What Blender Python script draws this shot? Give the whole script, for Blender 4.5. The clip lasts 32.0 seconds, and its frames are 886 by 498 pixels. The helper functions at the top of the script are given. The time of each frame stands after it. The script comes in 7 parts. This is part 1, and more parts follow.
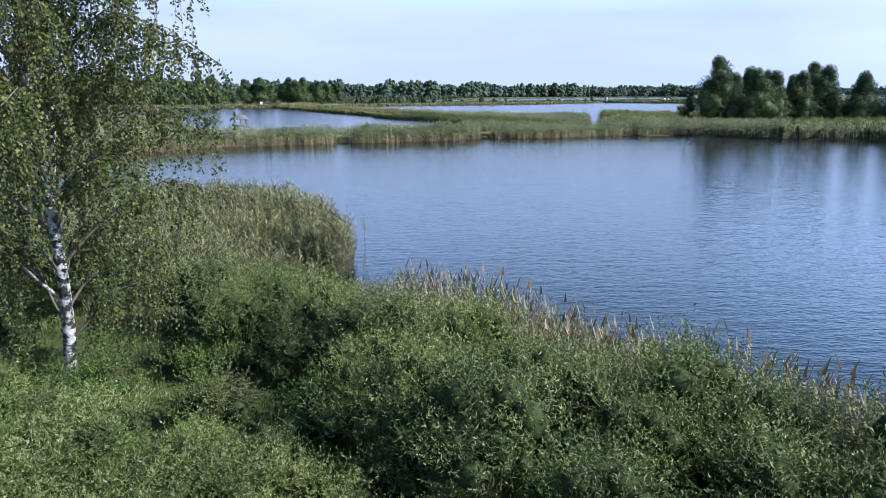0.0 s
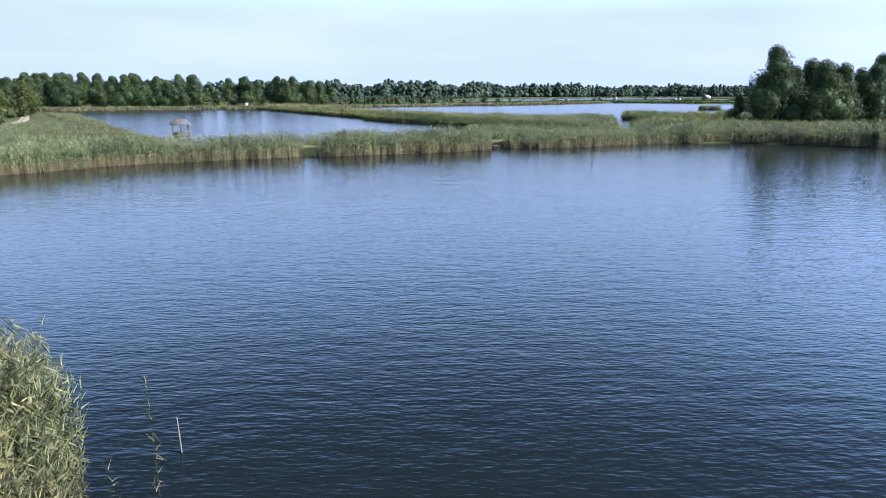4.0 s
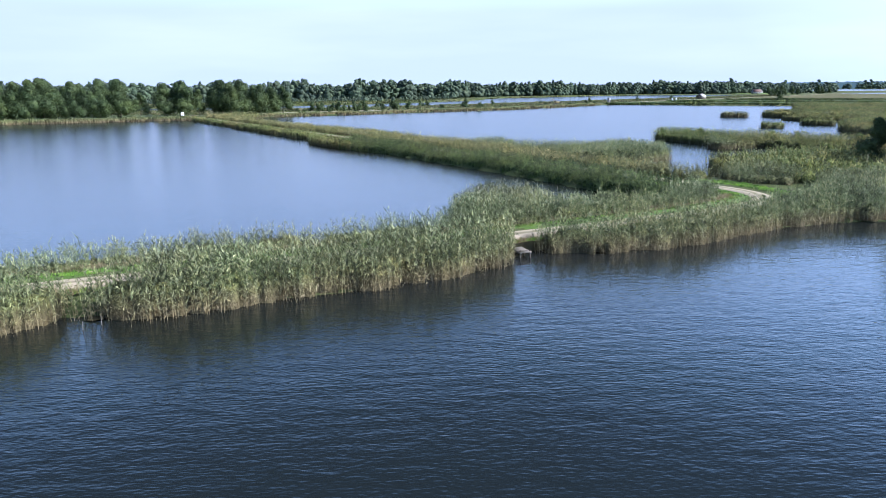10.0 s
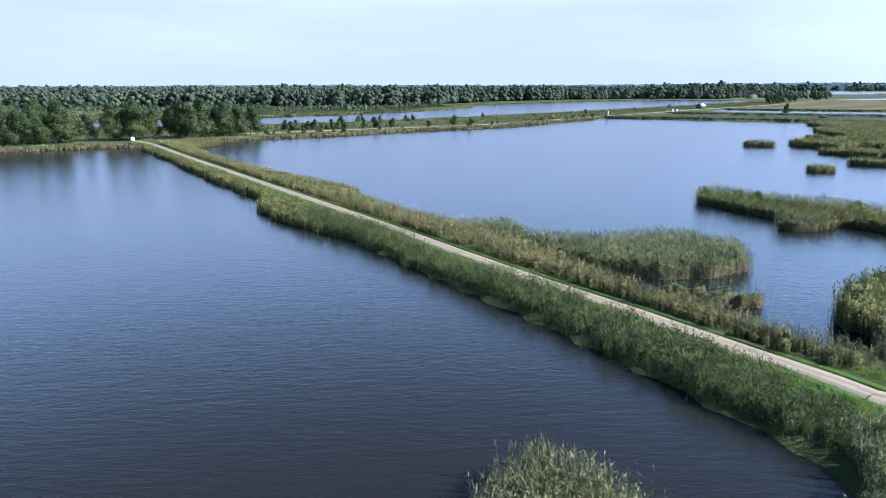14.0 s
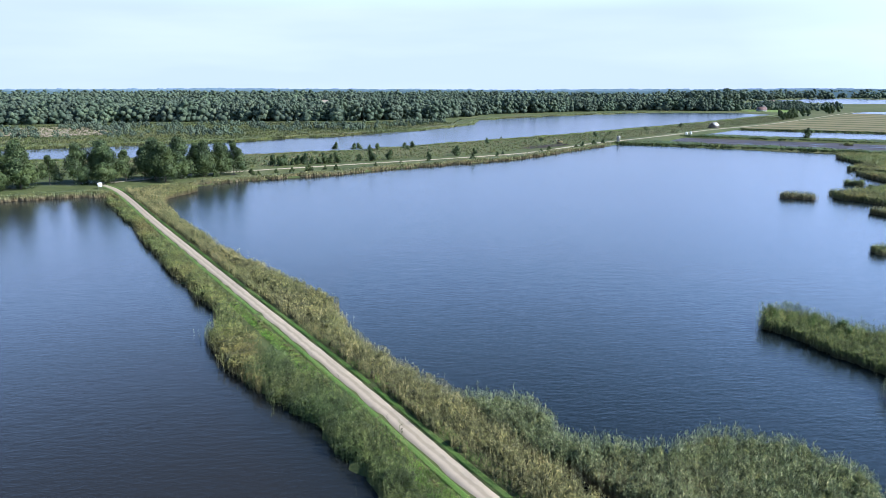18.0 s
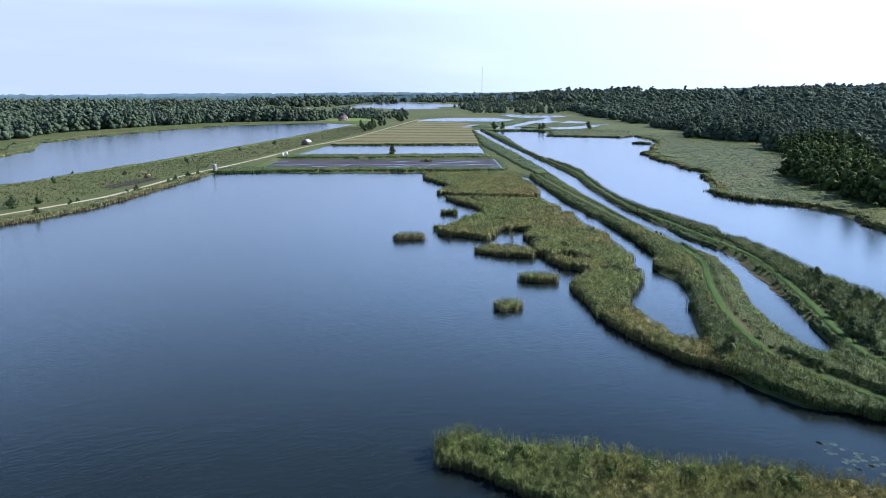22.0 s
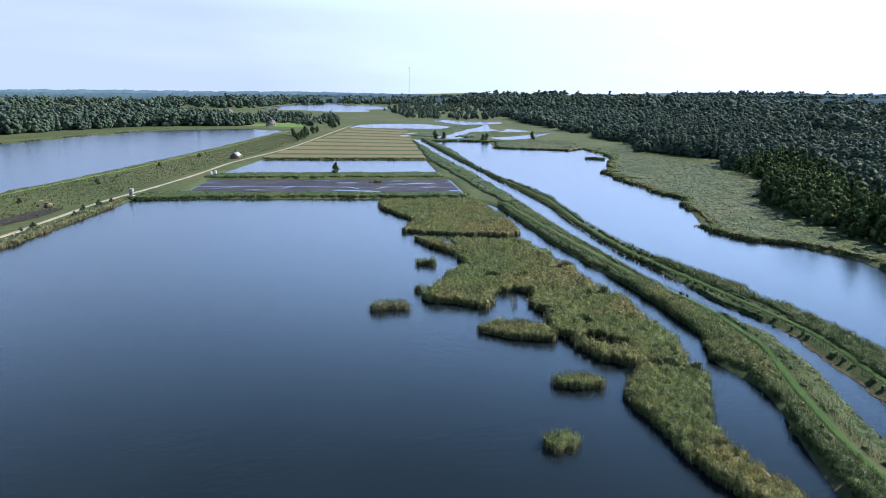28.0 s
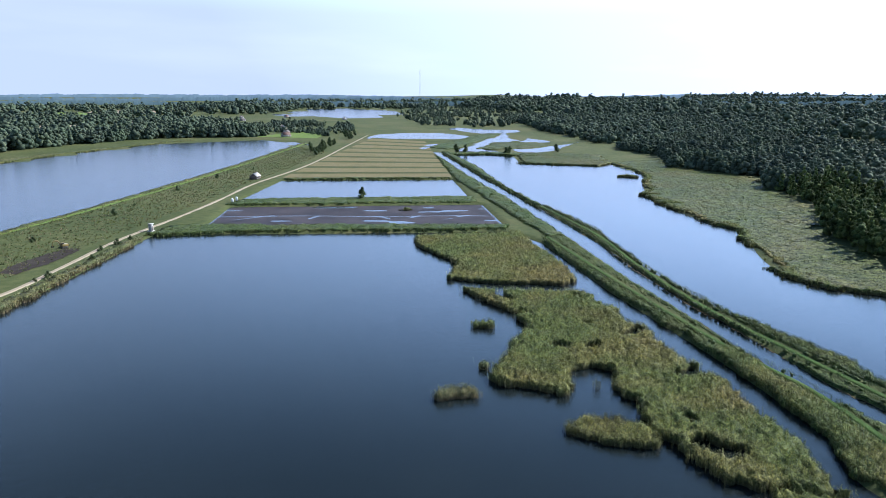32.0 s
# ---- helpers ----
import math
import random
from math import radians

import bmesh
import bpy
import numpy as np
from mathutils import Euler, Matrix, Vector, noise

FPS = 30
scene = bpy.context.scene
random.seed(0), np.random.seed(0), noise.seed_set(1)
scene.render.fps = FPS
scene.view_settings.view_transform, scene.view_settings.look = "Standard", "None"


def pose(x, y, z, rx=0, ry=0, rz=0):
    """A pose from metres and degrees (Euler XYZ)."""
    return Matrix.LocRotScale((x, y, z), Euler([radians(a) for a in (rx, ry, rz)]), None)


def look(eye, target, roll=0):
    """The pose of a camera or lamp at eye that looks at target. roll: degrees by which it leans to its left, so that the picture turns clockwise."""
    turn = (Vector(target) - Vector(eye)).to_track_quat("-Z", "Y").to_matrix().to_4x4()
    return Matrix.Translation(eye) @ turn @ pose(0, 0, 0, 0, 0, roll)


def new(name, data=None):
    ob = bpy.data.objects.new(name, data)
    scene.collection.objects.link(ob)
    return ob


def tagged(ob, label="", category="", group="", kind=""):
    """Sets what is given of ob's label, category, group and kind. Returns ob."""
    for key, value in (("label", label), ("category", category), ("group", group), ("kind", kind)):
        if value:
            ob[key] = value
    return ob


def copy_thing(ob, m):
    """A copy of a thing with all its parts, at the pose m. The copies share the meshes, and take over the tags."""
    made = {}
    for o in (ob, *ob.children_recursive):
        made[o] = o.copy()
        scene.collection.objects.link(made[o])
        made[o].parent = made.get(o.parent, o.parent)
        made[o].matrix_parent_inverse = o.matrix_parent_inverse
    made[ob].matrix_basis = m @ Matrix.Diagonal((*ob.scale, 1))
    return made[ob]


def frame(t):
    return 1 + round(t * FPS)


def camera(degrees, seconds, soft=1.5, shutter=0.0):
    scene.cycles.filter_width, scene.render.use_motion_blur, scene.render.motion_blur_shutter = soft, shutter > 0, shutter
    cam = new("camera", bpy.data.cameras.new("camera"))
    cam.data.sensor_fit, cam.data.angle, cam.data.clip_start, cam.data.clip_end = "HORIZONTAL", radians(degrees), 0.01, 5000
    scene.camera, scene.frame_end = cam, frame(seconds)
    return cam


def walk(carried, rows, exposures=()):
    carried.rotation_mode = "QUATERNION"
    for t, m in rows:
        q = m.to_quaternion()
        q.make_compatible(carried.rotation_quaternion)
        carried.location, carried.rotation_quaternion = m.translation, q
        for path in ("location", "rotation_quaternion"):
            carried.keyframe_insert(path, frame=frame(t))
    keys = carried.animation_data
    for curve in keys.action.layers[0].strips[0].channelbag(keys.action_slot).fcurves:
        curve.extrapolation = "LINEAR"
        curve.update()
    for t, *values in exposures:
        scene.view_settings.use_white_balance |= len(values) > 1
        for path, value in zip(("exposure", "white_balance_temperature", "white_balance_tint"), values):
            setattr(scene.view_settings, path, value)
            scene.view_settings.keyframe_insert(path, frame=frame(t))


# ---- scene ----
from mathutils.geometry import tessellate_polygon

# ---------------------------------------------------------------- camera
cam = camera(65.1, 32.0, soft=0.55)
walk(cam, [
    (0, pose(0.00, 0.00, 9.00, 77.19, -0.16, 0.30)),
    (0.5, pose(0.16, 3.08, 8.93, 77.20, -0.13, 0.33)),
    (1, pose(0.34, 6.08, 8.86, 77.20, -0.10, 0.37)),
    (1.5, pose(0.47, 9.24, 8.78, 77.21, -0.08, 0.40)),
    (2, pose(0.48, 12.82, 8.70, 77.22, -0.06, 0.44)),
    (2.5, pose(0.31, 16.93, 8.59, 77.24, -0.06, 0.38)),
    (3, pose(0.11, 21.25, 8.49, 77.26, -0.06, 0.32)),
    (3.5, pose(-0.01, 25.66, 8.43, 77.26, -0.04, 0.34)),
    (4.5, pose(-0.15, 34.89, 8.41, 77.22, 0.02, 0.36)),
    (5.5, pose(-0.19, 44.37, 8.55, 77.16, 0.10, 0.39)),
    (6, pose(-0.19, 49.08, 8.69, 77.14, 0.13, 0.41)),
    (6.5, pose(-0.19, 53.75, 8.87, 77.12, 0.15, 0.40)),
    (7, pose(-0.16, 58.39, 9.07, 77.10, 0.16, 0.39)),
    (7.5, pose(-0.12, 63.06, 9.32, 77.09, 0.18, 0.39)),
    (8, pose(-0.06, 67.77, 9.64, 77.07, 0.19, 0.38)),
    (8.5, pose(-0.00, 72.56, 10.05, 77.05, 0.22, 0.37)),
    (9, pose(0.07, 77.46, 10.60, 77.02, 0.27, 0.37)),
    (9.5, pose(0.16, 82.59, 11.21, 77.01, 0.35, 0.10)),
    (10, pose(0.190, 87.428, 12.000, 76.986, 0.411, -1.584)),
    (10.5, pose(0.021, 91.784, 13.037, 76.873, 0.377, -2.670)),
    (11, pose(0.131, 96.320, 14.054, 76.755, 0.322, -2.612)),
    (11.5, pose(0.391, 101.555, 14.767, 76.691, 0.320, -2.610)),
    (12, pose(0.658, 106.727, 15.509, 76.654, 0.343, -2.613)),
    (12.5, pose(0.970, 111.500, 16.469, 76.745, 0.419, -2.581)),
    (13, pose(1.245, 116.203, 17.685, 76.855, 0.447, -2.544)),
    (13.5, pose(1.390, 120.776, 19.281, 76.800, 0.316, -2.558)),
    (14, pose(1.366, 124.626, 21.084, 76.790, 0.177, -2.628)),
    (14.5, pose(1.487, 128.567, 22.820, 76.775, 0.072, -2.643)),
    (15, pose(1.763, 132.542, 24.549, 76.727, -0.040, -2.623)),
    (15.5, pose(2.081, 136.509, 26.217, 76.733, -0.116, -2.567)),
    (16.5, pose(2.64, 144.02, 29.12, 76.86, -0.16, -2.50)),
    (17.5, pose(2.86, 150.86, 32.29, 76.96, -0.10, -2.48)),
    (18, pose(3.05, 154.20, 34.11, 76.93, -0.06, -2.44)),
    (18.5, pose(3.20, 157.78, 35.58, 76.95, -0.11, -2.62)),
    (19, pose(3.60, 161.59, 37.08, 76.97, -0.09, -2.81)),
    (19.5, pose(4.72, 165.80, 39.23, 76.93, 0.26, -5.55)),
    (20, pose(5.86, 169.93, 41.29, 76.91, 0.55, -15.78)),
    (20.5, pose(6.28, 173.48, 42.53, 76.99, 0.31, -23.25)),
    (21, pose(6.58, 176.68, 43.63, 77.08, -0.01, -23.79)),
    (21.5, pose(7.26, 179.54, 45.15, 77.10, 0.03, -27.24)),
    (22, pose(7.87, 182.30, 46.68, 77.11, 0.06, -35.15)),
    (22.5, pose(7.95, 185.22, 48.05, 77.17, -0.29, -41.25)),
    (23, pose(8.09, 188.33, 49.15, 77.23, -0.67, -41.55)),
    (23.5, pose(8.90, 191.82, 49.58, 77.23, -0.76, -41.61)),
    (24, pose(10.18, 195.63, 49.47, 77.19, -0.66, -41.67)),
    (24.5, pose(11.66, 199.64, 49.26, 77.13, -0.51, -41.64)),
    (25, pose(13.09, 203.71, 49.36, 77.10, -0.43, -41.64)),
    (25.5, pose(14.48, 207.90, 49.89, 77.09, -0.46, -41.58)),
    (26.5, pose(17.50, 216.75, 51.56, 77.11, -0.65, -41.47)),
    (27.5, pose(20.35, 225.72, 53.82, 77.13, -0.84, -41.35)),
    (28, pose(21.52, 230.04, 55.10, 77.13, -0.88, -41.30)),
    (28.5, pose(22.49, 234.31, 56.53, 77.11, -0.85, -41.28)),
    (29, pose(23.32, 238.57, 58.11, 77.08, -0.78, -41.26)),
    (29.5, pose(24.07, 242.69, 59.73, 77.05, -0.71, -41.25)),
    (30, pose(24.81, 246.54, 61.29, 77.04, -0.66, -41.23)),
    (30.5, pose(25.54, 250.03, 62.76, 77.06, -0.63, -41.09)),
    (31, pose(26.23, 253.24, 64.19, 77.09, -0.61, -40.94)),
    (31.5, pose(26.90, 256.34, 65.60, 77.13, -0.60, -40.80)),
    (32, pose(27.58, 259.49, 67.02, 77.16, -0.59, -40.65)),
], exposures=[(0.0, 1.35, 5350, 16), (2.0, 1.2, 5350, 16), (3.2, 1.38, 5350, 16), (6.0, 1.52, 5350, 16), (12.2, 1.54, 5350, 16), (13.0, 1.34, 5350, 16), (15.0, 1.55, 5350, 16), (19.0, 1.45, 5350, 16), (22.0, 1.3, 5550, 14), (32.0, 1.3, 5550, 14)])

# ---------------------------------------------------------------- world and sun
SUN_AZ, SUN_EL = radians(106), radians(37)
world = bpy.data.worlds.new("sky")
scene.world = world
world.use_nodes = True
wn, wl = world.node_tree.nodes, world.node_tree.links
sky = wn.new("ShaderNodeTexSky")
sky.sky_type = "NISHITA"
sky.sun_disc = False
sky.sun_elevation, sky.sun_rotation = SUN_EL, SUN_AZ
sky.air_density, sky.dust_density, sky.ozone_density = 1.0, 0.4, 2.5
wn["Background"].inputs["Strength"].default_value = 1.0
# pale summer haze low over the horizon, clear blue above, with faint wisps
co = wn.new("ShaderNodeTexCoord")
dim = wn.new("ShaderNodeMix")
dim.data_type, dim.blend_type = "RGBA", "MULTIPLY"
dim.inputs[0].default_value = 1.0
dim.inputs[7].default_value = (0.05, 0.055, 0.062, 1)
wl.new(sky.outputs[0], dim.inputs[6])
mp = wn.new("ShaderNodeMapping")
mp.inputs["Scale"].default_value = (1.0, 1.0, 7.0)
wisps = wn.new("ShaderNodeTexNoise")
wisps.inputs["Scale"].default_value, wisps.inputs["Detail"].default_value = 2.0, 5
wl.new(co.outputs["Generated"], mp.inputs[0])
wl.new(mp.outputs[0], wisps.inputs["Vector"])
haze = wn.new("ShaderNodeValToRGB")
haze.color_ramp.elements[0].position, haze.color_ramp.elements[0].color = 0.45, (0.286, 0.323, 0.407, 1)
haze.color_ramp.elements[1].position, haze.color_ramp.elements[1].color = 0.75, (0.332, 0.364, 0.428, 1)
wl.new(wisps.outputs["Fac"], haze.inputs["Fac"])
up = wn.new("ShaderNodeSeparateXYZ")
wl.new(co.outputs["Generated"], up.inputs[0])
low = wn.new("ShaderNodeMapRange")
low.interpolation_type = "SMOOTHSTEP"
low.inputs[1].default_value, low.inputs[2].default_value, low.inputs[3].default_value, low.inputs[4].default_value = 0.35, 1.0, 1.0, 0.4
wl.new(up.outputs[2], low.inputs[0])
both = wn.new("ShaderNodeMix")
both.data_type = "RGBA"
wl.new(low.outputs[0], both.inputs[0])
wl.new(dim.outputs[2], both.inputs[6])
# the haze glows towards the sun
dot = wn.new("ShaderNodeVectorMath")
dot.operation = "DOT_PRODUCT"
dot.inputs[1].default_value = (math.sin(SUN_AZ) * math.cos(SUN_EL), math.cos(SUN_AZ) * math.cos(SUN_EL), math.sin(SUN_EL))
wl.new(co.outputs["Generated"], dot.inputs[0])
near_sun = wn.new("ShaderNodeMapRange")
near_sun.inputs[1].default_value, near_sun.inputs[2].default_value, near_sun.inputs[3].default_value, near_sun.inputs[4].default_value = 0.15, 1.0, 0.95, 2.1
wl.new(dot.outputs["Value"], near_sun.inputs[0])
glow = wn.new("ShaderNodeVectorMath")
glow.operation = "SCALE"
# bright band added above the view for water reflections, then deepens to blue
rise = wn.new("ShaderNodeValToRGB")
rise.color_ramp.elements[0].position, rise.color_ramp.elements[0].color = 0.10, (1.0, 1.0, 1.0, 1)
rise.color_ramp.elements[1].position, rise.color_ramp.elements[1].color = 0.62, (0.06, 0.12, 0.2, 1)
step = rise.color_ramp.elements.new(0.20)
step.color = (1.45, 1.75, 1.95, 1)
step = rise.color_ramp.elements.new(0.34)
step.color = (0.62, 0.93, 1.17, 1)
step = rise.color_ramp.elements.new(0.47)
step.color = (0.1, 0.18, 0.27, 1)
wl.new(up.outputs[2], rise.inputs["Fac"])
deep = wn.new("ShaderNodeMix")
deep.data_type, deep.blend_type = "RGBA", "MULTIPLY"
deep.inputs[0].default_value = 1.0
wl.new(rise.outputs[0], deep.inputs[7])
wl.new(haze.outputs[0], deep.inputs[6])
wl.new(deep.outputs[2], glow.inputs[0])
wl.new(near_sun.outputs[0], glow.inputs["Scale"])
wl.new(glow.outputs[0], both.inputs[7])
wl.new(both.outputs[2], wn["Background"].inputs["Color"])

sun_data = bpy.data.lights.new("sun", "SUN")
sun_data.energy, sun_data.angle, sun_data.color = 4.3, radians(0.6), (1.0, 0.93, 0.79)
sun = new("sun", sun_data)
to_sun = Vector((math.sin(SUN_AZ) * math.cos(SUN_EL), math.cos(SUN_AZ) * math.cos(SUN_EL), math.sin(SUN_EL)))
sun.matrix_world = look(to_sun * 300, (0, 0, 0))

# ---------------------------------------------------------------- materials
rng = np.random.default_rng(7)


def shader(name, rough=0.7, spec=0.3):
    m = bpy.data.materials.new(name)
    m.use_nodes = True
    nt = m.node_tree
    b = nt.nodes["Principled BSDF"]
    b.inputs["Roughness"].default_value = rough
    b.inputs["Specular IOR Level"].default_value = spec
    return m, nt, b


def noise_node(nt, scale, detail=4.0, vec=None, rough=0.55):
    n = nt.nodes.new("ShaderNodeTexNoise")
    n.inputs["Scale"].default_value = scale
    n.inputs["Detail"].default_value = detail
    n.inputs["Roughness"].default_value = rough
    if vec is None:
        vec = nt.nodes.new("ShaderNodeNewGeometry").outputs["Position"]
    nt.links.new(vec, n.inputs["Vector"])
    return n.outputs["Fac"]


def ramp(nt, fac, stops):
    r = nt.nodes.new("ShaderNodeValToRGB")
    el = r.color_ramp.elements
    while len(el) < len(stops):
        el.new(0.5)
    for e, (p, c) in zip(el, stops):
        e.position, e.color = p, (*c, 1)
    nt.links.new(fac, r.inputs["Fac"])
    return r.outputs["Color"]


def mix(nt, fac, a, b, how="MIX"):
    n = nt.nodes.new("ShaderNodeMix")
    n.data_type, n.blend_type = "RGBA", how
    for sock, v in ((n.inputs[0], fac), (n.inputs[6], a), (n.inputs[7], b)):
        if isinstance(v, (int, float)):
            sock.default_value = v
        elif isinstance(v, tuple):
            sock.default_value = (*v, 1)
        else:
            nt.links.new(v, sock)
    return n.outputs[2]


def bump(nt, b, fac, strength, dist):
    n = nt.nodes.new("ShaderNodeBump")
    n.inputs["Strength"].default_value, n.inputs["Distance"].default_value = strength, dist
    nt.links.new(fac, n.inputs["Height"])
    nt.links.new(n.outputs["Normal"], b.inputs["Normal"])


def plain(name, c1, c2, scale=3.0, rough=0.7, spec=0.3, metal=0.0, relief=0.0):
    """Two tones of one surface, coarse and fine."""
    m, nt, b = shader(name, rough, spec)
    b.inputs["Metallic"].default_value = metal
    vec = nt.nodes.new("ShaderNodeTexCoord").outputs["Object"]
    coarse = ramp(nt, noise_node(nt, scale, 3, vec), [(0.35, c1), (0.65, c2)])
    fine = noise_node(nt, scale * 9, 5, vec)
    dark = tuple(x * 0.7 for x in c1)
    f2 = nt.nodes.new("ShaderNodeMath")
    f2.operation = "MULTIPLY"
    f2.inputs[1].default_value = 0.4
    nt.links.new(fine, f2.inputs[0])
    nt.links.new(mix(nt, f2.outputs[0], coarse, dark), b.inputs["Base Color"])
    if relief:
        bump(nt, b, fine, 0.5, relief)
    return m


def leafy(name, tones, patch=None, patch_scale=0.05, through_light=0.25, rough=0.55, low=None, mottle=0.0, relief=0.0, spec=0.2, fine=0.0, low_top=1.5):
    """Leaves: a tone for each leaf, drifting over the stand in patches; light passes through in part. low: tone towards
    the foot, of dead lower stems; in green reeds it also carries shade.
    """
    m, nt, b = shader(name, rough, spec)
    geo = nt.nodes.new("ShaderNodeNewGeometry")
    n = len(tones)
    col = ramp(nt, geo.outputs["Random Per Island"], [(i / max(1, n - 1), t) for i, t in enumerate(tones)])
    if patch:
        f = noise_node(nt, patch_scale, 4, geo.outputs["Position"])
        g = nt.nodes.new("ShaderNodeMapRange")
        g.inputs[1].default_value, g.inputs[2].default_value, g.inputs[4].default_value = 0.45, 0.65, 0.75
        nt.links.new(f, g.inputs[0])
        col = mix(nt, g.outputs[0], col, patch)
    if mottle:
        f = noise_node(nt, mottle, 3, geo.outputs["Position"])
        col = mix(nt, 1.0, col, ramp(nt, f, [(0.34, (0.5, 0.54, 0.5)), (0.5, (0.95, 0.97, 0.92)), (0.68, (1.25, 1.2, 1.0))]), "MULTIPLY")
    # clump tones; their contrast also stands in for leaf glints and dark gaps
    if fine:
        f = noise_node(nt, fine, 2, geo.outputs["Position"])
        col = mix(nt, 1.0, col, ramp(nt, f, [(0.37, (0.42, 0.45, 0.44)), (0.5, (0.95, 0.96, 0.94)), (0.63, (1.55, 1.5, 1.38))]), "MULTIPLY")
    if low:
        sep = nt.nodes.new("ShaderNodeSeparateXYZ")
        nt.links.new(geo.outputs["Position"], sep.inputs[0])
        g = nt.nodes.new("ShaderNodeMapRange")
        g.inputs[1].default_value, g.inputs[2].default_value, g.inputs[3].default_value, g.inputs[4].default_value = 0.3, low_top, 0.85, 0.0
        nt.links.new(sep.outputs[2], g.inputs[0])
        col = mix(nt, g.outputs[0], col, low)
    nt.links.new(col, b.inputs["Base Color"])
    if relief:
        bump(nt, b, noise_node(nt, 1.1, 5, geo.outputs["Position"], 0.7), 1.0, relief)
    tr = nt.nodes.new("ShaderNodeBsdfTranslucent")
    nt.links.new(col, tr.inputs["Color"])
    ms = nt.nodes.new("ShaderNodeMixShader")
    ms.inputs[0].default_value = through_light
    nt.links.new(b.outputs[0], ms.inputs[1])
    nt.links.new(tr.outputs[0], ms.inputs[2])
    nt.links.new(ms.outputs[0], nt.nodes["Material Output"].inputs["Surface"])
    return m


M_REED = leafy("reed", [(0.075, 0.098, 0.042), (0.135, 0.165, 0.074), (0.205, 0.23, 0.115), (0.31, 0.305, 0.18)],
               (0.165, 0.16, 0.085), 0.05, 0.14, low=(0.2, 0.155, 0.085), mottle=0.25, fine=2.2)
# low tone darkened for the shade on fronts turned from the sun
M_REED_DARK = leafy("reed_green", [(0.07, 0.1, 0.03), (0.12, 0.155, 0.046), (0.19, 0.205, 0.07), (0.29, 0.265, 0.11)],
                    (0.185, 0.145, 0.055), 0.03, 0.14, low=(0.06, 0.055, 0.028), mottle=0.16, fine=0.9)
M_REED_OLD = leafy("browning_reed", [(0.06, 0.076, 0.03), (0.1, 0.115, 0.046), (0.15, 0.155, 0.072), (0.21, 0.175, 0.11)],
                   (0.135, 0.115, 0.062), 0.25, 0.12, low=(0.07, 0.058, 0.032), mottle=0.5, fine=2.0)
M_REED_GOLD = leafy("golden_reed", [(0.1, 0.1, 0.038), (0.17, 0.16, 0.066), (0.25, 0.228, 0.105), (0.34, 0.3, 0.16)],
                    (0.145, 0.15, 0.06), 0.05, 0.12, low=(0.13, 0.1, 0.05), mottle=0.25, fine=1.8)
# green bank growth, toned darker for the shaded sides of the dykes
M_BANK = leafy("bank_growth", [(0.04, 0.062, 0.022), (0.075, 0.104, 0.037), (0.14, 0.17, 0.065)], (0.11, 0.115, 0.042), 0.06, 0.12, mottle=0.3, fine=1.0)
M_REED_FAR = leafy("reed_meadow", [(0.055, 0.072, 0.024), (0.08, 0.097, 0.032), (0.105, 0.115, 0.042)],
                   (0.105, 0.1, 0.04), 0.02, 0.2, mottle=0.05, fine=0.35)
M_WILLOW = leafy("willow_leaves", [(0.065, 0.088, 0.022), (0.105, 0.135, 0.034), (0.16, 0.185, 0.06), (0.3, 0.31, 0.17)],
                 (0.1, 0.13, 0.032), 0.3, 0.2, mottle=0.55)
M_HERB = leafy("tall_herbs", [(0.05, 0.095, 0.018), (0.085, 0.14, 0.028), (0.14, 0.175, 0.05)], (0.11, 0.095, 0.05), 0.35, 0.2, mottle=0.5)
M_DRY = leafy("dry_herbs", [(0.17, 0.13, 0.08), (0.25, 0.18, 0.125), (0.14, 0.14, 0.06), (0.33, 0.26, 0.18)], (0.12, 0.13, 0.05), 0.6, 0.2)
M_STRAW = leafy("dead_stalks", [(0.2, 0.15, 0.09), (0.32, 0.25, 0.15), (0.42, 0.34, 0.22)], (0.24, 0.17, 0.1), 0.4, 0.1)
M_GRASS = leafy("verge_grass", [(0.09, 0.2, 0.025), (0.14, 0.27, 0.036), (0.22, 0.32, 0.06)], (0.19, 0.22, 0.07), 0.2, 0.3, fine=0.8)
M_BIRCH_LEAF = leafy("birch_leaves", [(0.028, 0.045, 0.012), (0.046, 0.068, 0.018), (0.075, 0.095, 0.026), (0.17, 0.145, 0.03)],
                     (0.085, 0.09, 0.022), 0.5, 0.25)
M_TREE = leafy("tree_leaves", [(0.03, 0.05, 0.02), (0.05, 0.075, 0.028), (0.078, 0.105, 0.042)], (0.07, 0.092, 0.03), 0.08, 0.2, mottle=0.3)
# paler, bluer leaf tones: distance haze put into the wood's base colour
M_WOOD_FAR = leafy("hazed_woodland_leaves", [(0.066, 0.088, 0.07), (0.085, 0.108, 0.082), (0.11, 0.134, 0.094)], (0.1, 0.135, 0.085), 0.028, 0.25, mottle=0.11, relief=0.3, spec=0.02)
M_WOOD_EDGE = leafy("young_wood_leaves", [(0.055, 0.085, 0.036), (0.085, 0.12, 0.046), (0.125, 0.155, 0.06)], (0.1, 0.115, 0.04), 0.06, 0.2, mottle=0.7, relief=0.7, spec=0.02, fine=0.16)
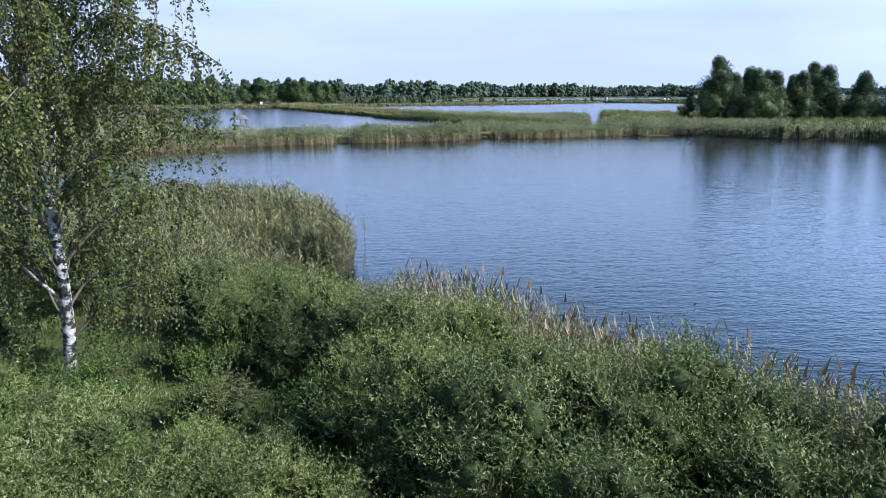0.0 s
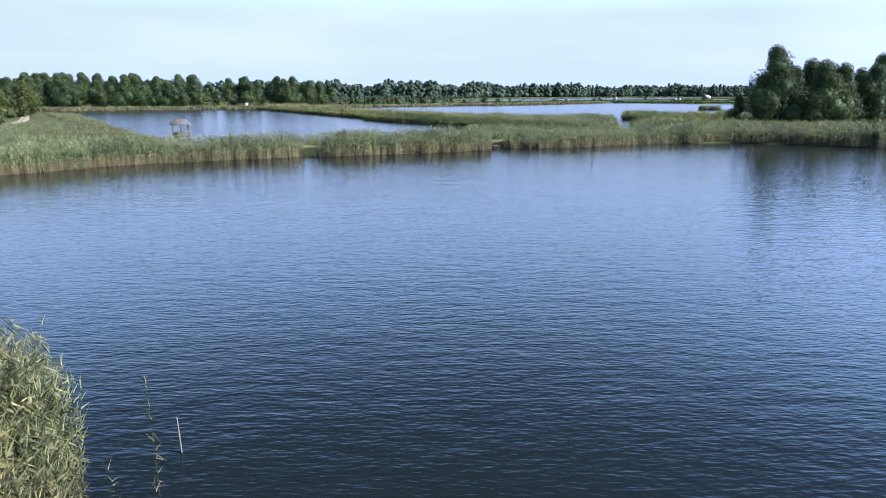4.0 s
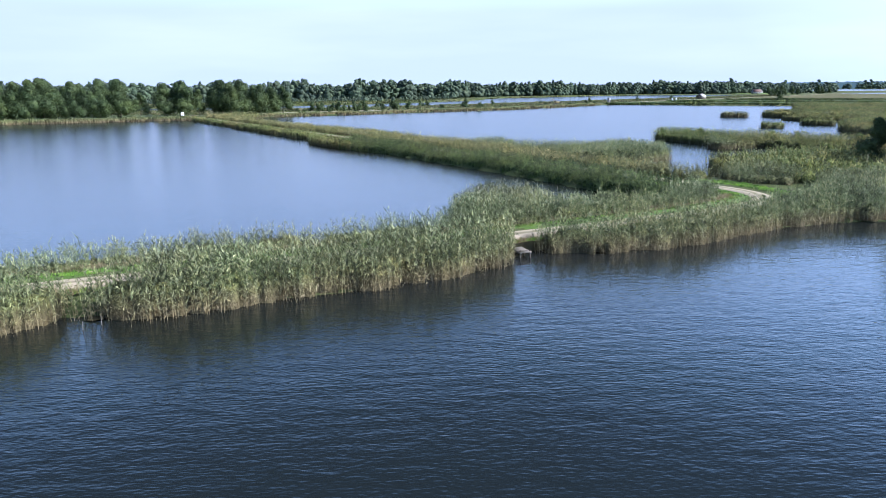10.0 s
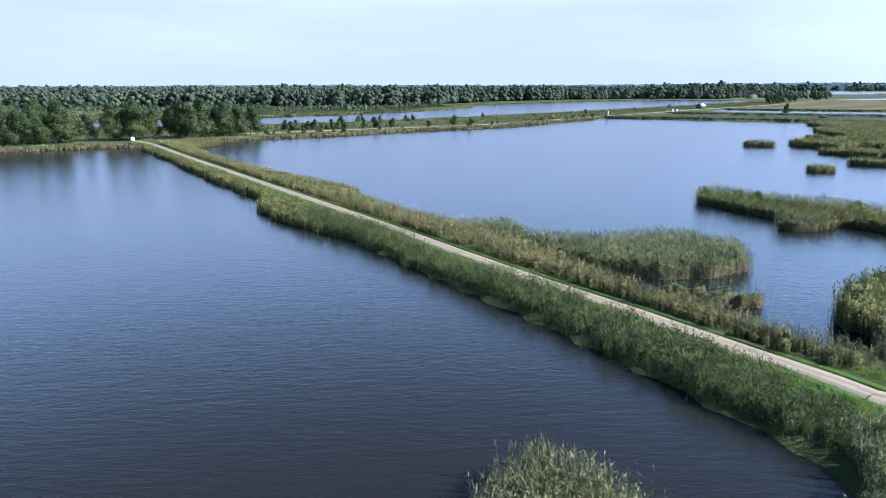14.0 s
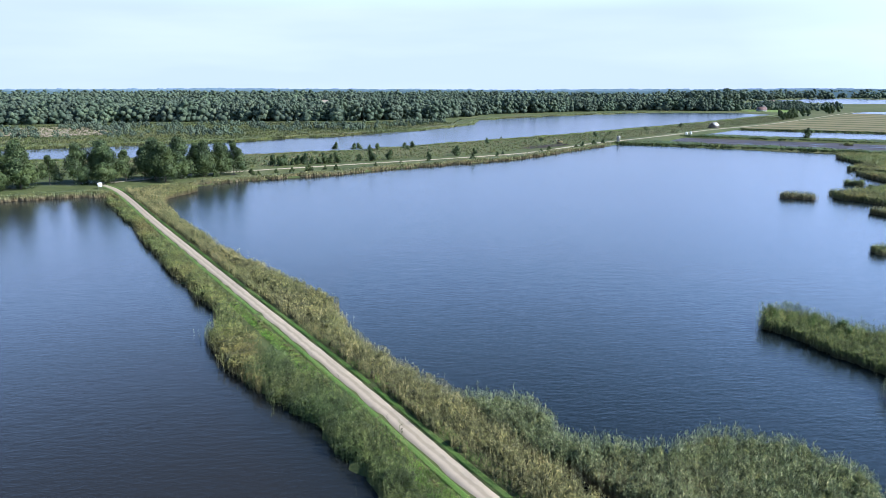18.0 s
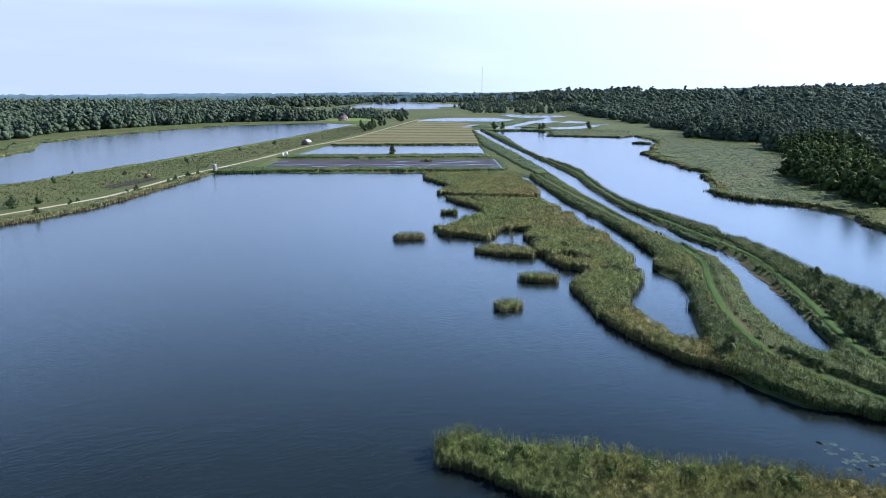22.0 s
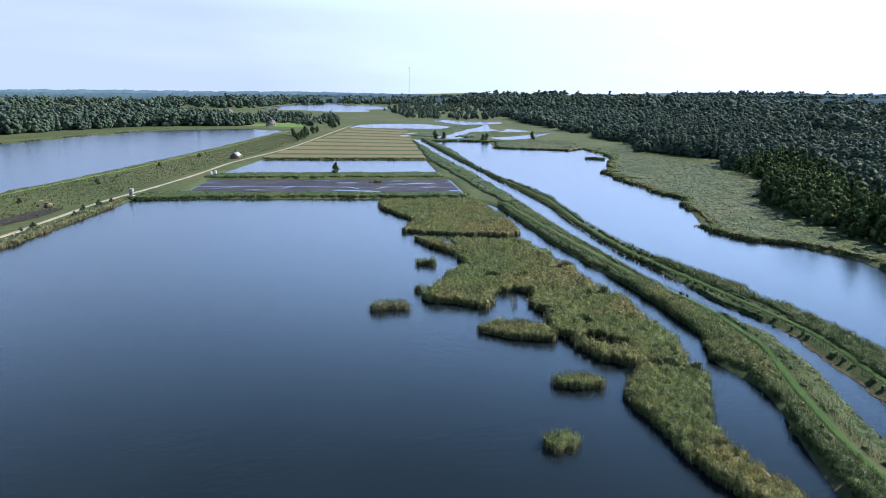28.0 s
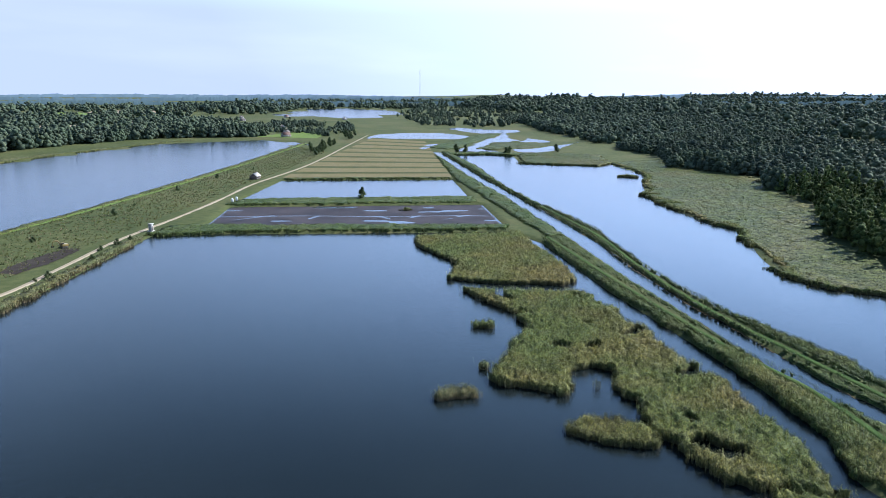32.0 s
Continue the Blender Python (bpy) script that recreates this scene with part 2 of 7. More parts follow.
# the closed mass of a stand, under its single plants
# reed masses toned darker than their plants, for the shade inside the stand
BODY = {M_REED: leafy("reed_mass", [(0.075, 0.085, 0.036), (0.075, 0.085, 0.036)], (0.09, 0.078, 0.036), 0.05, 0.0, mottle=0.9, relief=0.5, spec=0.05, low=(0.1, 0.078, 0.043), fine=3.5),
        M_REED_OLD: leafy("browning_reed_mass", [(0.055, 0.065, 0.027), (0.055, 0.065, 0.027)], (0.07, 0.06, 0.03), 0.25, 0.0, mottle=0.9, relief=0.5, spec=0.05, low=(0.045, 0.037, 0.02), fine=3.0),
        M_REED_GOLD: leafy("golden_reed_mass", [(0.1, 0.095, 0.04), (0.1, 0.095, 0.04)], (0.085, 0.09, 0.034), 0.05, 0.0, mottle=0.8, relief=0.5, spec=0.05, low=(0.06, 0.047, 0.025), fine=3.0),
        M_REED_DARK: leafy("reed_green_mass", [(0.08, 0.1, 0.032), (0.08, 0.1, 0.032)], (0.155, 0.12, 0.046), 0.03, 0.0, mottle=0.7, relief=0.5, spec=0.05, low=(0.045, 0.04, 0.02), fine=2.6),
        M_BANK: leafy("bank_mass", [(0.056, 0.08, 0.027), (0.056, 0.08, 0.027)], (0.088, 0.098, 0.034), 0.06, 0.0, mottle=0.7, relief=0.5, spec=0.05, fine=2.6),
        M_REED_FAR: leafy("meadow_mass", [(0.07, 0.085, 0.03), (0.07, 0.085, 0.03)], (0.105, 0.095, 0.04), 0.02, 0.0, mottle=0.35, relief=0.5, spec=0.05, fine=0.9)}
M_LITTER = plain("reed_litter", (0.05, 0.042, 0.022), (0.1, 0.085, 0.045), 0.6, 0.95, 0.05)
M_LILY = leafy("lily_pads", [(0.03, 0.045, 0.03), (0.05, 0.065, 0.045)], None, 0.1, 0.0, 0.3)

# birch bark: white with dark flecks and a black rough foot
M_BARK, nt_, b_ = shader("birch_bark", 0.75, 0.2)
vec_ = nt_.nodes.new("ShaderNodeTexCoord").outputs["Object"]
map_ = nt_.nodes.new("ShaderNodeMapping")
map_.inputs["Scale"].default_value = (2.2, 2.2, 2.6)
nt_.links.new(vec_, map_.inputs[0])
f_ = noise_node(nt_, 2.2, 5, map_.outputs[0])
c_ = ramp(nt_, f_, [(0.44, (0.025, 0.023, 0.02)), (0.54, (0.3, 0.285, 0.26)), (0.75, (0.5, 0.48, 0.45))])
nt_.links.new(c_, b_.inputs["Base Color"])
bump(nt_, b_, f_, 0.5, 0.02)

M_TRUNK = plain("grey_bark", (0.08, 0.065, 0.05), (0.15, 0.13, 0.11), 2.0, 0.85, 0.1, relief=0.03)
# dark tone of the shrub cores, for the shade inside them
M_INNER = plain("dark_core", (0.03, 0.042, 0.015), (0.05, 0.06, 0.024), 3.0, 0.95, 0.05)
M_STEM = plain("willow_stems", (0.1, 0.08, 0.04), (0.16, 0.12, 0.06), 3.0)
M_WOOD = plain("weathered_boards", (0.16, 0.14, 0.12), (0.25, 0.225, 0.2), 4.0, 0.8, 0.15, relief=0.01)
M_WOOD_DARK = plain("dark_posts", (0.09, 0.075, 0.06), (0.16, 0.135, 0.11), 4.0, 0.8, 0.15)
M_JETTY = plain("old_jetty_boards", (0.13, 0.115, 0.095), (0.21, 0.19, 0.165), 4.0, 0.85, 0.1, relief=0.01)
M_SHINGLE = plain("grey_roof", (0.1, 0.088, 0.084), (0.16, 0.145, 0.135), 3.0, 0.8, 0.15)
M_WHITE = plain("white_paint", (0.72, 0.72, 0.7), (0.82, 0.82, 0.8), 1.0, 0.5)
M_CONCRETE = plain("concrete", (0.36, 0.35, 0.33), (0.52, 0.51, 0.48), 1.2, 0.85, 0.2)
M_STEEL = plain("galvanised_steel", (0.35, 0.36, 0.37), (0.5, 0.5, 0.5), 3.0, 0.45, 0.5, 0.7)
M_YELLOW = plain("yellow_paint", (0.15, 0.11, 0.03), (0.2, 0.15, 0.04), 2.0, 0.45, 0.5)
M_BLACK = plain("black_rubber", (0.015, 0.015, 0.015), (0.03, 0.03, 0.03), 3.0, 0.7)
M_GLASS_DARK = plain("dark_window", (0.02, 0.022, 0.025), (0.03, 0.033, 0.036), 1.0, 0.12, 0.6)
M_BRICK = plain("red_roof", (0.1, 0.06, 0.05), (0.14, 0.085, 0.07), 1.5)
M_RENDER = plain("pale_wall", (0.26, 0.245, 0.22), (0.34, 0.325, 0.3), 1.0)
M_MUD = plain("wet_mud", (0.024, 0.021, 0.025), (0.06, 0.05, 0.053), 0.06, 0.7, 0.15, relief=0.05)
M_TURNED = plain("turned_peat", (0.025, 0.02, 0.017), (0.05, 0.042, 0.035), 0.3, 0.9, 0.1, relief=0.1)

# water: dark, with wind ripples of two lengths
M_WATER, nt_, b_ = shader("pond_water", 0.15, 0.5)
b_.inputs["IOR"].default_value = 1.35
pos_ = nt_.nodes.new("ShaderNodeNewGeometry").outputs["Position"]
map_ = nt_.nodes.new("ShaderNodeMapping")
map_.inputs["Rotation"].default_value = (0, 0, radians(-14))
map_.inputs["Scale"].default_value = (0.6, 1.5, 1.0)
nt_.links.new(pos_, map_.inputs[0])
w1_ = noise_node(nt_, 4.4, 1.5, map_.outputs[0], 0.45)
w2_ = noise_node(nt_, 0.4, 1, map_.outputs[0], 0.4)
calm_ = nt_.nodes.new("ShaderNodeMapRange")
calm_.inputs[1].default_value, calm_.inputs[2].default_value, calm_.inputs[3].default_value, calm_.inputs[4].default_value = 150.0, 185.0, 0.0, 1.0
drift_ = nt_.nodes.new("ShaderNodeMath")
drift_.operation = "MULTIPLY"
drift_.inputs[1].default_value = 60.0
nt_.links.new(noise_node(nt_, 0.012, 3, pos_), drift_.inputs[0])
yy_ = nt_.nodes.new("ShaderNodeSeparateXYZ")
nt_.links.new(pos_, yy_.inputs[0])
lee_ = nt_.nodes.new("ShaderNodeMath")
nt_.links.new(yy_.outputs[1], lee_.inputs[0])
nt_.links.new(drift_.outputs[0], lee_.inputs[1])
nt_.links.new(lee_.outputs[0], calm_.inputs[0])
sum_ = nt_.nodes.new("ShaderNodeMath")
sum_.operation = "MULTIPLY_ADD"
nt_.links.new(w2_, sum_.inputs[0])
sum_.inputs[1].default_value = 1.1
nt_.links.new(w1_, sum_.inputs[2])
chop_ = nt_.nodes.new("ShaderNodeMath")
chop_.operation = "MULTIPLY_ADD"
nt_.links.new(noise_node(nt_, 1.25, 1.5, map_.outputs[0], 0.4), chop_.inputs[0])
chop_.inputs[1].default_value = 1.5
nt_.links.new(sum_.outputs[0], chop_.inputs[2])
mul_ = nt_.nodes.new("ShaderNodeMath")
mul_.operation = "MULTIPLY"
nt_.links.new(chop_.outputs[0], mul_.inputs[0])
gloss_ = nt_.nodes.new("ShaderNodeMapRange")
gloss_.inputs[3].default_value, gloss_.inputs[4].default_value = 0.09, 0.17
nt_.links.new(calm_.outputs[0], gloss_.inputs[0])
nt_.links.new(gloss_.outputs[0], b_.inputs["Roughness"])
# the pond west of the dyke lies in the lee of its reeds
side_ = nt_.nodes.new("ShaderNodeVectorMath")
side_.operation = "DOT_PRODUCT"
side_.inputs[1].default_value = (-0.86, -0.51, 0.0)
nt_.links.new(pos_, side_.inputs[0])
west_ = nt_.nodes.new("ShaderNodeMapRange")
west_.inputs[1].default_value, west_.inputs[2].default_value, west_.inputs[3].default_value, west_.inputs[4].default_value = -112.0, -98.0, 0.0, 0.25
nt_.links.new(side_.outputs["Value"], west_.inputs[0])
shelter_ = nt_.nodes.new("ShaderNodeMath")
shelter_.operation = "MULTIPLY"
nt_.links.new(calm_.outputs[0], shelter_.inputs[0])
nt_.links.new(west_.outputs[0], shelter_.inputs[1])
rough_ = nt_.nodes.new("ShaderNodeMath")
rough_.operation = "SUBTRACT"
rough_.inputs[0].default_value = 1.0
nt_.links.new(shelter_.outputs[0], rough_.inputs[1])
nt_.links.new(rough_.outputs[0], mul_.inputs[1])
bump(nt_, b_, mul_.outputs[0], 1.0, 0.0175)
clear_ = ramp(nt_, noise_node(nt_, 0.01, 2, pos_), [(0.35, (0.007, 0.009, 0.008)), (0.7, (0.010, 0.012, 0.010))])
turbid_ = ramp(nt_, noise_node(nt_, 0.02, 3, pos_), [(0.35, (0.007, 0.0105, 0.011)), (0.7, (0.010, 0.0142, 0.0145))])
silt_ = nt_.nodes.new("ShaderNodeMath")
silt_.operation = "MULTIPLY"
silt_.inputs[1].default_value = 4.0
nt_.links.new(shelter_.outputs[0], silt_.inputs[0])
nt_.links.new(mix(nt_, silt_.outputs[0], mix(nt_, calm_.outputs[0], clear_, turbid_), (0.0145, 0.0145, 0.0132)), b_.inputs["Base Color"])

# land: grass, sedge and bare litter in patches
M_LAND, nt_, b_ = shader("land", 0.9, 0.1)
pos_ = nt_.nodes.new("ShaderNodeNewGeometry").outputs["Position"]
big_ = ramp(nt_, noise_node(nt_, 0.012, 5, pos_), [(0.35, (0.045, 0.066, 0.02)), (0.5, (0.075, 0.095, 0.03)), (0.65, (0.125, 0.115, 0.05))])
mid_ = ramp(nt_, noise_node(nt_, 0.25, 5, pos_), [(0.35, (0.032, 0.046, 0.015)), (0.65, (0.115, 0.12, 0.045))])
fine_ = noise_node(nt_, 3.0, 4, pos_)
c_ = mix(nt_, 0.45, big_, mid_)
nt_.links.new(mix(nt_, fine_, c_, mix(nt_, 0.5, c_, (0.03, 0.035, 0.015))), b_.inputs["Base Color"])
bump(nt_, b_, fine_, 0.6, 0.15)


def gravel(name, pale, dark, centre):
    """Wheel tracks of pale gravel with a darker worn crown; the sheet's u runs across the road."""
    m, nt, b = shader(name, 0.9, 0.15)
    uv = nt.nodes.new("ShaderNodeTexCoord").outputs["UV"]
    sep = nt.nodes.new("ShaderNodeSeparateXYZ")
    nt.links.new(uv, sep.inputs[0])
    pos = nt.nodes.new("ShaderNodeNewGeometry").outputs["Position"]
    base = ramp(nt, noise_node(nt, 0.9, 6, pos), [(0.3, dark), (0.6, pale)])
    wob = nt.nodes.new("ShaderNodeMath")
    wob.operation = "MULTIPLY_ADD"
    wob.inputs[1].default_value, wob.inputs[2].default_value = 0.35, -0.175
    nt.links.new(noise_node(nt, 0.6, 4, pos), wob.inputs[0])
    off = nt.nodes.new("ShaderNodeMath")
    off.operation = "ADD"
    nt.links.new(sep.outputs[0], off.inputs[0])
    nt.links.new(wob.outputs[0], off.inputs[1])
    col = ramp(nt, off.outputs[0], [(0.0, (0.11, 0.105, 0.06)), (0.1, (0.31, 0.26, 0.19)), (0.36, (0.31, 0.26, 0.19)), (0.45, centre), (0.55, centre), (0.64, (0.31, 0.26, 0.19)),
                                    (0.9, (0.31, 0.26, 0.19)), (1.0, (0.11, 0.105, 0.06))])
    nt.links.new(mix(nt, 0.7, base, col), b.inputs["Base Color"])
    bump(nt, b, noise_node(nt, 14, 3, pos), 0.5, 0.02)
    return m


M_ROAD = gravel("gravel_road", (0.34, 0.285, 0.21), (0.25, 0.205, 0.145), (0.2, 0.17, 0.115))
M_TRACK = gravel("dyke_track", (0.36, 0.3, 0.22), (0.26, 0.215, 0.15), (0.12, 0.115, 0.055))


def hay(name, a, b2, c):
    m, nt, b = shader(name, 0.9, 0.1)
    pos = nt.nodes.new("ShaderNodeNewGeometry").outputs["Position"]
    f = noise_node(nt, 0.08, 5, pos)
    g = noise_node(nt, 1.2, 4, pos)
    nt.links.new(mix(nt, g, ramp(nt, f, [(0.35, a), (0.5, b2), (0.68, c)]), a), b.inputs["Base Color"])
    bump(nt, b, noise_node(nt, 5.0, 5, pos, 0.7), 1.0, 0.12)
    return m


M_FIELD = hay("mown_strip", (0.125, 0.112, 0.052), (0.155, 0.13, 0.065), (0.18, 0.145, 0.08))
M_RANK = hay("rank_grass", (0.045, 0.058, 0.02), (0.065, 0.078, 0.027), (0.09, 0.092, 0.036))
M_MEADOW = hay("green_meadow", (0.1, 0.15, 0.035), (0.125, 0.175, 0.042), (0.15, 0.185, 0.055))
M_VERGE = hay("verge_turf", (0.06, 0.11, 0.022), (0.09, 0.15, 0.03), (0.14, 0.17, 0.055))
M_PATH = hay("grass_path", (0.036, 0.07, 0.014), (0.052, 0.098, 0.019), (0.085, 0.115, 0.03))
M_STUBBLE = hay("stubble_field", (0.2, 0.165, 0.115), (0.25, 0.2, 0.14), (0.28, 0.23, 0.17))

# ---------------------------------------------------------------- geometry helpers


def pl(text):
    """A line of the plan, in metres."""
    return np.array([[float(v) for v in p.split(",")] for p in text.split()])


def mesh_np(name, verts, tris, mats, idx=None, uv=None, smooth=False):
    """A mesh from arrays of triangles or quads."""
    me = bpy.data.meshes.new(name)
    k = tris.shape[1]
    me.vertices.add(len(verts))
    me.vertices.foreach_set("co", np.asarray(verts, np.float32).ravel())
    me.loops.add(tris.size)
    me.loops.foreach_set("vertex_index", np.asarray(tris, np.int32).ravel())
    me.polygons.add(len(tris))
    me.polygons.foreach_set("loop_start", np.arange(0, tris.size, k, dtype=np.int32))
    me.polygons.foreach_set("loop_total", np.full(len(tris), k, np.int32))
    for m in mats:
        me.materials.append(m)
    if idx is not None:
        me.polygons.foreach_set("material_index", np.asarray(idx, np.int32))
    if uv is not None:
        lay = me.uv_layers.new(name="UVMap")
        lay.data.foreach_set("uv", np.asarray(uv, np.float32)[np.asarray(tris).ravel()].ravel())
    if smooth:
        me.polygons.foreach_set("use_smooth", np.ones(len(tris), bool))
    me.update(calc_edges=True)
    return me


def join(parts):
    """Joins (verts, tris) pairs into one pair."""
    vs, fs, n = [], [], 0
    for v, f in parts:
        vs.append(v)
        fs.append(np.asarray(f) + n)
        n += len(v)
    return np.concatenate(vs), np.concatenate(fs)


def tube(pts, radii, sides=6):
    """A tapering limb through pts, as triangles."""
    pts = np.asarray(pts, float)
    d = np.gradient(pts, axis=0)
    d /= np.linalg.norm(d, axis=1)[:, None] + 1e-9
    ref = np.where(np.abs(d[:, 2:3]) > 0.9, np.array([[1.0, 0, 0]]), np.array([[0, 0, 1.0]]))
    u = np.cross(d, ref)
    u /= np.linalg.norm(u, axis=1)[:, None] + 1e-9
    w = np.cross(d, u)
    a = np.linspace(0, 2 * math.pi, sides, endpoint=False)
    r = np.asarray(radii)[:, None, None]
    v = pts[:, None, :] + r * (np.cos(a)[None, :, None] * u[:, None, :] + np.sin(a)[None, :, None] * w[:, None, :])
    f = []
    for i in range(len(pts) - 1):
        for j in range(sides):
            p, q = i * sides + j, i * sides + (j + 1) % sides
            f += [(p, q, q + sides), (p, q + sides, p + sides)]
    return v.reshape(-1, 3), np.array(f)


def boxes(*items):
    """Bevel-free small timber: each item is (x0, y0, z0, x1, y1, z1)."""
    out = []
    for x0, y0, z0, x1, y1, z1 in items:
        v = np.array([[x, y, z] for z in (z0, z1) for x, y in ((x0, y0), (x1, y0), (x1, y1), (x0, y1))], float)
        f = np.array([(0, 2, 1), (0, 3, 2), (4, 5, 6), (4, 6, 7), (0, 1, 5), (0, 5, 4), (1, 2, 6), (1, 6, 5), (2, 3, 7), (2, 7, 6), (3, 0, 4), (3, 4, 7)])
        out.append((v, f))
    return join(out)


def part(name, shape, material, parent=None, label="", bevel=0.0):
    me = mesh_np(name, shape[0], shape[1], [material])
    ob = new(name, me)
    if bevel:
        bm = bmesh.new()
        bm.from_mesh(me)
        bmesh.ops.remove_doubles(bm, verts=bm.verts, dist=1e-5)
        bmesh.ops.dissolve_limit(bm, angle_limit=0.02, verts=bm.verts, edges=bm.edges)
        bmesh.ops.bevel(bm, geom=list(bm.edges), offset=bevel, segments=1, affect="EDGES")
        bm.to_mesh(me)
        bm.free()
    if parent is not None:
        ob.parent = parent
    if label:
        tagged(ob, label)
    return ob


def thing(name, label, category, group="", m=None):
    ob = new(name)
    tagged(ob, label, category, group)
    if m is not None:
        ob.matrix_world = m
    return ob


def inside(poly, x, y):
    """Which of the points x, y lie in the polygon."""
    r = np.zeros(x.shape, bool)
    n = len(poly)
    for i in range(n):
        (x0, y0), (x1, y1) = poly[i], poly[(i + 1) % n]
        if y0 != y1:
            r ^= ((y0 > y) != (y1 > y)) & (x < (x1 - x0) * (y - y0) / (y1 - y0) + x0)
    return r


def edge_dist(poly, x, y):
    d = np.full(x.shape, 1e9)
    n = len(poly)
    for i in range(n):
        a, b = poly[i], poly[(i + 1) % n]
        e = b - a
        t = np.clip(((x - a[0]) * e[0] + (y - a[1]) * e[1]) / (e @ e + 1e-9), 0, 1)
        d = np.minimum(d, np.hypot(x - a[0] - t * e[0], y - a[1] - t * e[1]))
    return d


LATTICE = np.random.default_rng(99).random((256, 256))


def drift(x, y, size, seed=0):
    """Smooth random values from 0 to 1 that change over about size metres."""
    x, y = np.asarray(x) / size + 17.3 * seed, np.asarray(y) / size + 9.1 * seed
    i, j = np.floor(x).astype(int), np.floor(y).astype(int)
    u, w = x - i, y - j
    u, w = u * u * (3 - 2 * u), w * w * (3 - 2 * w)
    v = lambda a, b: LATTICE[(i + a) % 256, (j + b) % 256]
    return (v(0, 0) * (1 - u) + v(1, 0) * u) * (1 - w) + (v(0, 1) * (1 - u) + v(1, 1) * u) * w


def rough_edge(poly, step=3.0, amp=0.8, seed=1):
    """The outline with natural bays and tongues, large and small."""
    g = np.random.default_rng(seed)
    out = []
    n = len(poly)
    for i in range(n):
        a, b = poly[i], poly[(i + 1) % n]
        k = max(1, int(np.hypot(*(b - a)) / (step * 0.45)))
        for j in range(k):
            out.append(a + (b - a) * j / k + (g.normal(0, amp * 0.55, 2) if j else g.normal(0, amp * 0.25, 2)))
    out = np.array(out)
    sway = np.column_stack([drift(out[:, 0], out[:, 1], 2.6 * step, 5), drift(out[:, 0], out[:, 1], 2.6 * step, 25)]) - 0.5
    return out + sway * 2.6 * amp


def scatter(poly, density, seed):
    """Random places in a polygon, density per square metre."""
    g = np.random.default_rng(seed)
    lo, hi = poly.min(0), poly.max(0)
    n = int((hi - lo).prod() * density)
    p = lo + g.random((n, 2)) * (hi - lo)
    return p[inside(poly, p[:, 0], p[:, 1])]


def clumps(x, y, size):
    """Height of a stand's tussocks, about 0.6 to 1.3."""
    return 0.62 + 0.3 * drift(x, y, size, 1) + 0.28 * drift(x, y, size * 2.6, 2) + 0.16 * drift(x, y, size * 8, 3)


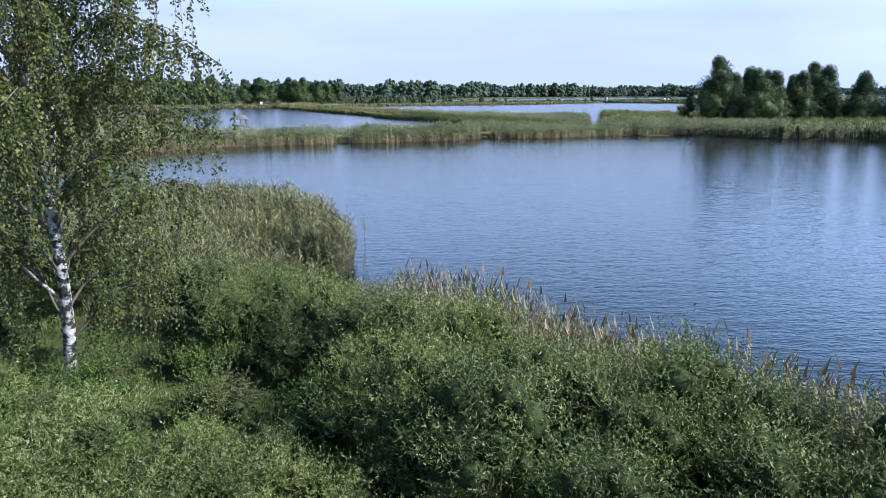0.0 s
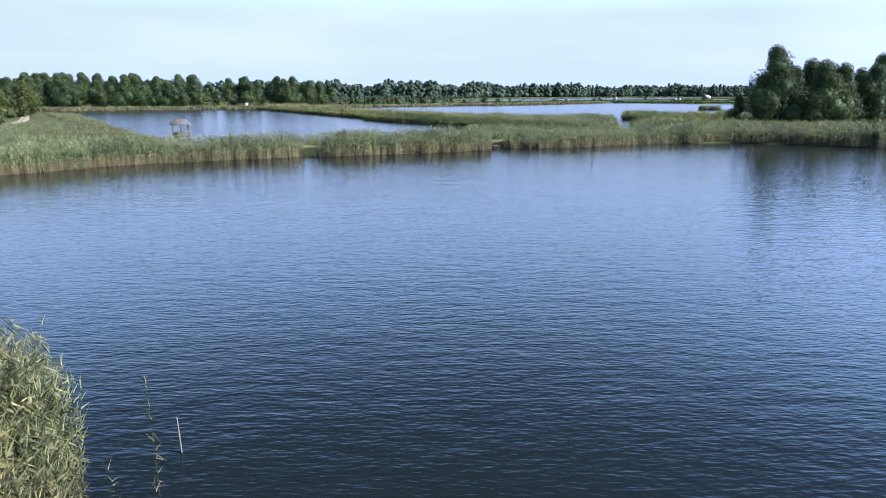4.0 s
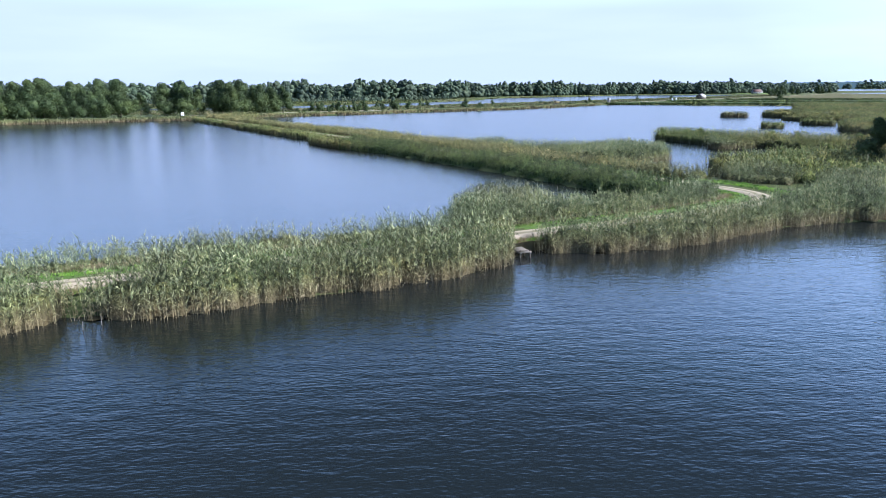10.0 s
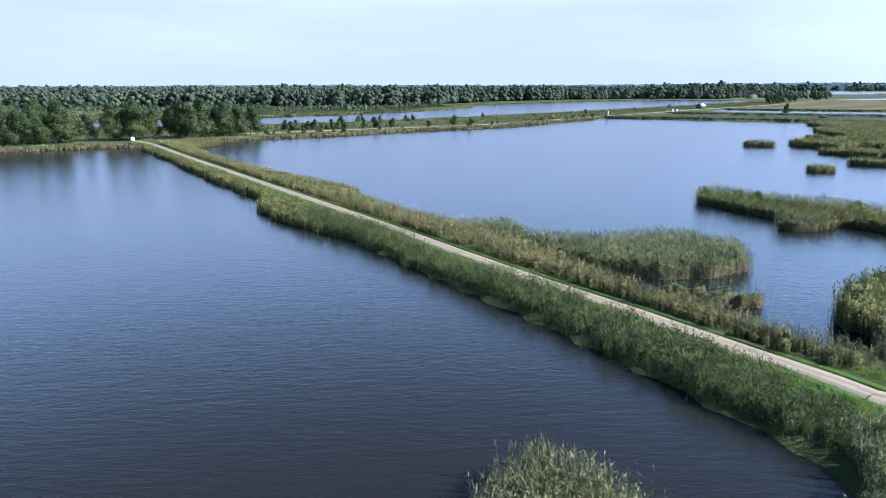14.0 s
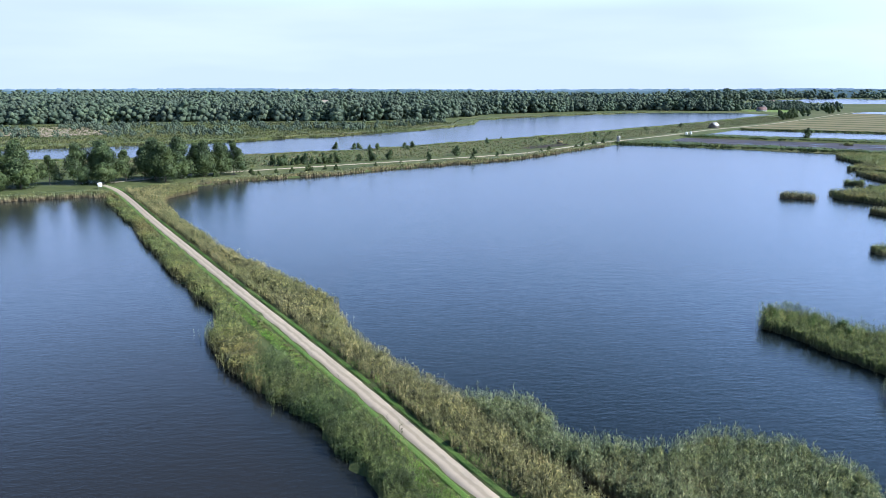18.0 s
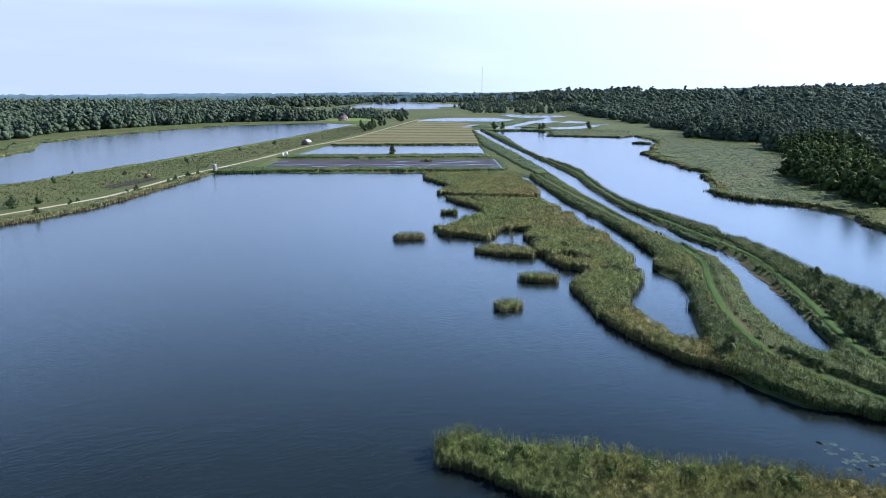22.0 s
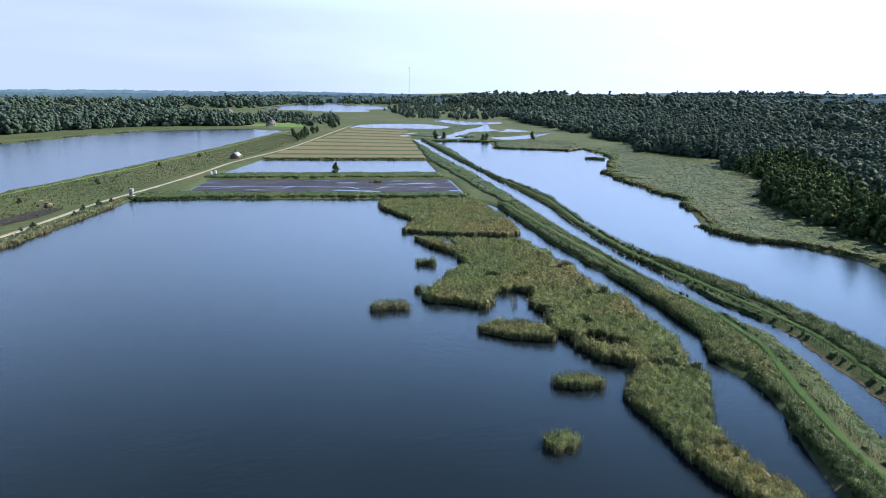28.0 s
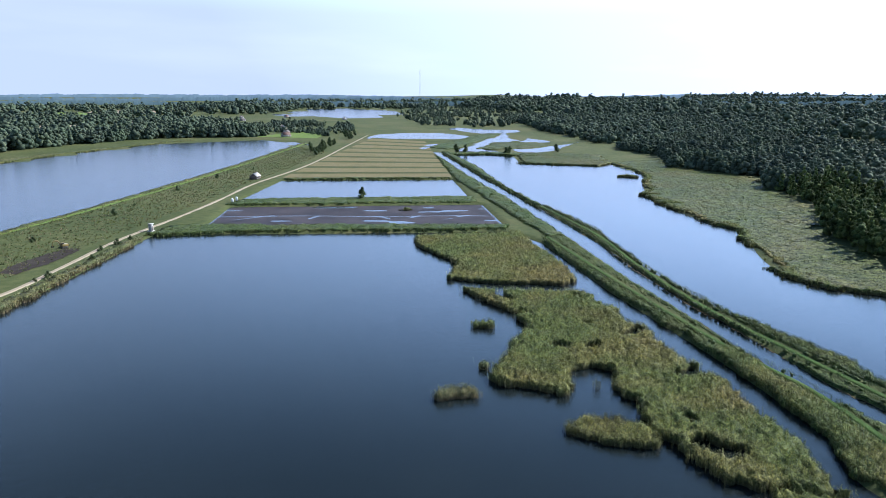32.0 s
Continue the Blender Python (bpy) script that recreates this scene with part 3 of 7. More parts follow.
def spread(name, pts, z, templates, material, seed, size=(0.8, 1.2), lean=0.0, width=1.0, bed=None, grow=1.0, smooth=False, mass=0.0, cell=1.1, veto=None, tussock=1.2, bank=0.0, pools=0.0, spike=0.3):
    """Joins copies of the templates at the places into one mesh object."""
    g = np.random.default_rng(seed)
    n = len(pts)
    which = g.integers(0, len(templates), n)
    s = g.uniform(size[0], size[1], n) * grow
    yaw = g.uniform(0, 2 * math.pi, n)
    z = np.broadcast_to(z, (n,))
    vs, fs, base = [], [], 0
    for k, (tv, tf) in enumerate(templates):
        sel = np.where(which == k)[0]
        if not len(sel):
            continue
        c, sn = np.cos(yaw[sel])[:, None], np.sin(yaw[sel])[:, None]
        ss = s[sel][:, None]
        X = (tv[None, :, 0] * c - tv[None, :, 1] * sn) * ss * width
        Y = (tv[None, :, 0] * sn + tv[None, :, 1] * c) * ss * width
        Z = tv[None, :, 2] * ss
        X = X - lean * Z * Z * 0.18
        Y = Y + lean * Z * Z * 0.1
        v = np.stack([X + pts[sel, 0][:, None], Y + pts[sel, 1][:, None], Z + z[sel][:, None]], -1).reshape(-1, 3)
        f = (tf[None] + (np.arange(len(sel)) * len(tv))[:, None, None]).reshape(-1, 3) + base
        base += len(v)
        vs.append(v)
        fs.append(f)
    idx = None
    mats = [material]
    if bed is not None:
        outline = bed
        turn = np.roll(bed, -1, 0) - np.roll(bed, 1, 0)
        turn /= np.linalg.norm(turn, axis=1)[:, None] + 1e-9
        area = np.sum(bed[:, 0] * np.roll(bed[:, 1], -1) - np.roll(bed[:, 0], -1) * bed[:, 1])
        bed = bed + np.column_stack([-turn[:, 1], turn[:, 0]]) * (0.9 if area > 0 else -0.9)
        tri = tessellate_polygon([[Vector((x, y, 0)) for x, y in bed]])
        nf = sum(len(f) for f in fs)
        vs.append(np.column_stack([bed, np.full(len(bed), -0.06 if pools else 0.05)]))
        fs.append(np.array(tri) + base)
        idx = np.r_[np.zeros(nf, int), np.ones(len(tri), int)]
        mats.append(M_LITTER)
        base += len(vs[-1])
        if mass:
            line = outline
            lo, hi = line.min(0) - cell, line.max(0) + cell
            mx, my = np.arange(lo[0], hi[0], cell), np.arange(lo[1], hi[1], cell)
            MX, MY = np.meshgrid(mx, my)
            X, Y = MX.ravel() + g.normal(0, cell * 0.2, MX.size), MY.ravel() + g.normal(0, cell * 0.2, MX.size)
            ok = inside(line, X, Y)
            d = np.zeros(len(X))
            d[ok] = edge_dist(line, X[ok], Y[ok])
            ok &= d > 0.3
            foot = float(np.min(z)) * 0.9 - 0.1
            Z = mass * clumps(X, Y, tussock) * g.uniform(1 - spike, 1 + spike, len(X)) * (np.clip(0.35 + d / bank, 0, 1.05) if bank else np.clip(0.7 + d / 2.5, 0, 1)) + foot
            k = (np.arange(len(my) - 1)[:, None] * len(mx) + np.arange(len(mx) - 1)[None]).ravel()
            if veto is not None:
                ok &= ~inside(veto, X, Y)
            if pools:
                ok &= drift(X, Y, 6.5, 8) < pools
            quad = np.stack([k, k + 1, k + len(mx) + 1, k + len(mx)], 1)
            quad = quad[ok[quad].all(1)]
            # the stand's upright sides
            ends = np.concatenate([quad[:, [i, (i + 1) % 4]] for i in range(4)])
            key = np.sort(ends, 1)
            key = key[:, 0] * len(X) + key[:, 1]
            _, first, times = np.unique(key, return_index=True, return_counts=True)
            rim = ends[first[times == 1]]
            used, both = np.unique(np.concatenate([quad.ravel(), rim.ravel()]), return_inverse=True)
            quad, rim = both[:quad.size].reshape(-1, 4), both[quad.size:].reshape(-1, 2)
            top = np.column_stack([X, Y, np.where(ok, Z, 0.0)])[used]
            low = top.copy()
            low[:, 2] = foot
            m = len(top)
            vs.append(np.concatenate([top, low]))
            q3 = np.concatenate([quad[:, [0, 1, 2]], quad[:, [0, 2, 3]], np.column_stack([rim[:, 1], rim[:, 0], rim[:, 0] + m]), np.column_stack([rim[:, 1], rim[:, 0] + m, rim[:, 1] + m])])
            fs.append(q3 + base)
            idx = np.r_[idx, np.full(len(q3), 2)]
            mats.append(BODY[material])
    return new(name, mesh_np(name, np.concatenate(vs), np.concatenate(fs), mats, idx, smooth=smooth))


# ---------------------------------------------------------------- plan of the ponds
POND_NEAR = pl("10.4,15.2 13.2,10.8 24,0 48,-18 90,-24 114,48 102,108 79.2,134.4 62.4,141 49.2,148.8 37.2,147.6 28.8,145.2 22.8,142 16.8,138.6 13.4,137.8 9.6,139.2 7.4,138.9 6.2,135.4 2.2,132.2 -3.2,128.6 -8.9,126.5 -14,124.6 -17.4,124.3 -19.2,124.3 -22.8,121.8 -26.4,119.4 -32.4,115.2 -39.6,111.6 -48,99.6 -49.2,86.4 -55.2,72 -57.6,57.6 -48,48 -33.6,42 -20.4,32.4 -12,30 -5.4,28.1 -3.6,26.4 1.2,23.4 6,19.2")
POND_WEST = pl("-40.8,134.4 -30,130.2 -18.7,134.7 -14,136.2 -8.9,137.5 -4.6,138.8 1.5,142.6 2.8,146.4 3.2,151.2 4.9,156.9 7.8,160.6 10.8,158.2 12.6,155.4 13.8,151 18.4,151.2 21.3,152.9 24,155.1 25.4,157.4 23.6,161.2 21.6,166 19,171.6 17,175.8 12.4,184.6 6,195.6 0,207.2 -7.4,220.8 -13.9,229.2 -20.4,237.6 -24,243.6 -27.6,258 -40.8,279.6 -62.4,319.2 -86.4,360 -94.8,379.2 -104.4,379.2 -123.6,369.6 -136.8,364.4 -171.6,346.8 -198,333.6 -180,314.4 -129.6,276 -69.6,180 -46.8,142.8")
POND_EAST = pl("41.6,178 36.8,175.8 33.6,176.6 31,180.6 27.4,186.6 23.6,192.8 20.8,198.2 18,206.4 7.2,223.6 -3,240 -12,256.8 -26.4,279.6 -38.4,300 -60,342 -74.4,369.6 -84,390 -62.4,414.7 -28.8,433.2 -5.4,454.8 21.6,471.6 51.6,490.8 91.2,537.6 120,572.4 129.6,584.4 159.6,568.8 224.4,522 270,492 266.4,480 262.8,463.2 222,397.2 192,341.4 182.4,325.2 169.2,304.8 156,295.2 150,282 143.6,276 128.4,264 118.8,255.6 110.4,247.2 108,237.6 108,229.2 112.8,223.2 115.2,213.6 103.2,198 90,189.6 72,194.4 58.8,200.4 48,193.2 39.6,182.4")
POND_SMALL = pl("208.8,661.2 330,585.1 383.4,662 274.8,732")
CANAL = pl("522,854.4 402,662.4 342,561.6 282,465.6 242.4,405.6 211.2,354 190.8,321.6 182.4,296.4 166.8,278.4 146.4,261.6 135.6,248.4 130.1,236.4 131.5,236.4 138,241.2 150,252.8 165.6,267.1 188.4,292.8 197.4,316.2 216.6,346.8 245.4,393.6 283.8,448.2 334.2,527.4 411,655.8 531.6,848.4")
LAGOON = pl("522,818.4 451.2,700.8 379.2,597.6 343.2,534 306,464.4 273.6,427.2 244.8,384 229.2,355.2 219.6,326.4 208.8,307.2 201.6,290.4 188.4,270 177.6,253.2 168,242.4 153.6,225.6 141.6,204 134.4,180 153.6,180 180,201.6 195.6,230.4 206.4,249.6 216,256.8 230.4,256.8 242.4,265.2 258,280.8 284.4,309.6 291.6,334.8 285.6,349.2 294,370.8 314.4,387.6 362.4,420 370.8,442.8 397.2,480 434.4,523.2 480,554.4 534,590.4 588,663.6 570,672 516,715.2 564,768 597.6,826.8 624,888 576,854.4")
LAKE = pl("892.8,1926 1198.8,2355.6 1485.6,2487.6 1510.8,2175.6 1141.2,1771.2 988.8,1678.8")
RIVER = pl("-264,462 -192,486 -132,492 -88.8,508.8 -33.6,535.2 -3.6,559.2 36,596.4 78,632.4 106.8,658.8 145.2,696 198,750 272.4,828 438,1010.4 475.2,1050 465.6,1098 380.4,1159.2 339.6,1148.4 220.8,1062 132,982.8 74.4,912 60.7,820.8 7.9,729.6 -23.4,698.4 -55.8,656.4 -78,649.2 -109.2,612 -156,590.4 -216,558 -276,540")
BASIN = pl("159.6,593.4 278.4,502.2 316.8,559.2 193.2,640.2")
WATERS = [BASIN, POND_NEAR, POND_WEST, POND_EAST, POND_SMALL, CANAL, LAGOON, LAKE, RIVER]
LAND_Z = 0.9


def hill(x, y):
    """The wooded rise round the valley."""
    r = np.hypot(x - 240, y - 540)
    s = np.clip((r - 620) / 2900, 0, 1)
    s = s * s * (3 - 2 * s)
    swell = 0.75 + 0.25 * np.sin(x / 370 + 1.3) * np.cos(y / 450 - 0.6) + 0.12 * np.sin(x / 150 + y / 210)
    ahead = (x - 240) * 0.53 + (y - 540) * 0.85
    aside = (x - 240) * 0.85 - (y - 540) * 0.53
    vale = np.exp(-(aside / 480) ** 2) * np.clip(ahead / 300, 0, 1) * np.clip((3600 - r) / 900, 0, 1)
    rise = 9 + 40 * np.clip((aside - 100) / 850, 0, 1)
    return rise * s * swell * (1 - vale)


def axis(a, b, step, lo, hi):
    near = list(np.arange(a, b + 0.1, step))
    g, v, up = step, near[-1], []
    while v < hi:
        g *= 1.16
        v += g
        up.append(v)
    g, v, dn = step, near[0], []
    while v > lo:
        g *= 1.16
        v -= g
        dn.append(v)
    return np.array(dn[::-1] + near + up)


def land_height(x, y):
    h = LAND_Z + hill(x, y) + 0.12 * np.sin(x * 0.7) * np.sin(y * 0.6 + x * 0.2)
    for w in WATERS:
        lo, hi = w.min(0) - 4, w.max(0) + 4
        sel = (x > lo[0]) & (x < hi[0]) & (y > lo[1]) & (y < hi[1])
        xs, ys = x[sel], y[sel]
        d = edge_dist(w, xs, ys) * np.where(inside(w, xs, ys), -1, 1)
        k = np.clip(d / 1.6, -1, 1)
        h[sel] = np.minimum(h[sel], np.where(k >= 1, h[sel], 0.9 * k + np.minimum(hill(xs, ys), 0) - 0.02))
    return h


gx, gy = axis(-230, 520, 3.0, -4700, 4700), axis(-36, 760, 3.0, -3200, 4700)
GX, GY = np.meshgrid(gx, gy)
GZ = land_height(GX.ravel(), GY.ravel())
nx = len(gx)
q = (np.arange(len(gy) - 1)[:, None] * nx + np.arange(nx - 1)[None]).ravel()
ground = new("ground", mesh_np("ground", np.stack([GX.ravel(), GY.ravel(), GZ], 1), np.stack([q, q + 1, q + nx + 1, q + nx], 1), [M_LAND]))
tagged(ground, "low green and straw-coloured marsh land between the ponds", "ground", kind="structure")

water = new("water", mesh_np("water", np.array([[-700, -150, 0], [1700, -150, 0], [1700, 2600, 0], [-700, 2600, 0.0]]), np.array([[0, 1, 2, 3]]), [M_WATER]))
tagged(water, "dark rippled pond water that mirrors the sky", "water", kind="structure")

# ---------------------------------------------------------------- roads


def ribbon(name, line, width, material, z, label, category, crown=0.05, sub=6):
    """A road along a smoothed line."""
    p = line
    t = np.arange(len(p))
    tt = np.linspace(0, len(p) - 1, (len(p) - 1) * sub + 1)
    i = np.clip(tt.astype(int), 0, len(p) - 2)
    u = (tt - i)[:, None]
    p0, p1, p2, p3 = p[np.clip(i - 1, 0, len(p) - 1)], p[i], p[i + 1], p[np.clip(i + 2, 0, len(p) - 1)]
    c = 0.5 * (2 * p1 + (p2 - p0) * u + (2 * p0 - 5 * p1 + 4 * p2 - p3) * u ** 2 + (3 * p1 - p0 - 3 * p2 + p3) * u ** 3)
    d = np.gradient(c, axis=0)
    d /= np.linalg.norm(d, axis=1)[:, None]
    nrm = np.stack([-d[:, 1], d[:, 0]], 1)
    g = np.random.default_rng(5)
    vs, uv = [], []
    across = np.linspace(-1, 1, 7)
    jit = g.normal(0, 0.018 * width, (len(c), 2))
    for k, a in enumerate(across):
        w = width / 2 * a + (jit[:, 0] if k == 0 else jit[:, 1] if k == 6 else 0)
        q2 = c + nrm * (w[:, None] if np.ndim(w) else w)
        zz = z + crown * (1 - a * a) - (0.25 if abs(a) == 1 else 0)
        vs.append(np.column_stack([q2, np.full(len(c), zz)]))
        uv.append(np.column_stack([np.full(len(c), (a + 1) / 2), tt]))
    n = len(c)
    v = np.concatenate(vs)
    f = []
    for k in range(6):
        a = np.arange(n - 1) + k * n
        f.append(np.stack([a, a + n, a + n + 1, a + 1], 1))
    ob = new(name, mesh_np(name, v, np.concatenate(f), [material], uv=np.concatenate(uv)))
    tagged(ob, label, category, kind="structure")
    return c, nrm


def embankment(line, top, foot, label):
    """The earth body of a dyke: level between the two offsets of top, falling to the water at the two of foot."""
    d = np.gradient(line, axis=0)
    d /= np.linalg.norm(d, axis=1)[:, None]
    nrm = np.column_stack([-d[:, 1], d[:, 0]])
    rows = [np.column_stack([line + nrm * o, np.full(len(line), z)]) for o, z in ((foot[0], -0.4), ((foot[0] + top[0]) / 2, 0.45), (top[0], LAND_Z - 0.06), (top[1], LAND_Z - 0.06), ((foot[1] + top[1]) / 2, 0.45), (foot[1], -0.4))]
    n = len(line)
    a = np.arange(n - 1)
    f = np.concatenate([np.stack([a + k * n, a + k * n + 1, a + (k + 1) * n + 1, a + (k + 1) * n], 1) for k in range(5)])
    tagged(new("embankment", mesh_np("embankment", np.concatenate(rows), f, [M_LITTER])), label, "dyke", kind="structure")


DYKE_LINE = pl("32,166.1 30.6,169 28.3,172.8 24.8,178.8 20.6,186 15.4,194.4 8.2,206.9 -2.1,225.6 -11.7,242.4 -23.6,262.8 -41,292.8 -63.6,332 -93.2,384 -108,403.2")
ribbon("road_dyke", DYKE_LINE, 2.3, M_ROAD, LAND_Z + 0.09, "pale gravel road along the crown of a reedy dyke", "road")
FRONT_LINE = pl("-96,72 -72,96 -57.6,108 -43.2,117.6 -33.6,122.2 -24,126.2 -15.8,129.5 -8.2,132.7 -2.8,135 2.9,137.6 7.9,140.2 13.2,142.7 17.8,144.9 22.3,147.1 27.1,149.6 31.2,152.4 34.2,155.6 35,159.2 34,162.9 32,166.1")
ribbon("road_front", FRONT_LINE, 2.7, M_TRACK, LAND_Z + 0.08, "two pale wheel tracks with a grassy crown on the dyke", "road")
embankment(FRONT_LINE, (-1.45, 3.3), (-1.9, 4.4), "earth bank littered with dead stalks under the wheel tracks")
ribbon("road_bank", pl("-108,403.2 -84,428.4 -48,451.2 -12,471.6 24,492 58.9,515.4 81,540 111.2,577.2 133.1,599.4 163.6,629 205.7,674.3 247.2,721.1 349,817.4 510,998 622.9,1124.8"), 2.8, M_ROAD, LAND_Z + 0.09,
       "pale gravel road on the bank between the ponds", "road")
ribbon("road_west", pl("-69.6,120 -80.3,141.6 -94.1,170.6 -104.8,198.8 -116.4,223.2 -146.4,273.6"), 3.0, M_ROAD, LAND_Z + 0.09, "pale gravel road through rough grass", "road")



def beside(line, off):
    d = np.gradient(line, axis=0)
    d /= np.linalg.norm(d, axis=1)[:, None]
    return line + np.column_stack([-d[:, 1], d[:, 0]]) * off


for line_, off_, w_ in ((FRONT_LINE, 2.0, 2.2), (DYKE_LINE, 1.5, 0.9), (DYKE_LINE, -1.5, 0.9)):
    ribbon("verge", beside(line_, off_), w_, M_VERGE, LAND_Z + 0.05, "strip of short bright green turf beside the gravel", "grass", 0.03)

# ---------------------------------------------------------------- reeds and grass templates


def blade(base, tip, w, bend, side):
    """A narrow pointed leaf, set a little askew on its stem."""
    base, tip = np.asarray(base, float), np.asarray(tip, float)
    s = np.asarray(side, float) * w / 2
    rise = np.array([0, 0, bend])
    return np.array([base + s + rise, base - s + rise * 0.4, tip]), np.array([(0, 1, 2)])


def reed_plant(g, h, leaves, w, long, plume=True):
    out = []
    a = g.uniform(0, 6.28)
    lean = np.array([math.cos(a), math.sin(a)]) * g.uniform(0.02, 0.2)
    top = np.array([lean[0] * h, lean[1] * h, h])
    s = np.array([-math.sin(a), math.cos(a), 0]) * w * 0.45
    out.append((np.array([-s, s, top]), np.array([(0, 1, 2)])))
    for i in range(leaves):
        z = h * (0.05 + 0.92 * (i + g.random()) / leaves)
        b = g.uniform(0, 6.28)
        ln = h * g.uniform(*long)
        o = np.array([math.cos(b), math.sin(b)])
        start = top * (z / h)
        tip = start + np.array([o[0] * ln * 0.5, o[1] * ln * 0.5, ln * g.choice([-0.25, 0.3, 0.65, 0.85])])
        out.append(blade(start, tip, w * g.uniform(0.8, 1.3), ln * 0.18, (-o[1], o[0], 0)))
    if plume and g.random() < 0.7:
        b = g.uniform(0, 6.28)
        o = np.array([math.cos(b), math.sin(b), 0])
        out.append(blade(top - [0, 0, 0.12], top + np.array([o[0] * 0.13, o[1] * 0.13, 0.2]), w * 2.0, 0.05, (-o[1], o[0], 0)))
    return join(out)


def tuft(g, h, n, w, wide):
    out = []
    for i in range(n):
        a = g.uniform(0, 6.28)
        o = np.array([math.cos(a), math.sin(a)])
        r = g.uniform(0, wide)
        base = np.array([o[0] * r, o[1] * r, 0.0])
        tip = base + np.array([o[0] * h * g.uniform(0.1, 0.5), o[1] * h * g.uniform(0.1, 0.5), h * g.uniform(0.6, 1.05)])
        s = np.array([-o[1], o[0], 0]) * w / 2
        out.append((np.array([base - s, base + s, tip]), np.array([(0, 1, 2)])))
    return join(out)


gt = np.random.default_rng(11)
REED_0 = [reed_plant(gt, gt.uniform(2.5, 3.3), 14, 0.035, (0.12, 0.26)) for _ in range(10)]
REED_F = [reed_plant(gt, gt.uniform(2.3, 3.1), 28, 0.015, (0.09, 0.2)) for _ in range(10)]
REED_1 = [reed_plant(gt, gt.uniform(2.4, 3.1), 12, 0.075, (0.16, 0.32)) for _ in range(8)]
REED_2 = [tuft(gt, gt.uniform(1.9, 2.7), 7, 0.5, 0.7) for _ in range(6)]
GRASS_T = [tuft(gt, gt.uniform(0.14, 0.3), 7, 0.032, 0.2) for _ in range(6)]
HERB_T = [tuft(gt, gt.uniform(0.5, 0.95), 9, 0.05, 0.2) for _ in range(6)]
WEED_T = [tuft(gt, gt.uniform(0.4, 0.75), 16, 0.024, 0.22) for _ in range(6)]
DOCK_T = [reed_plant(gt, gt.uniform(0.9, 1.3), 16, 0.03, (0.08, 0.16)) for _ in range(6)]
SEDGE_T = [tuft(gt, gt.uniform(0.5, 0.9), 6, 0.22, 0.5) for _ in range(6)]


def reed_bed(poly, density, lod, seed, label, material=None, size=(0.8, 1.15), z=0.0, step=3.0, amp=0.7, name="reed_bed", lean=0.12, clear=None, bank=0.0, pools=0.0, thick=1.0):
    line = rough_edge(poly, step, amp, seed)
    p = scatter(line, density, seed)
    # tussocks, with thin places between them
    tus = (0.9, 1.7, 3.6, 0.7)[lod]
    c = clumps(p[:, 0], p[:, 1], tus)
    g = np.random.default_rng(seed + 100)
    keep = g.random(len(p)) < 0.25 + 0.75 * c
    if clear is not None:
        keep &= ~inside(clear, p[:, 0], p[:, 1]) & (edge_dist(clear, p[:, 0], p[:, 1]) > 0.5)
    if pools:
        keep &= drift(p[:, 0], p[:, 1], 6.5, 8) < pools
    p, c = p[keep], c[keep]
    d = edge_dist(line, p[:, 0], p[:, 1])
    grow = (0.8 + 0.2 * np.clip(d / 1.2, 0, 1)) * (0.3 + 0.7 * c) if not bank else np.clip(0.45 + d / bank, 0, 1.05) * (0.3 + 0.7 * c)
    stray = g.random(len(p)) < 0.05
    p[stray] += g.normal(0, 0.8, (int(stray.sum()), 2))
    high = 2.6 * 0.5 * (size[0] + size[1]) * (0.62, 0.8, 0.8, 0.55)[lod] * thick
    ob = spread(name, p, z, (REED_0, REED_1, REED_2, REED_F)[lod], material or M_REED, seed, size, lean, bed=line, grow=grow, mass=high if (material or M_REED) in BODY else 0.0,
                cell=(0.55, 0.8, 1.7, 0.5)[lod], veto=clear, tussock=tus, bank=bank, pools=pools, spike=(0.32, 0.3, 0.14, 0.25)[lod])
    tagged(ob, label, "reeds", kind="stuff")
    return ob


L_REED = "tall green and straw reeds with pale plumes standing in the water's edge"
reed_bed(pl("-24,48 -15.6,49.2 -10.2,46.6 -6.6,41.4 -4.8,36 -4.8,32.4 -7.2,33.6 -9.6,34.2 -10.8,31.2 -6,29.4 -4.2,26.4 -7.2,25.2 -16.8,28.8 -28.8,37.2 -28.8,44.4"), 32, 3, 21, "broad clump of tall browning reeds with a wet hollow", M_REED_OLD, (0.75, 1.1), amp=0.35)
reed_bed(pl("-4.8,27.6 -1.8,26.4 1.2,24.4 6,20.2 10.8,16.1 15.6,10.8 26.4,0 24,-1.2 14.4,9 9.6,14.4 4.8,18.5 0,22.3 -4.8,24.6"), 56, 3, 22, "thin fringe of browning reeds along the bank", M_REED_OLD, (0.42, 0.62), 0.3, amp=0.3, thick=1.15)
reed_bed(pl("-54,60 -52,73.4 -47.4,85.4 -46.6,99.6 -38.4,110 -32.4,114.6 -26.4,118 -20.8,120.6 -19,122.8 -19.6,125.4 -24,124.3 -32.4,120.4 -43.2,114.6 -57.6,103.8 -69.6,88.8"), 15.84, 0, 23, L_REED, None, (0.8, 1.05), amp=0.4)
reed_bed(pl("-19.4,122.8 -14,123.2 -8.9,125.4 -3.2,127.3 2.4,130.9 6.3,134.3 6.9,137.0 6.2,138 2.2,136 -1.7,133.8 -7.8,131.2 -15.6,127.9 -17.5,124.8"), 21.6, 0, 24, "dense wall of pale reeds on the pond's edge", None, (0.85, 1.1), amp=0.35)
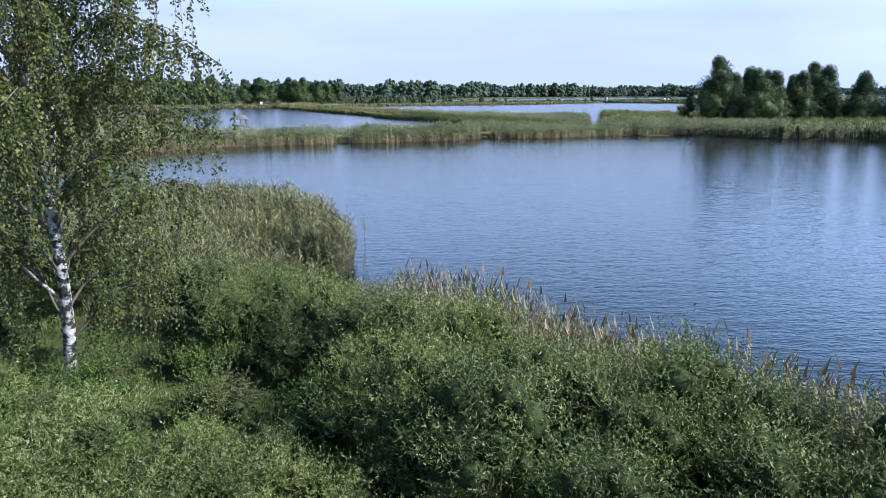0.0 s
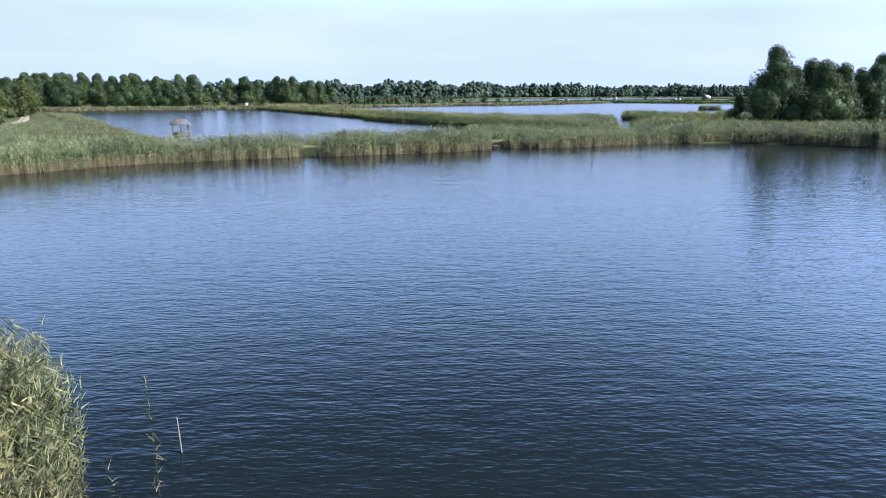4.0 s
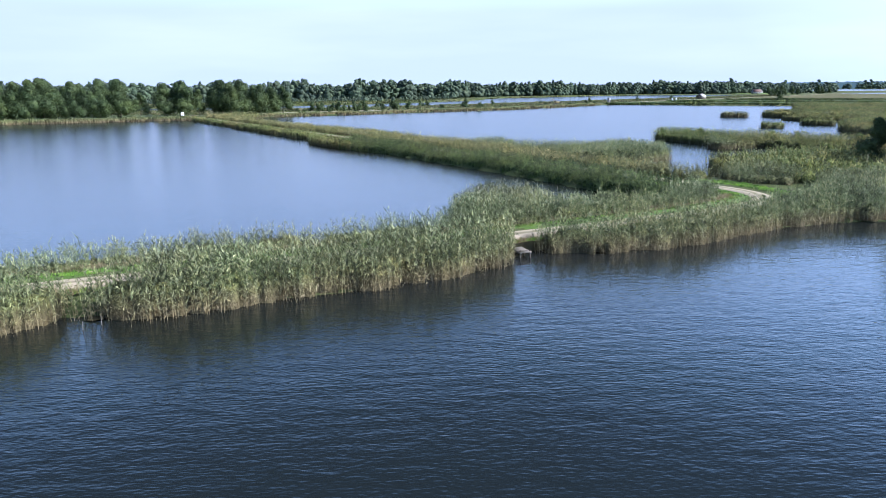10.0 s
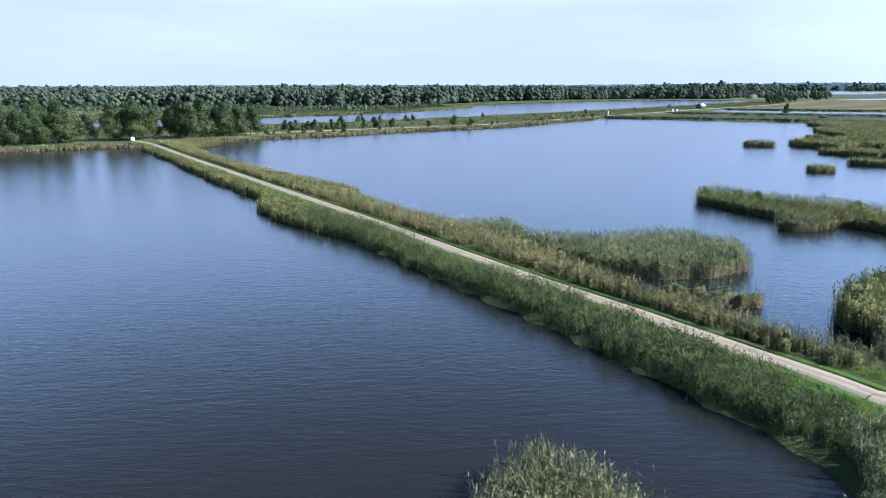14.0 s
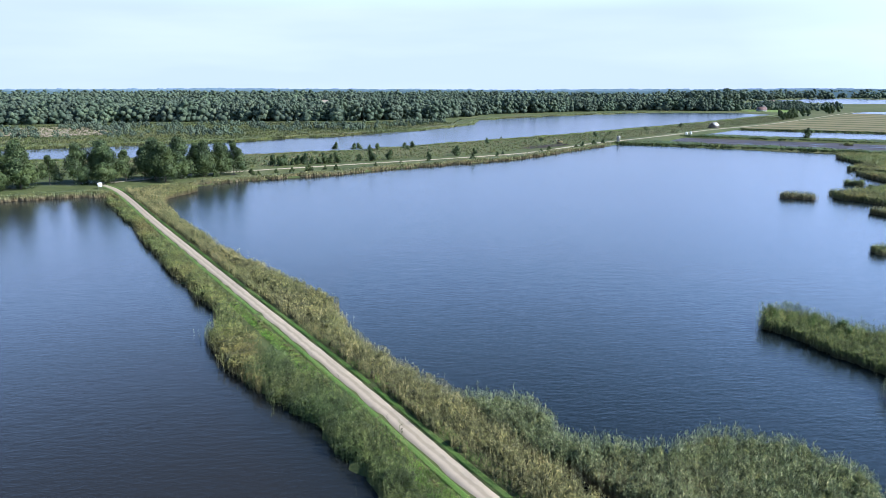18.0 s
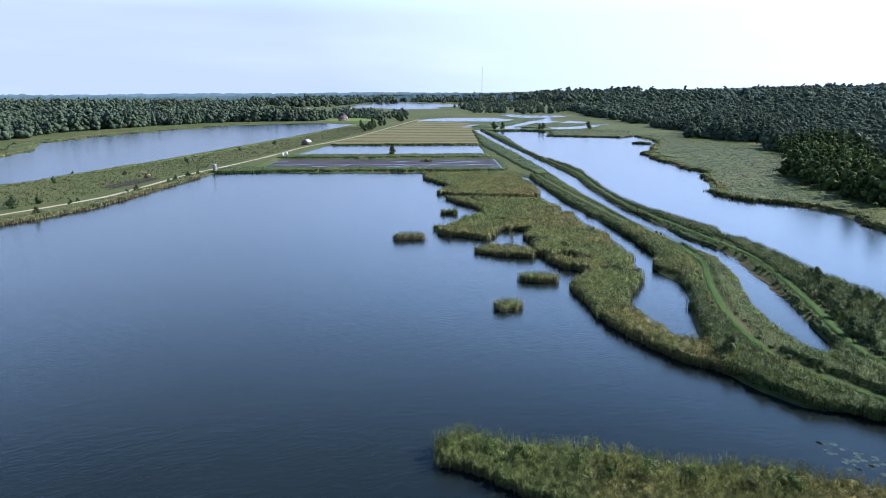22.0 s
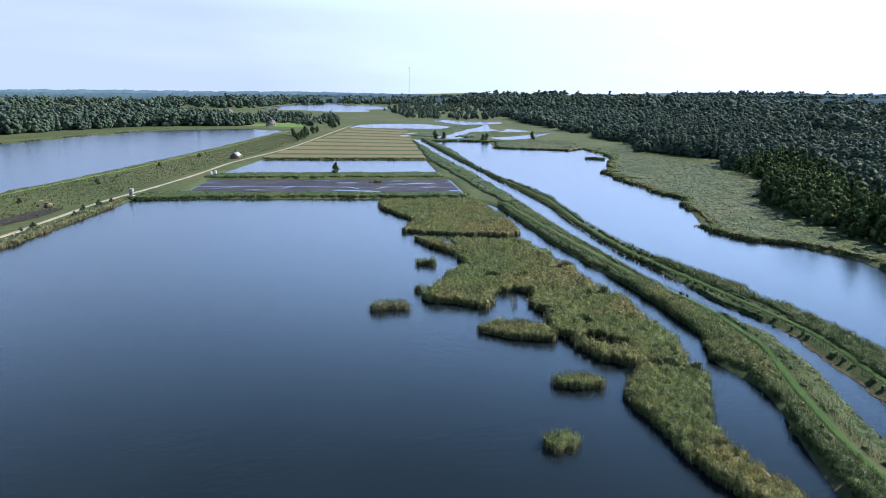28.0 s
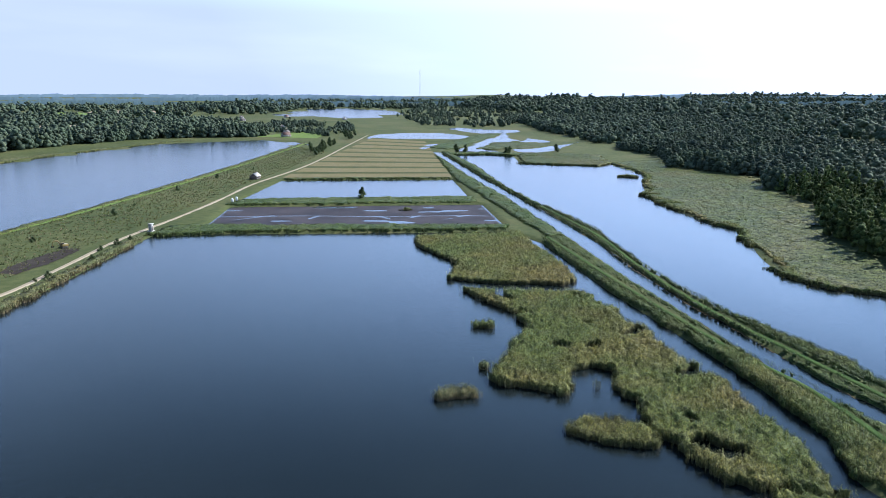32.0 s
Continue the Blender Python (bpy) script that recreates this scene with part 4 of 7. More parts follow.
reed_bed(pl("8.1,137.1 10,136.8 13.2,136.1 17,136.9 21.6,138.8 25.6,141.6 30.2,144.4 37.2,146.8 46.8,150 46.8,157.2 39.6,157.2 37,154.6 33,150.6 26.4,146.9 18.6,142.6 15,141.2 11.4,140 9,139.4"), 18.72, 0, 25, L_REED, None, (0.7, 0.95), amp=0.4)
reed_bed(pl("46.8,150.6 57.6,148.8 62.4,142.8 66,138 79.2,133.8 100.8,108 114,48 118.8,72 110.4,114 86.4,141.6 72,152.4 54,156.6 46.8,157.2"), 5, 1, 26, L_REED, M_REED, amp=0.5)
reed_bed(pl("39,146.9 44.4,148.1 49.2,147.8 55.2,145.2 62.4,139.9 67.2,139.2 74.4,148.8 72,157.2 60,164.4 52.8,168 45.6,165.6 41,158.4 38.4,152.4"), 16, 0, 154, "broad pale stand of reeds at the corner of the pond", M_REED, (0.7, 0.95), 0.2, amp=0.4)
reed_bed(pl("-33.6,129.6 -30,130.2 -18.7,134.6 -14,136.1 -8.9,137.4 -4.6,138.5 -2.9,139 -3.4,137.4 -8.3,135.5 -12.7,133.6 -16.4,131.9 -24,128.6 -31.2,126 -33.8,127.4"), 22, 0, 27, L_REED, M_REED, (0.58, 0.84), amp=0.4)
reed_bed(pl("-1.4,139.6 1.5,142.6 2.6,146.4 3,151.4 4.9,157 7.8,160.2 10.5,157.8 12.3,155.2 13.5,150.9 15.2,150 18.4,150.8 21.3,152.5 24,154.6 25.4,156.8 26.2,161.2 29.6,161.8 31,159.6 30.6,156.8 28.4,154.4 25.3,152.2 20.4,149.5 17.2,147.6 11.8,144.9 9.2,143.5 5.3,141.5 2.4,140.8"), 18.72, 0, 28, "broad clump of tall olive reeds reaching into the pond", None, (0.68, 0.92), amp=0.4)
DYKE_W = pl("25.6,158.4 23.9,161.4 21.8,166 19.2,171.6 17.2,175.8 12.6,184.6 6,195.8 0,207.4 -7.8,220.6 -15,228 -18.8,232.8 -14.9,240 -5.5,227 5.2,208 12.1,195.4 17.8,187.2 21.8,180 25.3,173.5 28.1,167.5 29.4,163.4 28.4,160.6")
# darker growth colour put on the dyke's shaded west side
reed_bed(DYKE_W, 19, 0, 29, "thick green reeds toned dark for the shaded water side of a dyke", M_BANK, (0.62, 0.82), amp=0.5, bank=1.7)
reed_bed(pl("-15,228 -22.2,235.8 -24.6,243.6 -28.2,258 -41.5,279.6 -63,319.2 -86.4,360 -95.4,379.2 -94.8,379.8 -65.3,330 -42.6,291.1 -25.9,261.1 -16.1,239.3"), 8, 1, 30, "thin reeds along the water side of a dyke", M_REED_DARK, (0.48, 0.72), amp=0.6)
reed_bed(pl("33.6,169.6 30.5,174.8 27,180.8 22.8,188 17.6,196.4 10.5,208.8 0.3,227.3 -9.3,244.3 -6.6,247.4 -3.6,241.8 0.8,234.6 6,226.6 13.4,213.6 18.6,202.8 20.6,197 23.2,192 27.2,185.4 30.6,179.6 33,175.4 36.4,171.8"), 17, 0, 31, "golden reeds on the sunny side of a dyke", M_REED_GOLD, (0.72, 0.95), amp=0.3, thick=1.3)
reed_bed(pl("18,207 23.4,200.4 28.8,197.4 34.8,197.6 41.4,199.8 42,206.4 40.4,210.8 36,213.6 31.6,214.8 27,211.6 18,214.2 15.6,221.5 6,225.2 10.8,217.2"), 12.96, 0, 32, "large rounded reed bed beside the dyke", M_REED, (0.78, 1.0), amp=0.5, thick=1.2)
reed_bed(pl("-9.3,244.3 -21,264.5 -38.5,294.5 -61.1,334.1 -90,385.7 -79.2,393.6 -69.6,390 -74.4,372 -66,350.4 -56.4,331.8 -42.6,308.4 -36,297 -30,288 -24,280.8 -16.2,269.4 -9.6,259.2 -6.2,250.8"), 9, 1, 33, "golden and green reeds along a dyke", M_REED_GOLD, (0.72, 0.95), amp=0.5, thick=1.1)
reed_bed(pl("25,193.4 27.6,190.4 31.6,187.4 35.4,187.2 35.9,189.4 31.4,191.6 28,192.9"), 3.0, 0, 34, "sparse reeds standing in open water", M_REED, (0.6, 0.9))
reed_bed(pl("39,181.8 43.2,187.2 48.7,192.6 58.8,200.4 70.8,196.2 90,189.6 103.2,198 115.2,192 115.2,168 90,162 72,159.6 54,159.6 43.2,166.8 40.2,175.2"), 4.5, 1, 35, L_REED, M_REED_DARK, (0.8, 1.05))
reed_bed(pl("52.8,247.8 55.2,252.6 60,252.4 62.4,248.4 67.2,243 72,237.6 78,229.2 86.4,222 100.8,204 93.6,199.2 79.2,213.6 72,216 66.6,225 62.4,222.5 58.8,228 60,230.9 57.6,236.4 55.2,244.2"), 9.36, 0, 36, "long island of dense green reeds", M_REED_DARK, (0.72, 0.98), amp=0.5)
reed_bed(pl("55.2,224.8 57,222.7 61.8,221.5 62.4,223.7 58.2,226.8"), 11.52, 0, 37, "pale clump of reeds beside an island", M_REED, (0.6, 0.85), amp=0.2)
reed_bed(pl("99.8,291.2 103,289.7 106.2,290.8 107,294.4 103.6,296.8 100.6,295"), 10, 1, 38, "small round reed island", M_REED_DARK, (0.45, 0.75), amp=0.4)
reed_bed(pl("119.2,367.2 123.6,365 128.9,362.8 130.2,367.2 124.8,370.8 120,369.6"), 9, 1, 39, "small low reed island", M_REED, (0.6, 0.9), amp=0.4)
reed_bed(pl("120,306.6 123.6,303 127.2,301 129.6,304.8 126,309.6 121.2,310.2"), 9, 1, 40, "small round reed island", M_REED_DARK, (0.6, 0.9), amp=0.4)
reed_bed(pl("158.4,397.8 163.8,393.6 165.6,397.2 160.8,400.8"), 7, 1, 41, "small round reed island", M_REED_DARK, (0.6, 0.9), amp=0.3)
reed_bed(pl("151.8,349 153,348 153.6,350.2 152.2,350.4"), 8, 1, 42, "single tuft of reeds in open water", M_REED_DARK, amp=0.1)
reed_bed(pl("129.4,340.1 132.6,331 138.2,324 144.6,327 142.8,336 137.6,340.8 131.4,342"), 9, 1, 43, "oval reed island with a green edge", M_REED_DARK, (0.6, 0.9), amp=0.5)
reed_bed(pl("223.4,508.4 240.7,500 269.2,483.1 235.8,427.7 223.2,411 214.7,410.2 197.4,426.7 187.3,442.6 205,457.8 212.8,490.8"), 3.6, 1, 44, "olive and brown reed bed with a straight edge", M_REED_DARK, (0.65, 0.9), amp=0.9)
BED = pl("180.7,430.6 180,414.4 175.9,399 169.2,388.8 158.4,382.8 147.6,375 134.4,365.6 143,350.9 151.9,351.6 157.2,357 160.8,356.4 164,352.3 154.2,343.6 149.8,336.2 144,328.8 135.6,308.4 140.2,304 147.2,292.2 157.2,302.4 167.6,319.2 175.1,330.2 183.6,345.4 195.4,363.2 203.3,380.4 211.7,397.9 200.4,411")
reed_bed(BED, 4.2, 1, 45, "wide olive reed bed with ragged bays", M_REED_DARK, (0.75, 1.0), amp=1.5, pools=0.86)
reed_bed(pl("140.2,304 126.2,298.2 117.2,284 112.9,272.9 109.3,263.3 106.9,253.6 108.7,245.4 109.2,237.4 108,228 111.6,223.8 118.8,234 121.2,246 118.3,254.9 115.7,258.6 118.2,264 120.7,269.6 126.8,280.1 136.6,285.5 147.2,292.2"), 7, 1, 46, "curving belt of dark green reeds", M_REED_DARK, (0.7, 0.95), amp=0.6)
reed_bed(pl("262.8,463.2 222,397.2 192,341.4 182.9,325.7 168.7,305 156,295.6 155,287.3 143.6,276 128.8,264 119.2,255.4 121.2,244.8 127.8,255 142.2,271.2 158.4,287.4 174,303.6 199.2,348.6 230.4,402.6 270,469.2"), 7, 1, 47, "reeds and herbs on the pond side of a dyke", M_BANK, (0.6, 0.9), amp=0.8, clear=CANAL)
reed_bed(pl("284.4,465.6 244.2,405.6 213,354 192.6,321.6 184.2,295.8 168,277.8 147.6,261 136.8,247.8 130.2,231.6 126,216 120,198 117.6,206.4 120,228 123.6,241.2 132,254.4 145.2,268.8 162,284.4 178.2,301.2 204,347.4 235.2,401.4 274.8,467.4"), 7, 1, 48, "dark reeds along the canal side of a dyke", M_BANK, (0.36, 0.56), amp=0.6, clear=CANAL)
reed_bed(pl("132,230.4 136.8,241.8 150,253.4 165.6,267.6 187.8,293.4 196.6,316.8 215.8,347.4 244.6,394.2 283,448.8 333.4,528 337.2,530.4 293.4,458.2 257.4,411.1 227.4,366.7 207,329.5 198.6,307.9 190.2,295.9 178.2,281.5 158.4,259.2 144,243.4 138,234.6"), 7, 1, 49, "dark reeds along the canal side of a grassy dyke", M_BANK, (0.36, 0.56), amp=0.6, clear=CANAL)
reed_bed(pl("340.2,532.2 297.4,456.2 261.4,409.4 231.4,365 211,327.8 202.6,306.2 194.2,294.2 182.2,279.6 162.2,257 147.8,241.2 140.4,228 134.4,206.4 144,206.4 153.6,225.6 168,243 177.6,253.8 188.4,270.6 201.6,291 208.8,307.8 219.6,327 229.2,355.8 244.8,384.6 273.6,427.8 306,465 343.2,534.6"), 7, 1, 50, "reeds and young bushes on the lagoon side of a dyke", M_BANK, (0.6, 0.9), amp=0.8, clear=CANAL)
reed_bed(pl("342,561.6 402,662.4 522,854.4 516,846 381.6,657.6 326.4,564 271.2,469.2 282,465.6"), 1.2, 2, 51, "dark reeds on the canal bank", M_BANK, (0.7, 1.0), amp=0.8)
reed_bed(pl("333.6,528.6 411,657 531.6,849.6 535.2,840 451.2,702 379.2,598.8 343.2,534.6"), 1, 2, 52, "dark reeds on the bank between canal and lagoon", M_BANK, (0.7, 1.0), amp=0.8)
reed_bed(pl("126,584.4 159.6,570 224.4,523.2 270,493.2 279.6,499.2 278.4,501.6 211.2,553.2 158.4,594 144,600"), 1.3, 2, 53, "low reedy bank before the drained basin", M_BANK, (0.7, 1.0), amp=0.7)
reed_bed(pl("198,559 203,554 210,553 209,558 202,562"), 1.5, 2, 71, "low tuft of sedge on the drained mud", M_REED_DARK, (0.6, 0.9), amp=0.6)
reed_bed(pl("264,572 267,568 272,569 270,573"), 1.5, 2, 72, "low tuft of sedge on the drained mud", M_REED_DARK, (0.6, 0.9), amp=0.5)
reed_bed(pl("190.8,643.2 244.8,608.4 318,562.2 331.2,583.2 270,623.4 208.8,658.8"), 0.9, 2, 54, "low dark reedy bank beside the drained basin", M_BANK, (0.7, 0.95), amp=0.7)
reed_bed(pl("274.8,732 383.4,663 388.8,667.2 278.4,739.2"), 0.8, 2, 55, "low reedy bank beyond a small pond", M_BANK, (0.6, 0.9), amp=0.7)
reed_bed(pl("144.7,374.2 144.2,371.8 145.8,370.1 148.3,370.9 149,373.4 147.6,375"), 8, 1, 162, "small ragged reed islet off the reed bed", M_REED_DARK, (0.5, 0.8), amp=0.5)
reed_bed(pl("140.5,336.7 139.6,334.8 140.8,333.6 143,334.3 144.1,336.2 143.2,337.4"), 8, 1, 163, "small ragged reed islet off the reed bed", M_REED_DARK, (0.5, 0.8), amp=0.5)
reed_bed(pl("139.8,375.8 139.3,373.9 140.6,372.7 142.4,373.4 143.2,375.5 142,376.7"), 8, 1, 164, "small ragged reed islet off the reed bed", M_REED_DARK, (0.5, 0.8), amp=0.5)
reed_bed(pl("146.3,329.4 145.4,327.6 146.8,326.2 149.2,326.8 150.4,328.7 149.2,330"), 8, 1, 165, "small ragged reed islet off the reed bed", M_REED_DARK, (0.5, 0.8), amp=0.5)
RIGHT_BED = pl("182.4,198 195.6,228 206.4,249 216,256.2 230.4,256.2 242.4,265.2 258,280.8 284.4,309.6 291.6,334.8 285.6,349.2 294,370.8 314.4,387.6 362.4,420 370.8,442.8 397.2,480 434.4,523.2 480,554.4 534,590.4 588,663.6 672,654 600,600 590.4,525.6 528,480 475.2,433.2 441.6,414 379.2,386.4 325.2,333.6 300,278.4 276,246 246,228")
reed_bed(RIGHT_BED, 0.7, 2, 56, "wide flat marsh of yellow-green reeds before the wood", M_REED_FAR, (0.55, 0.85), step=6, amp=3.2, name="reed_marsh")
reed_bed(pl("516,714 536.4,684 558,655.2 590.4,663.6 648,720 624,780 576,774"), 0.7, 2, 57, "low reed spit in the lagoon", M_REED_FAR, (0.6, 0.9), step=6, amp=2.0)
reed_bed(pl("502.8,594 508.8,596.4 517.2,586.8 512.4,580.2"), 2, 2, 58, "small reed island in the lagoon", M_REED_DARK, amp=0.8)
reed_bed(pl("426.6,523.2 432,526.8 440.4,517.2 436.8,510.6"), 2, 2, 59, "small reed island in the lagoon", M_REED_DARK, amp=0.8)
reed_bed(pl("405.6,495 410.4,498 417.6,486 413.4,478.8"), 2, 2, 60, "small reed island in the lagoon", M_REED_DARK, amp=0.8)
SHORE = pl("-86.4,391.2 -62.4,414 -28.8,432.6 -5.4,454.2 21.6,471 51.6,490.2 91.2,537 120,571.8 127.2,584.4 123.6,585.6 115.2,576 87.6,542.4 48,495.6 18,476.4 -8.4,459.6 -31.2,438 -66,420")
reed_bed(SHORE, 1.6, 2, 61, "fringe of pale reeds under the bank road", M_REED, (0.6, 0.95), amp=0.7)
reed_bed(pl("-94.8,376.8 -104.4,377.4 -123.6,367.8 -136.8,362.4 -171.6,344.4 -198,331.2 -201.6,337.2 -171.6,351.6 -136.8,369 -123.6,374.4 -104.4,384 -96,382.8"), 1.6, 2, 62, "fringe of pale reeds on the far shore", M_REED, (0.6, 0.95), amp=0.7)
reed_bed(pl("-46.8,142.8 -69.6,180 -129.6,276 -180,314.4 -187.2,309.6 -139.2,271.2 -98.4,211.2 -79.2,175.2 -57.6,136.8 -45.6,129.6 -39.6,134.4"), 1.6, 1, 63, "soft green and straw reeds in a wide sloping stand", M_REED, (0.4, 0.62), amp=0.8)
reed_bed(pl("-57.6,105.6 -48,114 -36,122.4 -32.4,124 -43.2,119.4 -56.4,109.2 -74.4,93.6 -93.6,72 -86.4,62.4 -67.2,88.8"), 3, 1, 64, "rough grass and reeds beside the track", M_REED, (0.25, 0.42), 0.8)
reed_bed(pl("-44.4,126 -55.2,118.2 -66.6,111.6 -67.2,120 -76.8,141.6 -90,170.4 -96,182.4 -79.2,175.2 -57.6,136.8 -48,128.4"), 3, 1, 155, "rough straw-green reeds beside the gravel road", M_REED, (0.42, 0.68), 0.6)
reed_bed(pl("-72,110.4 -88.8,98.4 -114,108 -114,180 -102,180 -84,141.6 -73.2,121.2"), 2.5, 1, 156, "rough straw-green reeds beyond the gravel road", M_REED, (0.42, 0.68), 0.6)
reed_bed(pl("-264,465.6 -192,488.4 -132,494.4 -88.8,511.2 -33.6,537.6 -3.6,561.6 78,634.8 145.2,698.4 272.4,830.4 438,1012.8 475.2,1052.4 477.6,1046.4 440.4,1005.6 274.8,823.2 147.6,691.2 80.4,627.6 -1.2,554.4 -31.2,530.4 -86.4,504 -132,487.2 -192,480 -264,457.2"), 0.55, 2, 65, "low reeds along the river pond", M_REED_FAR, (0.5, 0.8), step=6, amp=0.7)
reed_bed(pl("-276,540 -216,558 -156,590.4 -109.2,612 -78,649.2 -55.8,656.4 -23.4,698.4 7.9,729.6 60,820.8 72,912 132,982.8 220.8,1062 339.6,1148.4 380.4,1159.2 378,1168.8 336,1159.2 213.6,1074 117.6,993.6 52.8,916.8 40.8,828 -4.8,736.8 -38.4,710.4 -69.6,667.2 -120,626.4 -180,600 -276,559.2"), 0.4, 2, 66, "low reeds on the river pond's far shore", M_REED_FAR, (0.5, 0.85), step=6, amp=1.5)
reed_bed(pl("528,835 573,818 586,787 596,763 578,750 567,774 554,799 516,816"), 0.5, 2, 67, "dark reedy bank across the lagoon's end", M_BANK, (0.7, 1.1), amp=1.0)
reed_bed(pl("590,858 640,884 684,914 712,906 735,880 700,840 664,826 618,826"), 0.3, 2, 68, "low reed flats between far channels", M_REED_FAR, (0.6, 0.9), step=8, amp=2)
reed_bed(pl("560,905 600,936 660,972 720,1010 790,1058 840,1056 790,1022 722,974 660,930 588,878 556,868"), 0.3, 2, 69, "low dark reed spit between far channels", M_BANK, (0.6, 0.9), step=8, amp=2)

# grass on the dyke crowns and on the bank
def sward(poly, density, temp, material, seed, label, name="grass", size=(0.7, 1.3), z=LAND_Z - 0.05):
    ob = spread(name, scatter(poly, density, seed), z, temp, material, seed, size)
    tagged(ob, label, "grass", kind="stuff")


sward(pl("-24,124.7 -15.5,127.9 -7.8,131 -2.4,133.4 3.2,136.1 8.4,138.6 13.7,141.5 22.8,146.3 27.6,148.6 32.4,151.2 36,154.7 37.4,159.4 36.5,163.8 34.6,166.8 31.4,173.5 26.8,180 22.8,187.2 17.2,195.6 10.1,208.1 -0.2,226.8 -9.8,243.6 -8.6,244.8 0.9,228 11.2,208.8 18.1,196.3 24,187.2 28,180 32.3,174 37.8,167.4 39.6,159 37,154.3 32.9,150.7 28.1,147.8 23.3,145.4 14.2,140.6 8.6,137.8 3.5,135.4 -2.4,132.7 -7.7,130.1 -15.2,127.1 -24,123.6"), 34, GRASS_T, M_GRASS, 81, "short bright grass beside the gravel", z=LAND_Z + 0.03)
sward(pl("-28.8,126 -16.1,131.3 -8.4,134.5 -3.1,136.8 2.4,139.4 7.2,142.1 12.5,145 21.6,150 26.4,152.2 30,154.3 32.6,157.2 33.4,159.6 32.4,162.5 29.3,167.5 26.8,171.4 23,177.4 19,184.6 13.7,193 6.6,205.7 -3.8,224.4 -13.4,241 -25.4,261.4 -26.6,260.4 -14.8,240 -5.6,223.2 4.7,204.5 12,191.5 17.1,183.4 20.8,176.4 25,169.9 28.1,165.8 31.9,159.8 28.8,155.9 18,150 9.2,144.8 2.4,141.4 -3.4,138.5 -8.3,136.6 -12.7,134.9 -16.4,133.1 -30,127.2"), 42, GRASS_T, M_GRASS, 82, "strip of bright mown grass beside the track", z=LAND_Z + 0.03)


def along(line, off, width, density, seed, label, size, material=M_BANK, lod=1):
    """A strip of rank growth beside a path, off metres to the side of its line."""
    d = np.gradient(line, axis=0)
    d /= np.linalg.norm(d, axis=1)[:, None]
    nrm = np.column_stack([-d[:, 1], d[:, 0]])
    edge = np.concatenate([line + nrm * (off - width / 2), (line + nrm * (off + width / 2))[::-1]])
    reed_bed(edge, density, lod, seed, label, material, size, LAND_Z - 0.2, 2.5, 0.25)


PATH_3 = pl("272,468.4 232.8,402 201.6,345.6 189,317 176,297.8 169.8,290.3 153.5,277.1 135.7,261 125.4,248.6 120.7,240.8 119,233 118.4,223.3 117.6,213.6 115.2,201.6")
PATH_4 = pl("338.6,531.4 295,457.3 259,410.4 229.1,366 208.7,326.4 190.4,290.2 173.4,270.6 159,256.2 145.4,243.7 136.3,234.6 133.6,229.8 130.8,220.8 127.2,208.8 123.6,199.2")
for line_ in (PATH_3, PATH_4):
    ribbon("path", line_, 1.9, M_PATH, LAND_Z + 0.16, "bright green mown grass path along a dyke", "path")
for k_, (line_, off_, w_) in enumerate(((PATH_3, 1.9, 1.7), (PATH_3, -2.0, 1.9), (PATH_4, 2.0, 2.0), (PATH_4, -2.0, 2.0))):
    along(line_, off_, w_, 8, 140 + k_, "dark bushy growth like a hedge beside a grass path", (0.33, 0.55))
reed_bed(pl("108,229.2 111.6,220.8 114,213.6 116.4,213.6 116.6,223.2 116.9,232.8 118.1,240.6 122.8,249.6 133.2,261.6 150,277.8 141.6,274.8 128.4,263.4 118.8,255 110.4,247.2 108,237.6"), 7, 1, 150, "dense dark growth between a path and the pond", M_BANK, (0.6, 0.9), 0.4, amp=0.6)
reed_bed(pl("126,247.2 130.1,237.1 131.5,237.1 136.2,238.2 132.4,230.4 129.6,220.8 126,208.8 121.8,201.6 119.4,204 120.2,223.2 121.2,232.8 123.6,241.2"), 7, 1, 151, "dense dark growth at the end of the canal", M_BANK, (0.55, 0.8), 0.6, amp=0.5)
reed_bed(pl("135.6,228.6 132.6,220.8 128.4,207.6 125.4,199.2 134.4,196.8 142.8,206.4 154.2,225.6 168.6,242.4 177.6,253.2 174,262.8 160.8,253.8 147.6,242.4 139.2,234.6"), 6, 1, 152, "dense growth of herbs and young willows beside the lagoon", M_BANK, (0.6, 0.95), 0.6, amp=0.6)
reed_bed(pl("200.4,343.2 187.7,317.8 174.7,298.8 168.6,291.6 152.4,278.4 143.4,275.8 155,287.3 156,295.6 168.7,305 182.9,325.7 192,341.4"), 6, 1, 153, "olive reeds between a path and the reed bed", M_REED_DARK, (0.6, 0.85), 0.3, amp=0.7)
for k_ in range(2):
    edge_ = np.concatenate([beside(FRONT_LINE[3:17], 3.0), beside(FRONT_LINE[3:17], 3.9)[::-1]]) if k_ == 0 else np.concatenate([beside(FRONT_LINE[3:17], -1.5), beside(FRONT_LINE[3:17], -2.3)[::-1]])
    sward(edge_, (26, 20)[k_], HERB_T, M_STRAW, 94 + k_, "broken pale dead reed stalks beside the track", "dead_reeds", ((0.45, 0.95), (0.45, 0.95))[k_], LAND_Z - 0.05)
along(FRONT_LINE[6:16], 3.7, 1.9, 14, 149, "pale reeds with dead litter at their foot beside the track", (0.55, 0.8), M_REED, 0)
reed_bed(pl("38.2,166.2 42.6,165 46.8,169.2 43.2,175.2 39.6,175.8 36.6,173.4"), 14, 0, 157, "olive reeds at the bend of the road", M_REED, (0.55, 0.8), 0.5, amp=0.4)
along(DYKE_LINE[1:-1], 2.6, 1.7, 12, 147, "low dark reeds close beside the gravel road", (0.26, 0.4), M_REED_DARK, 0)
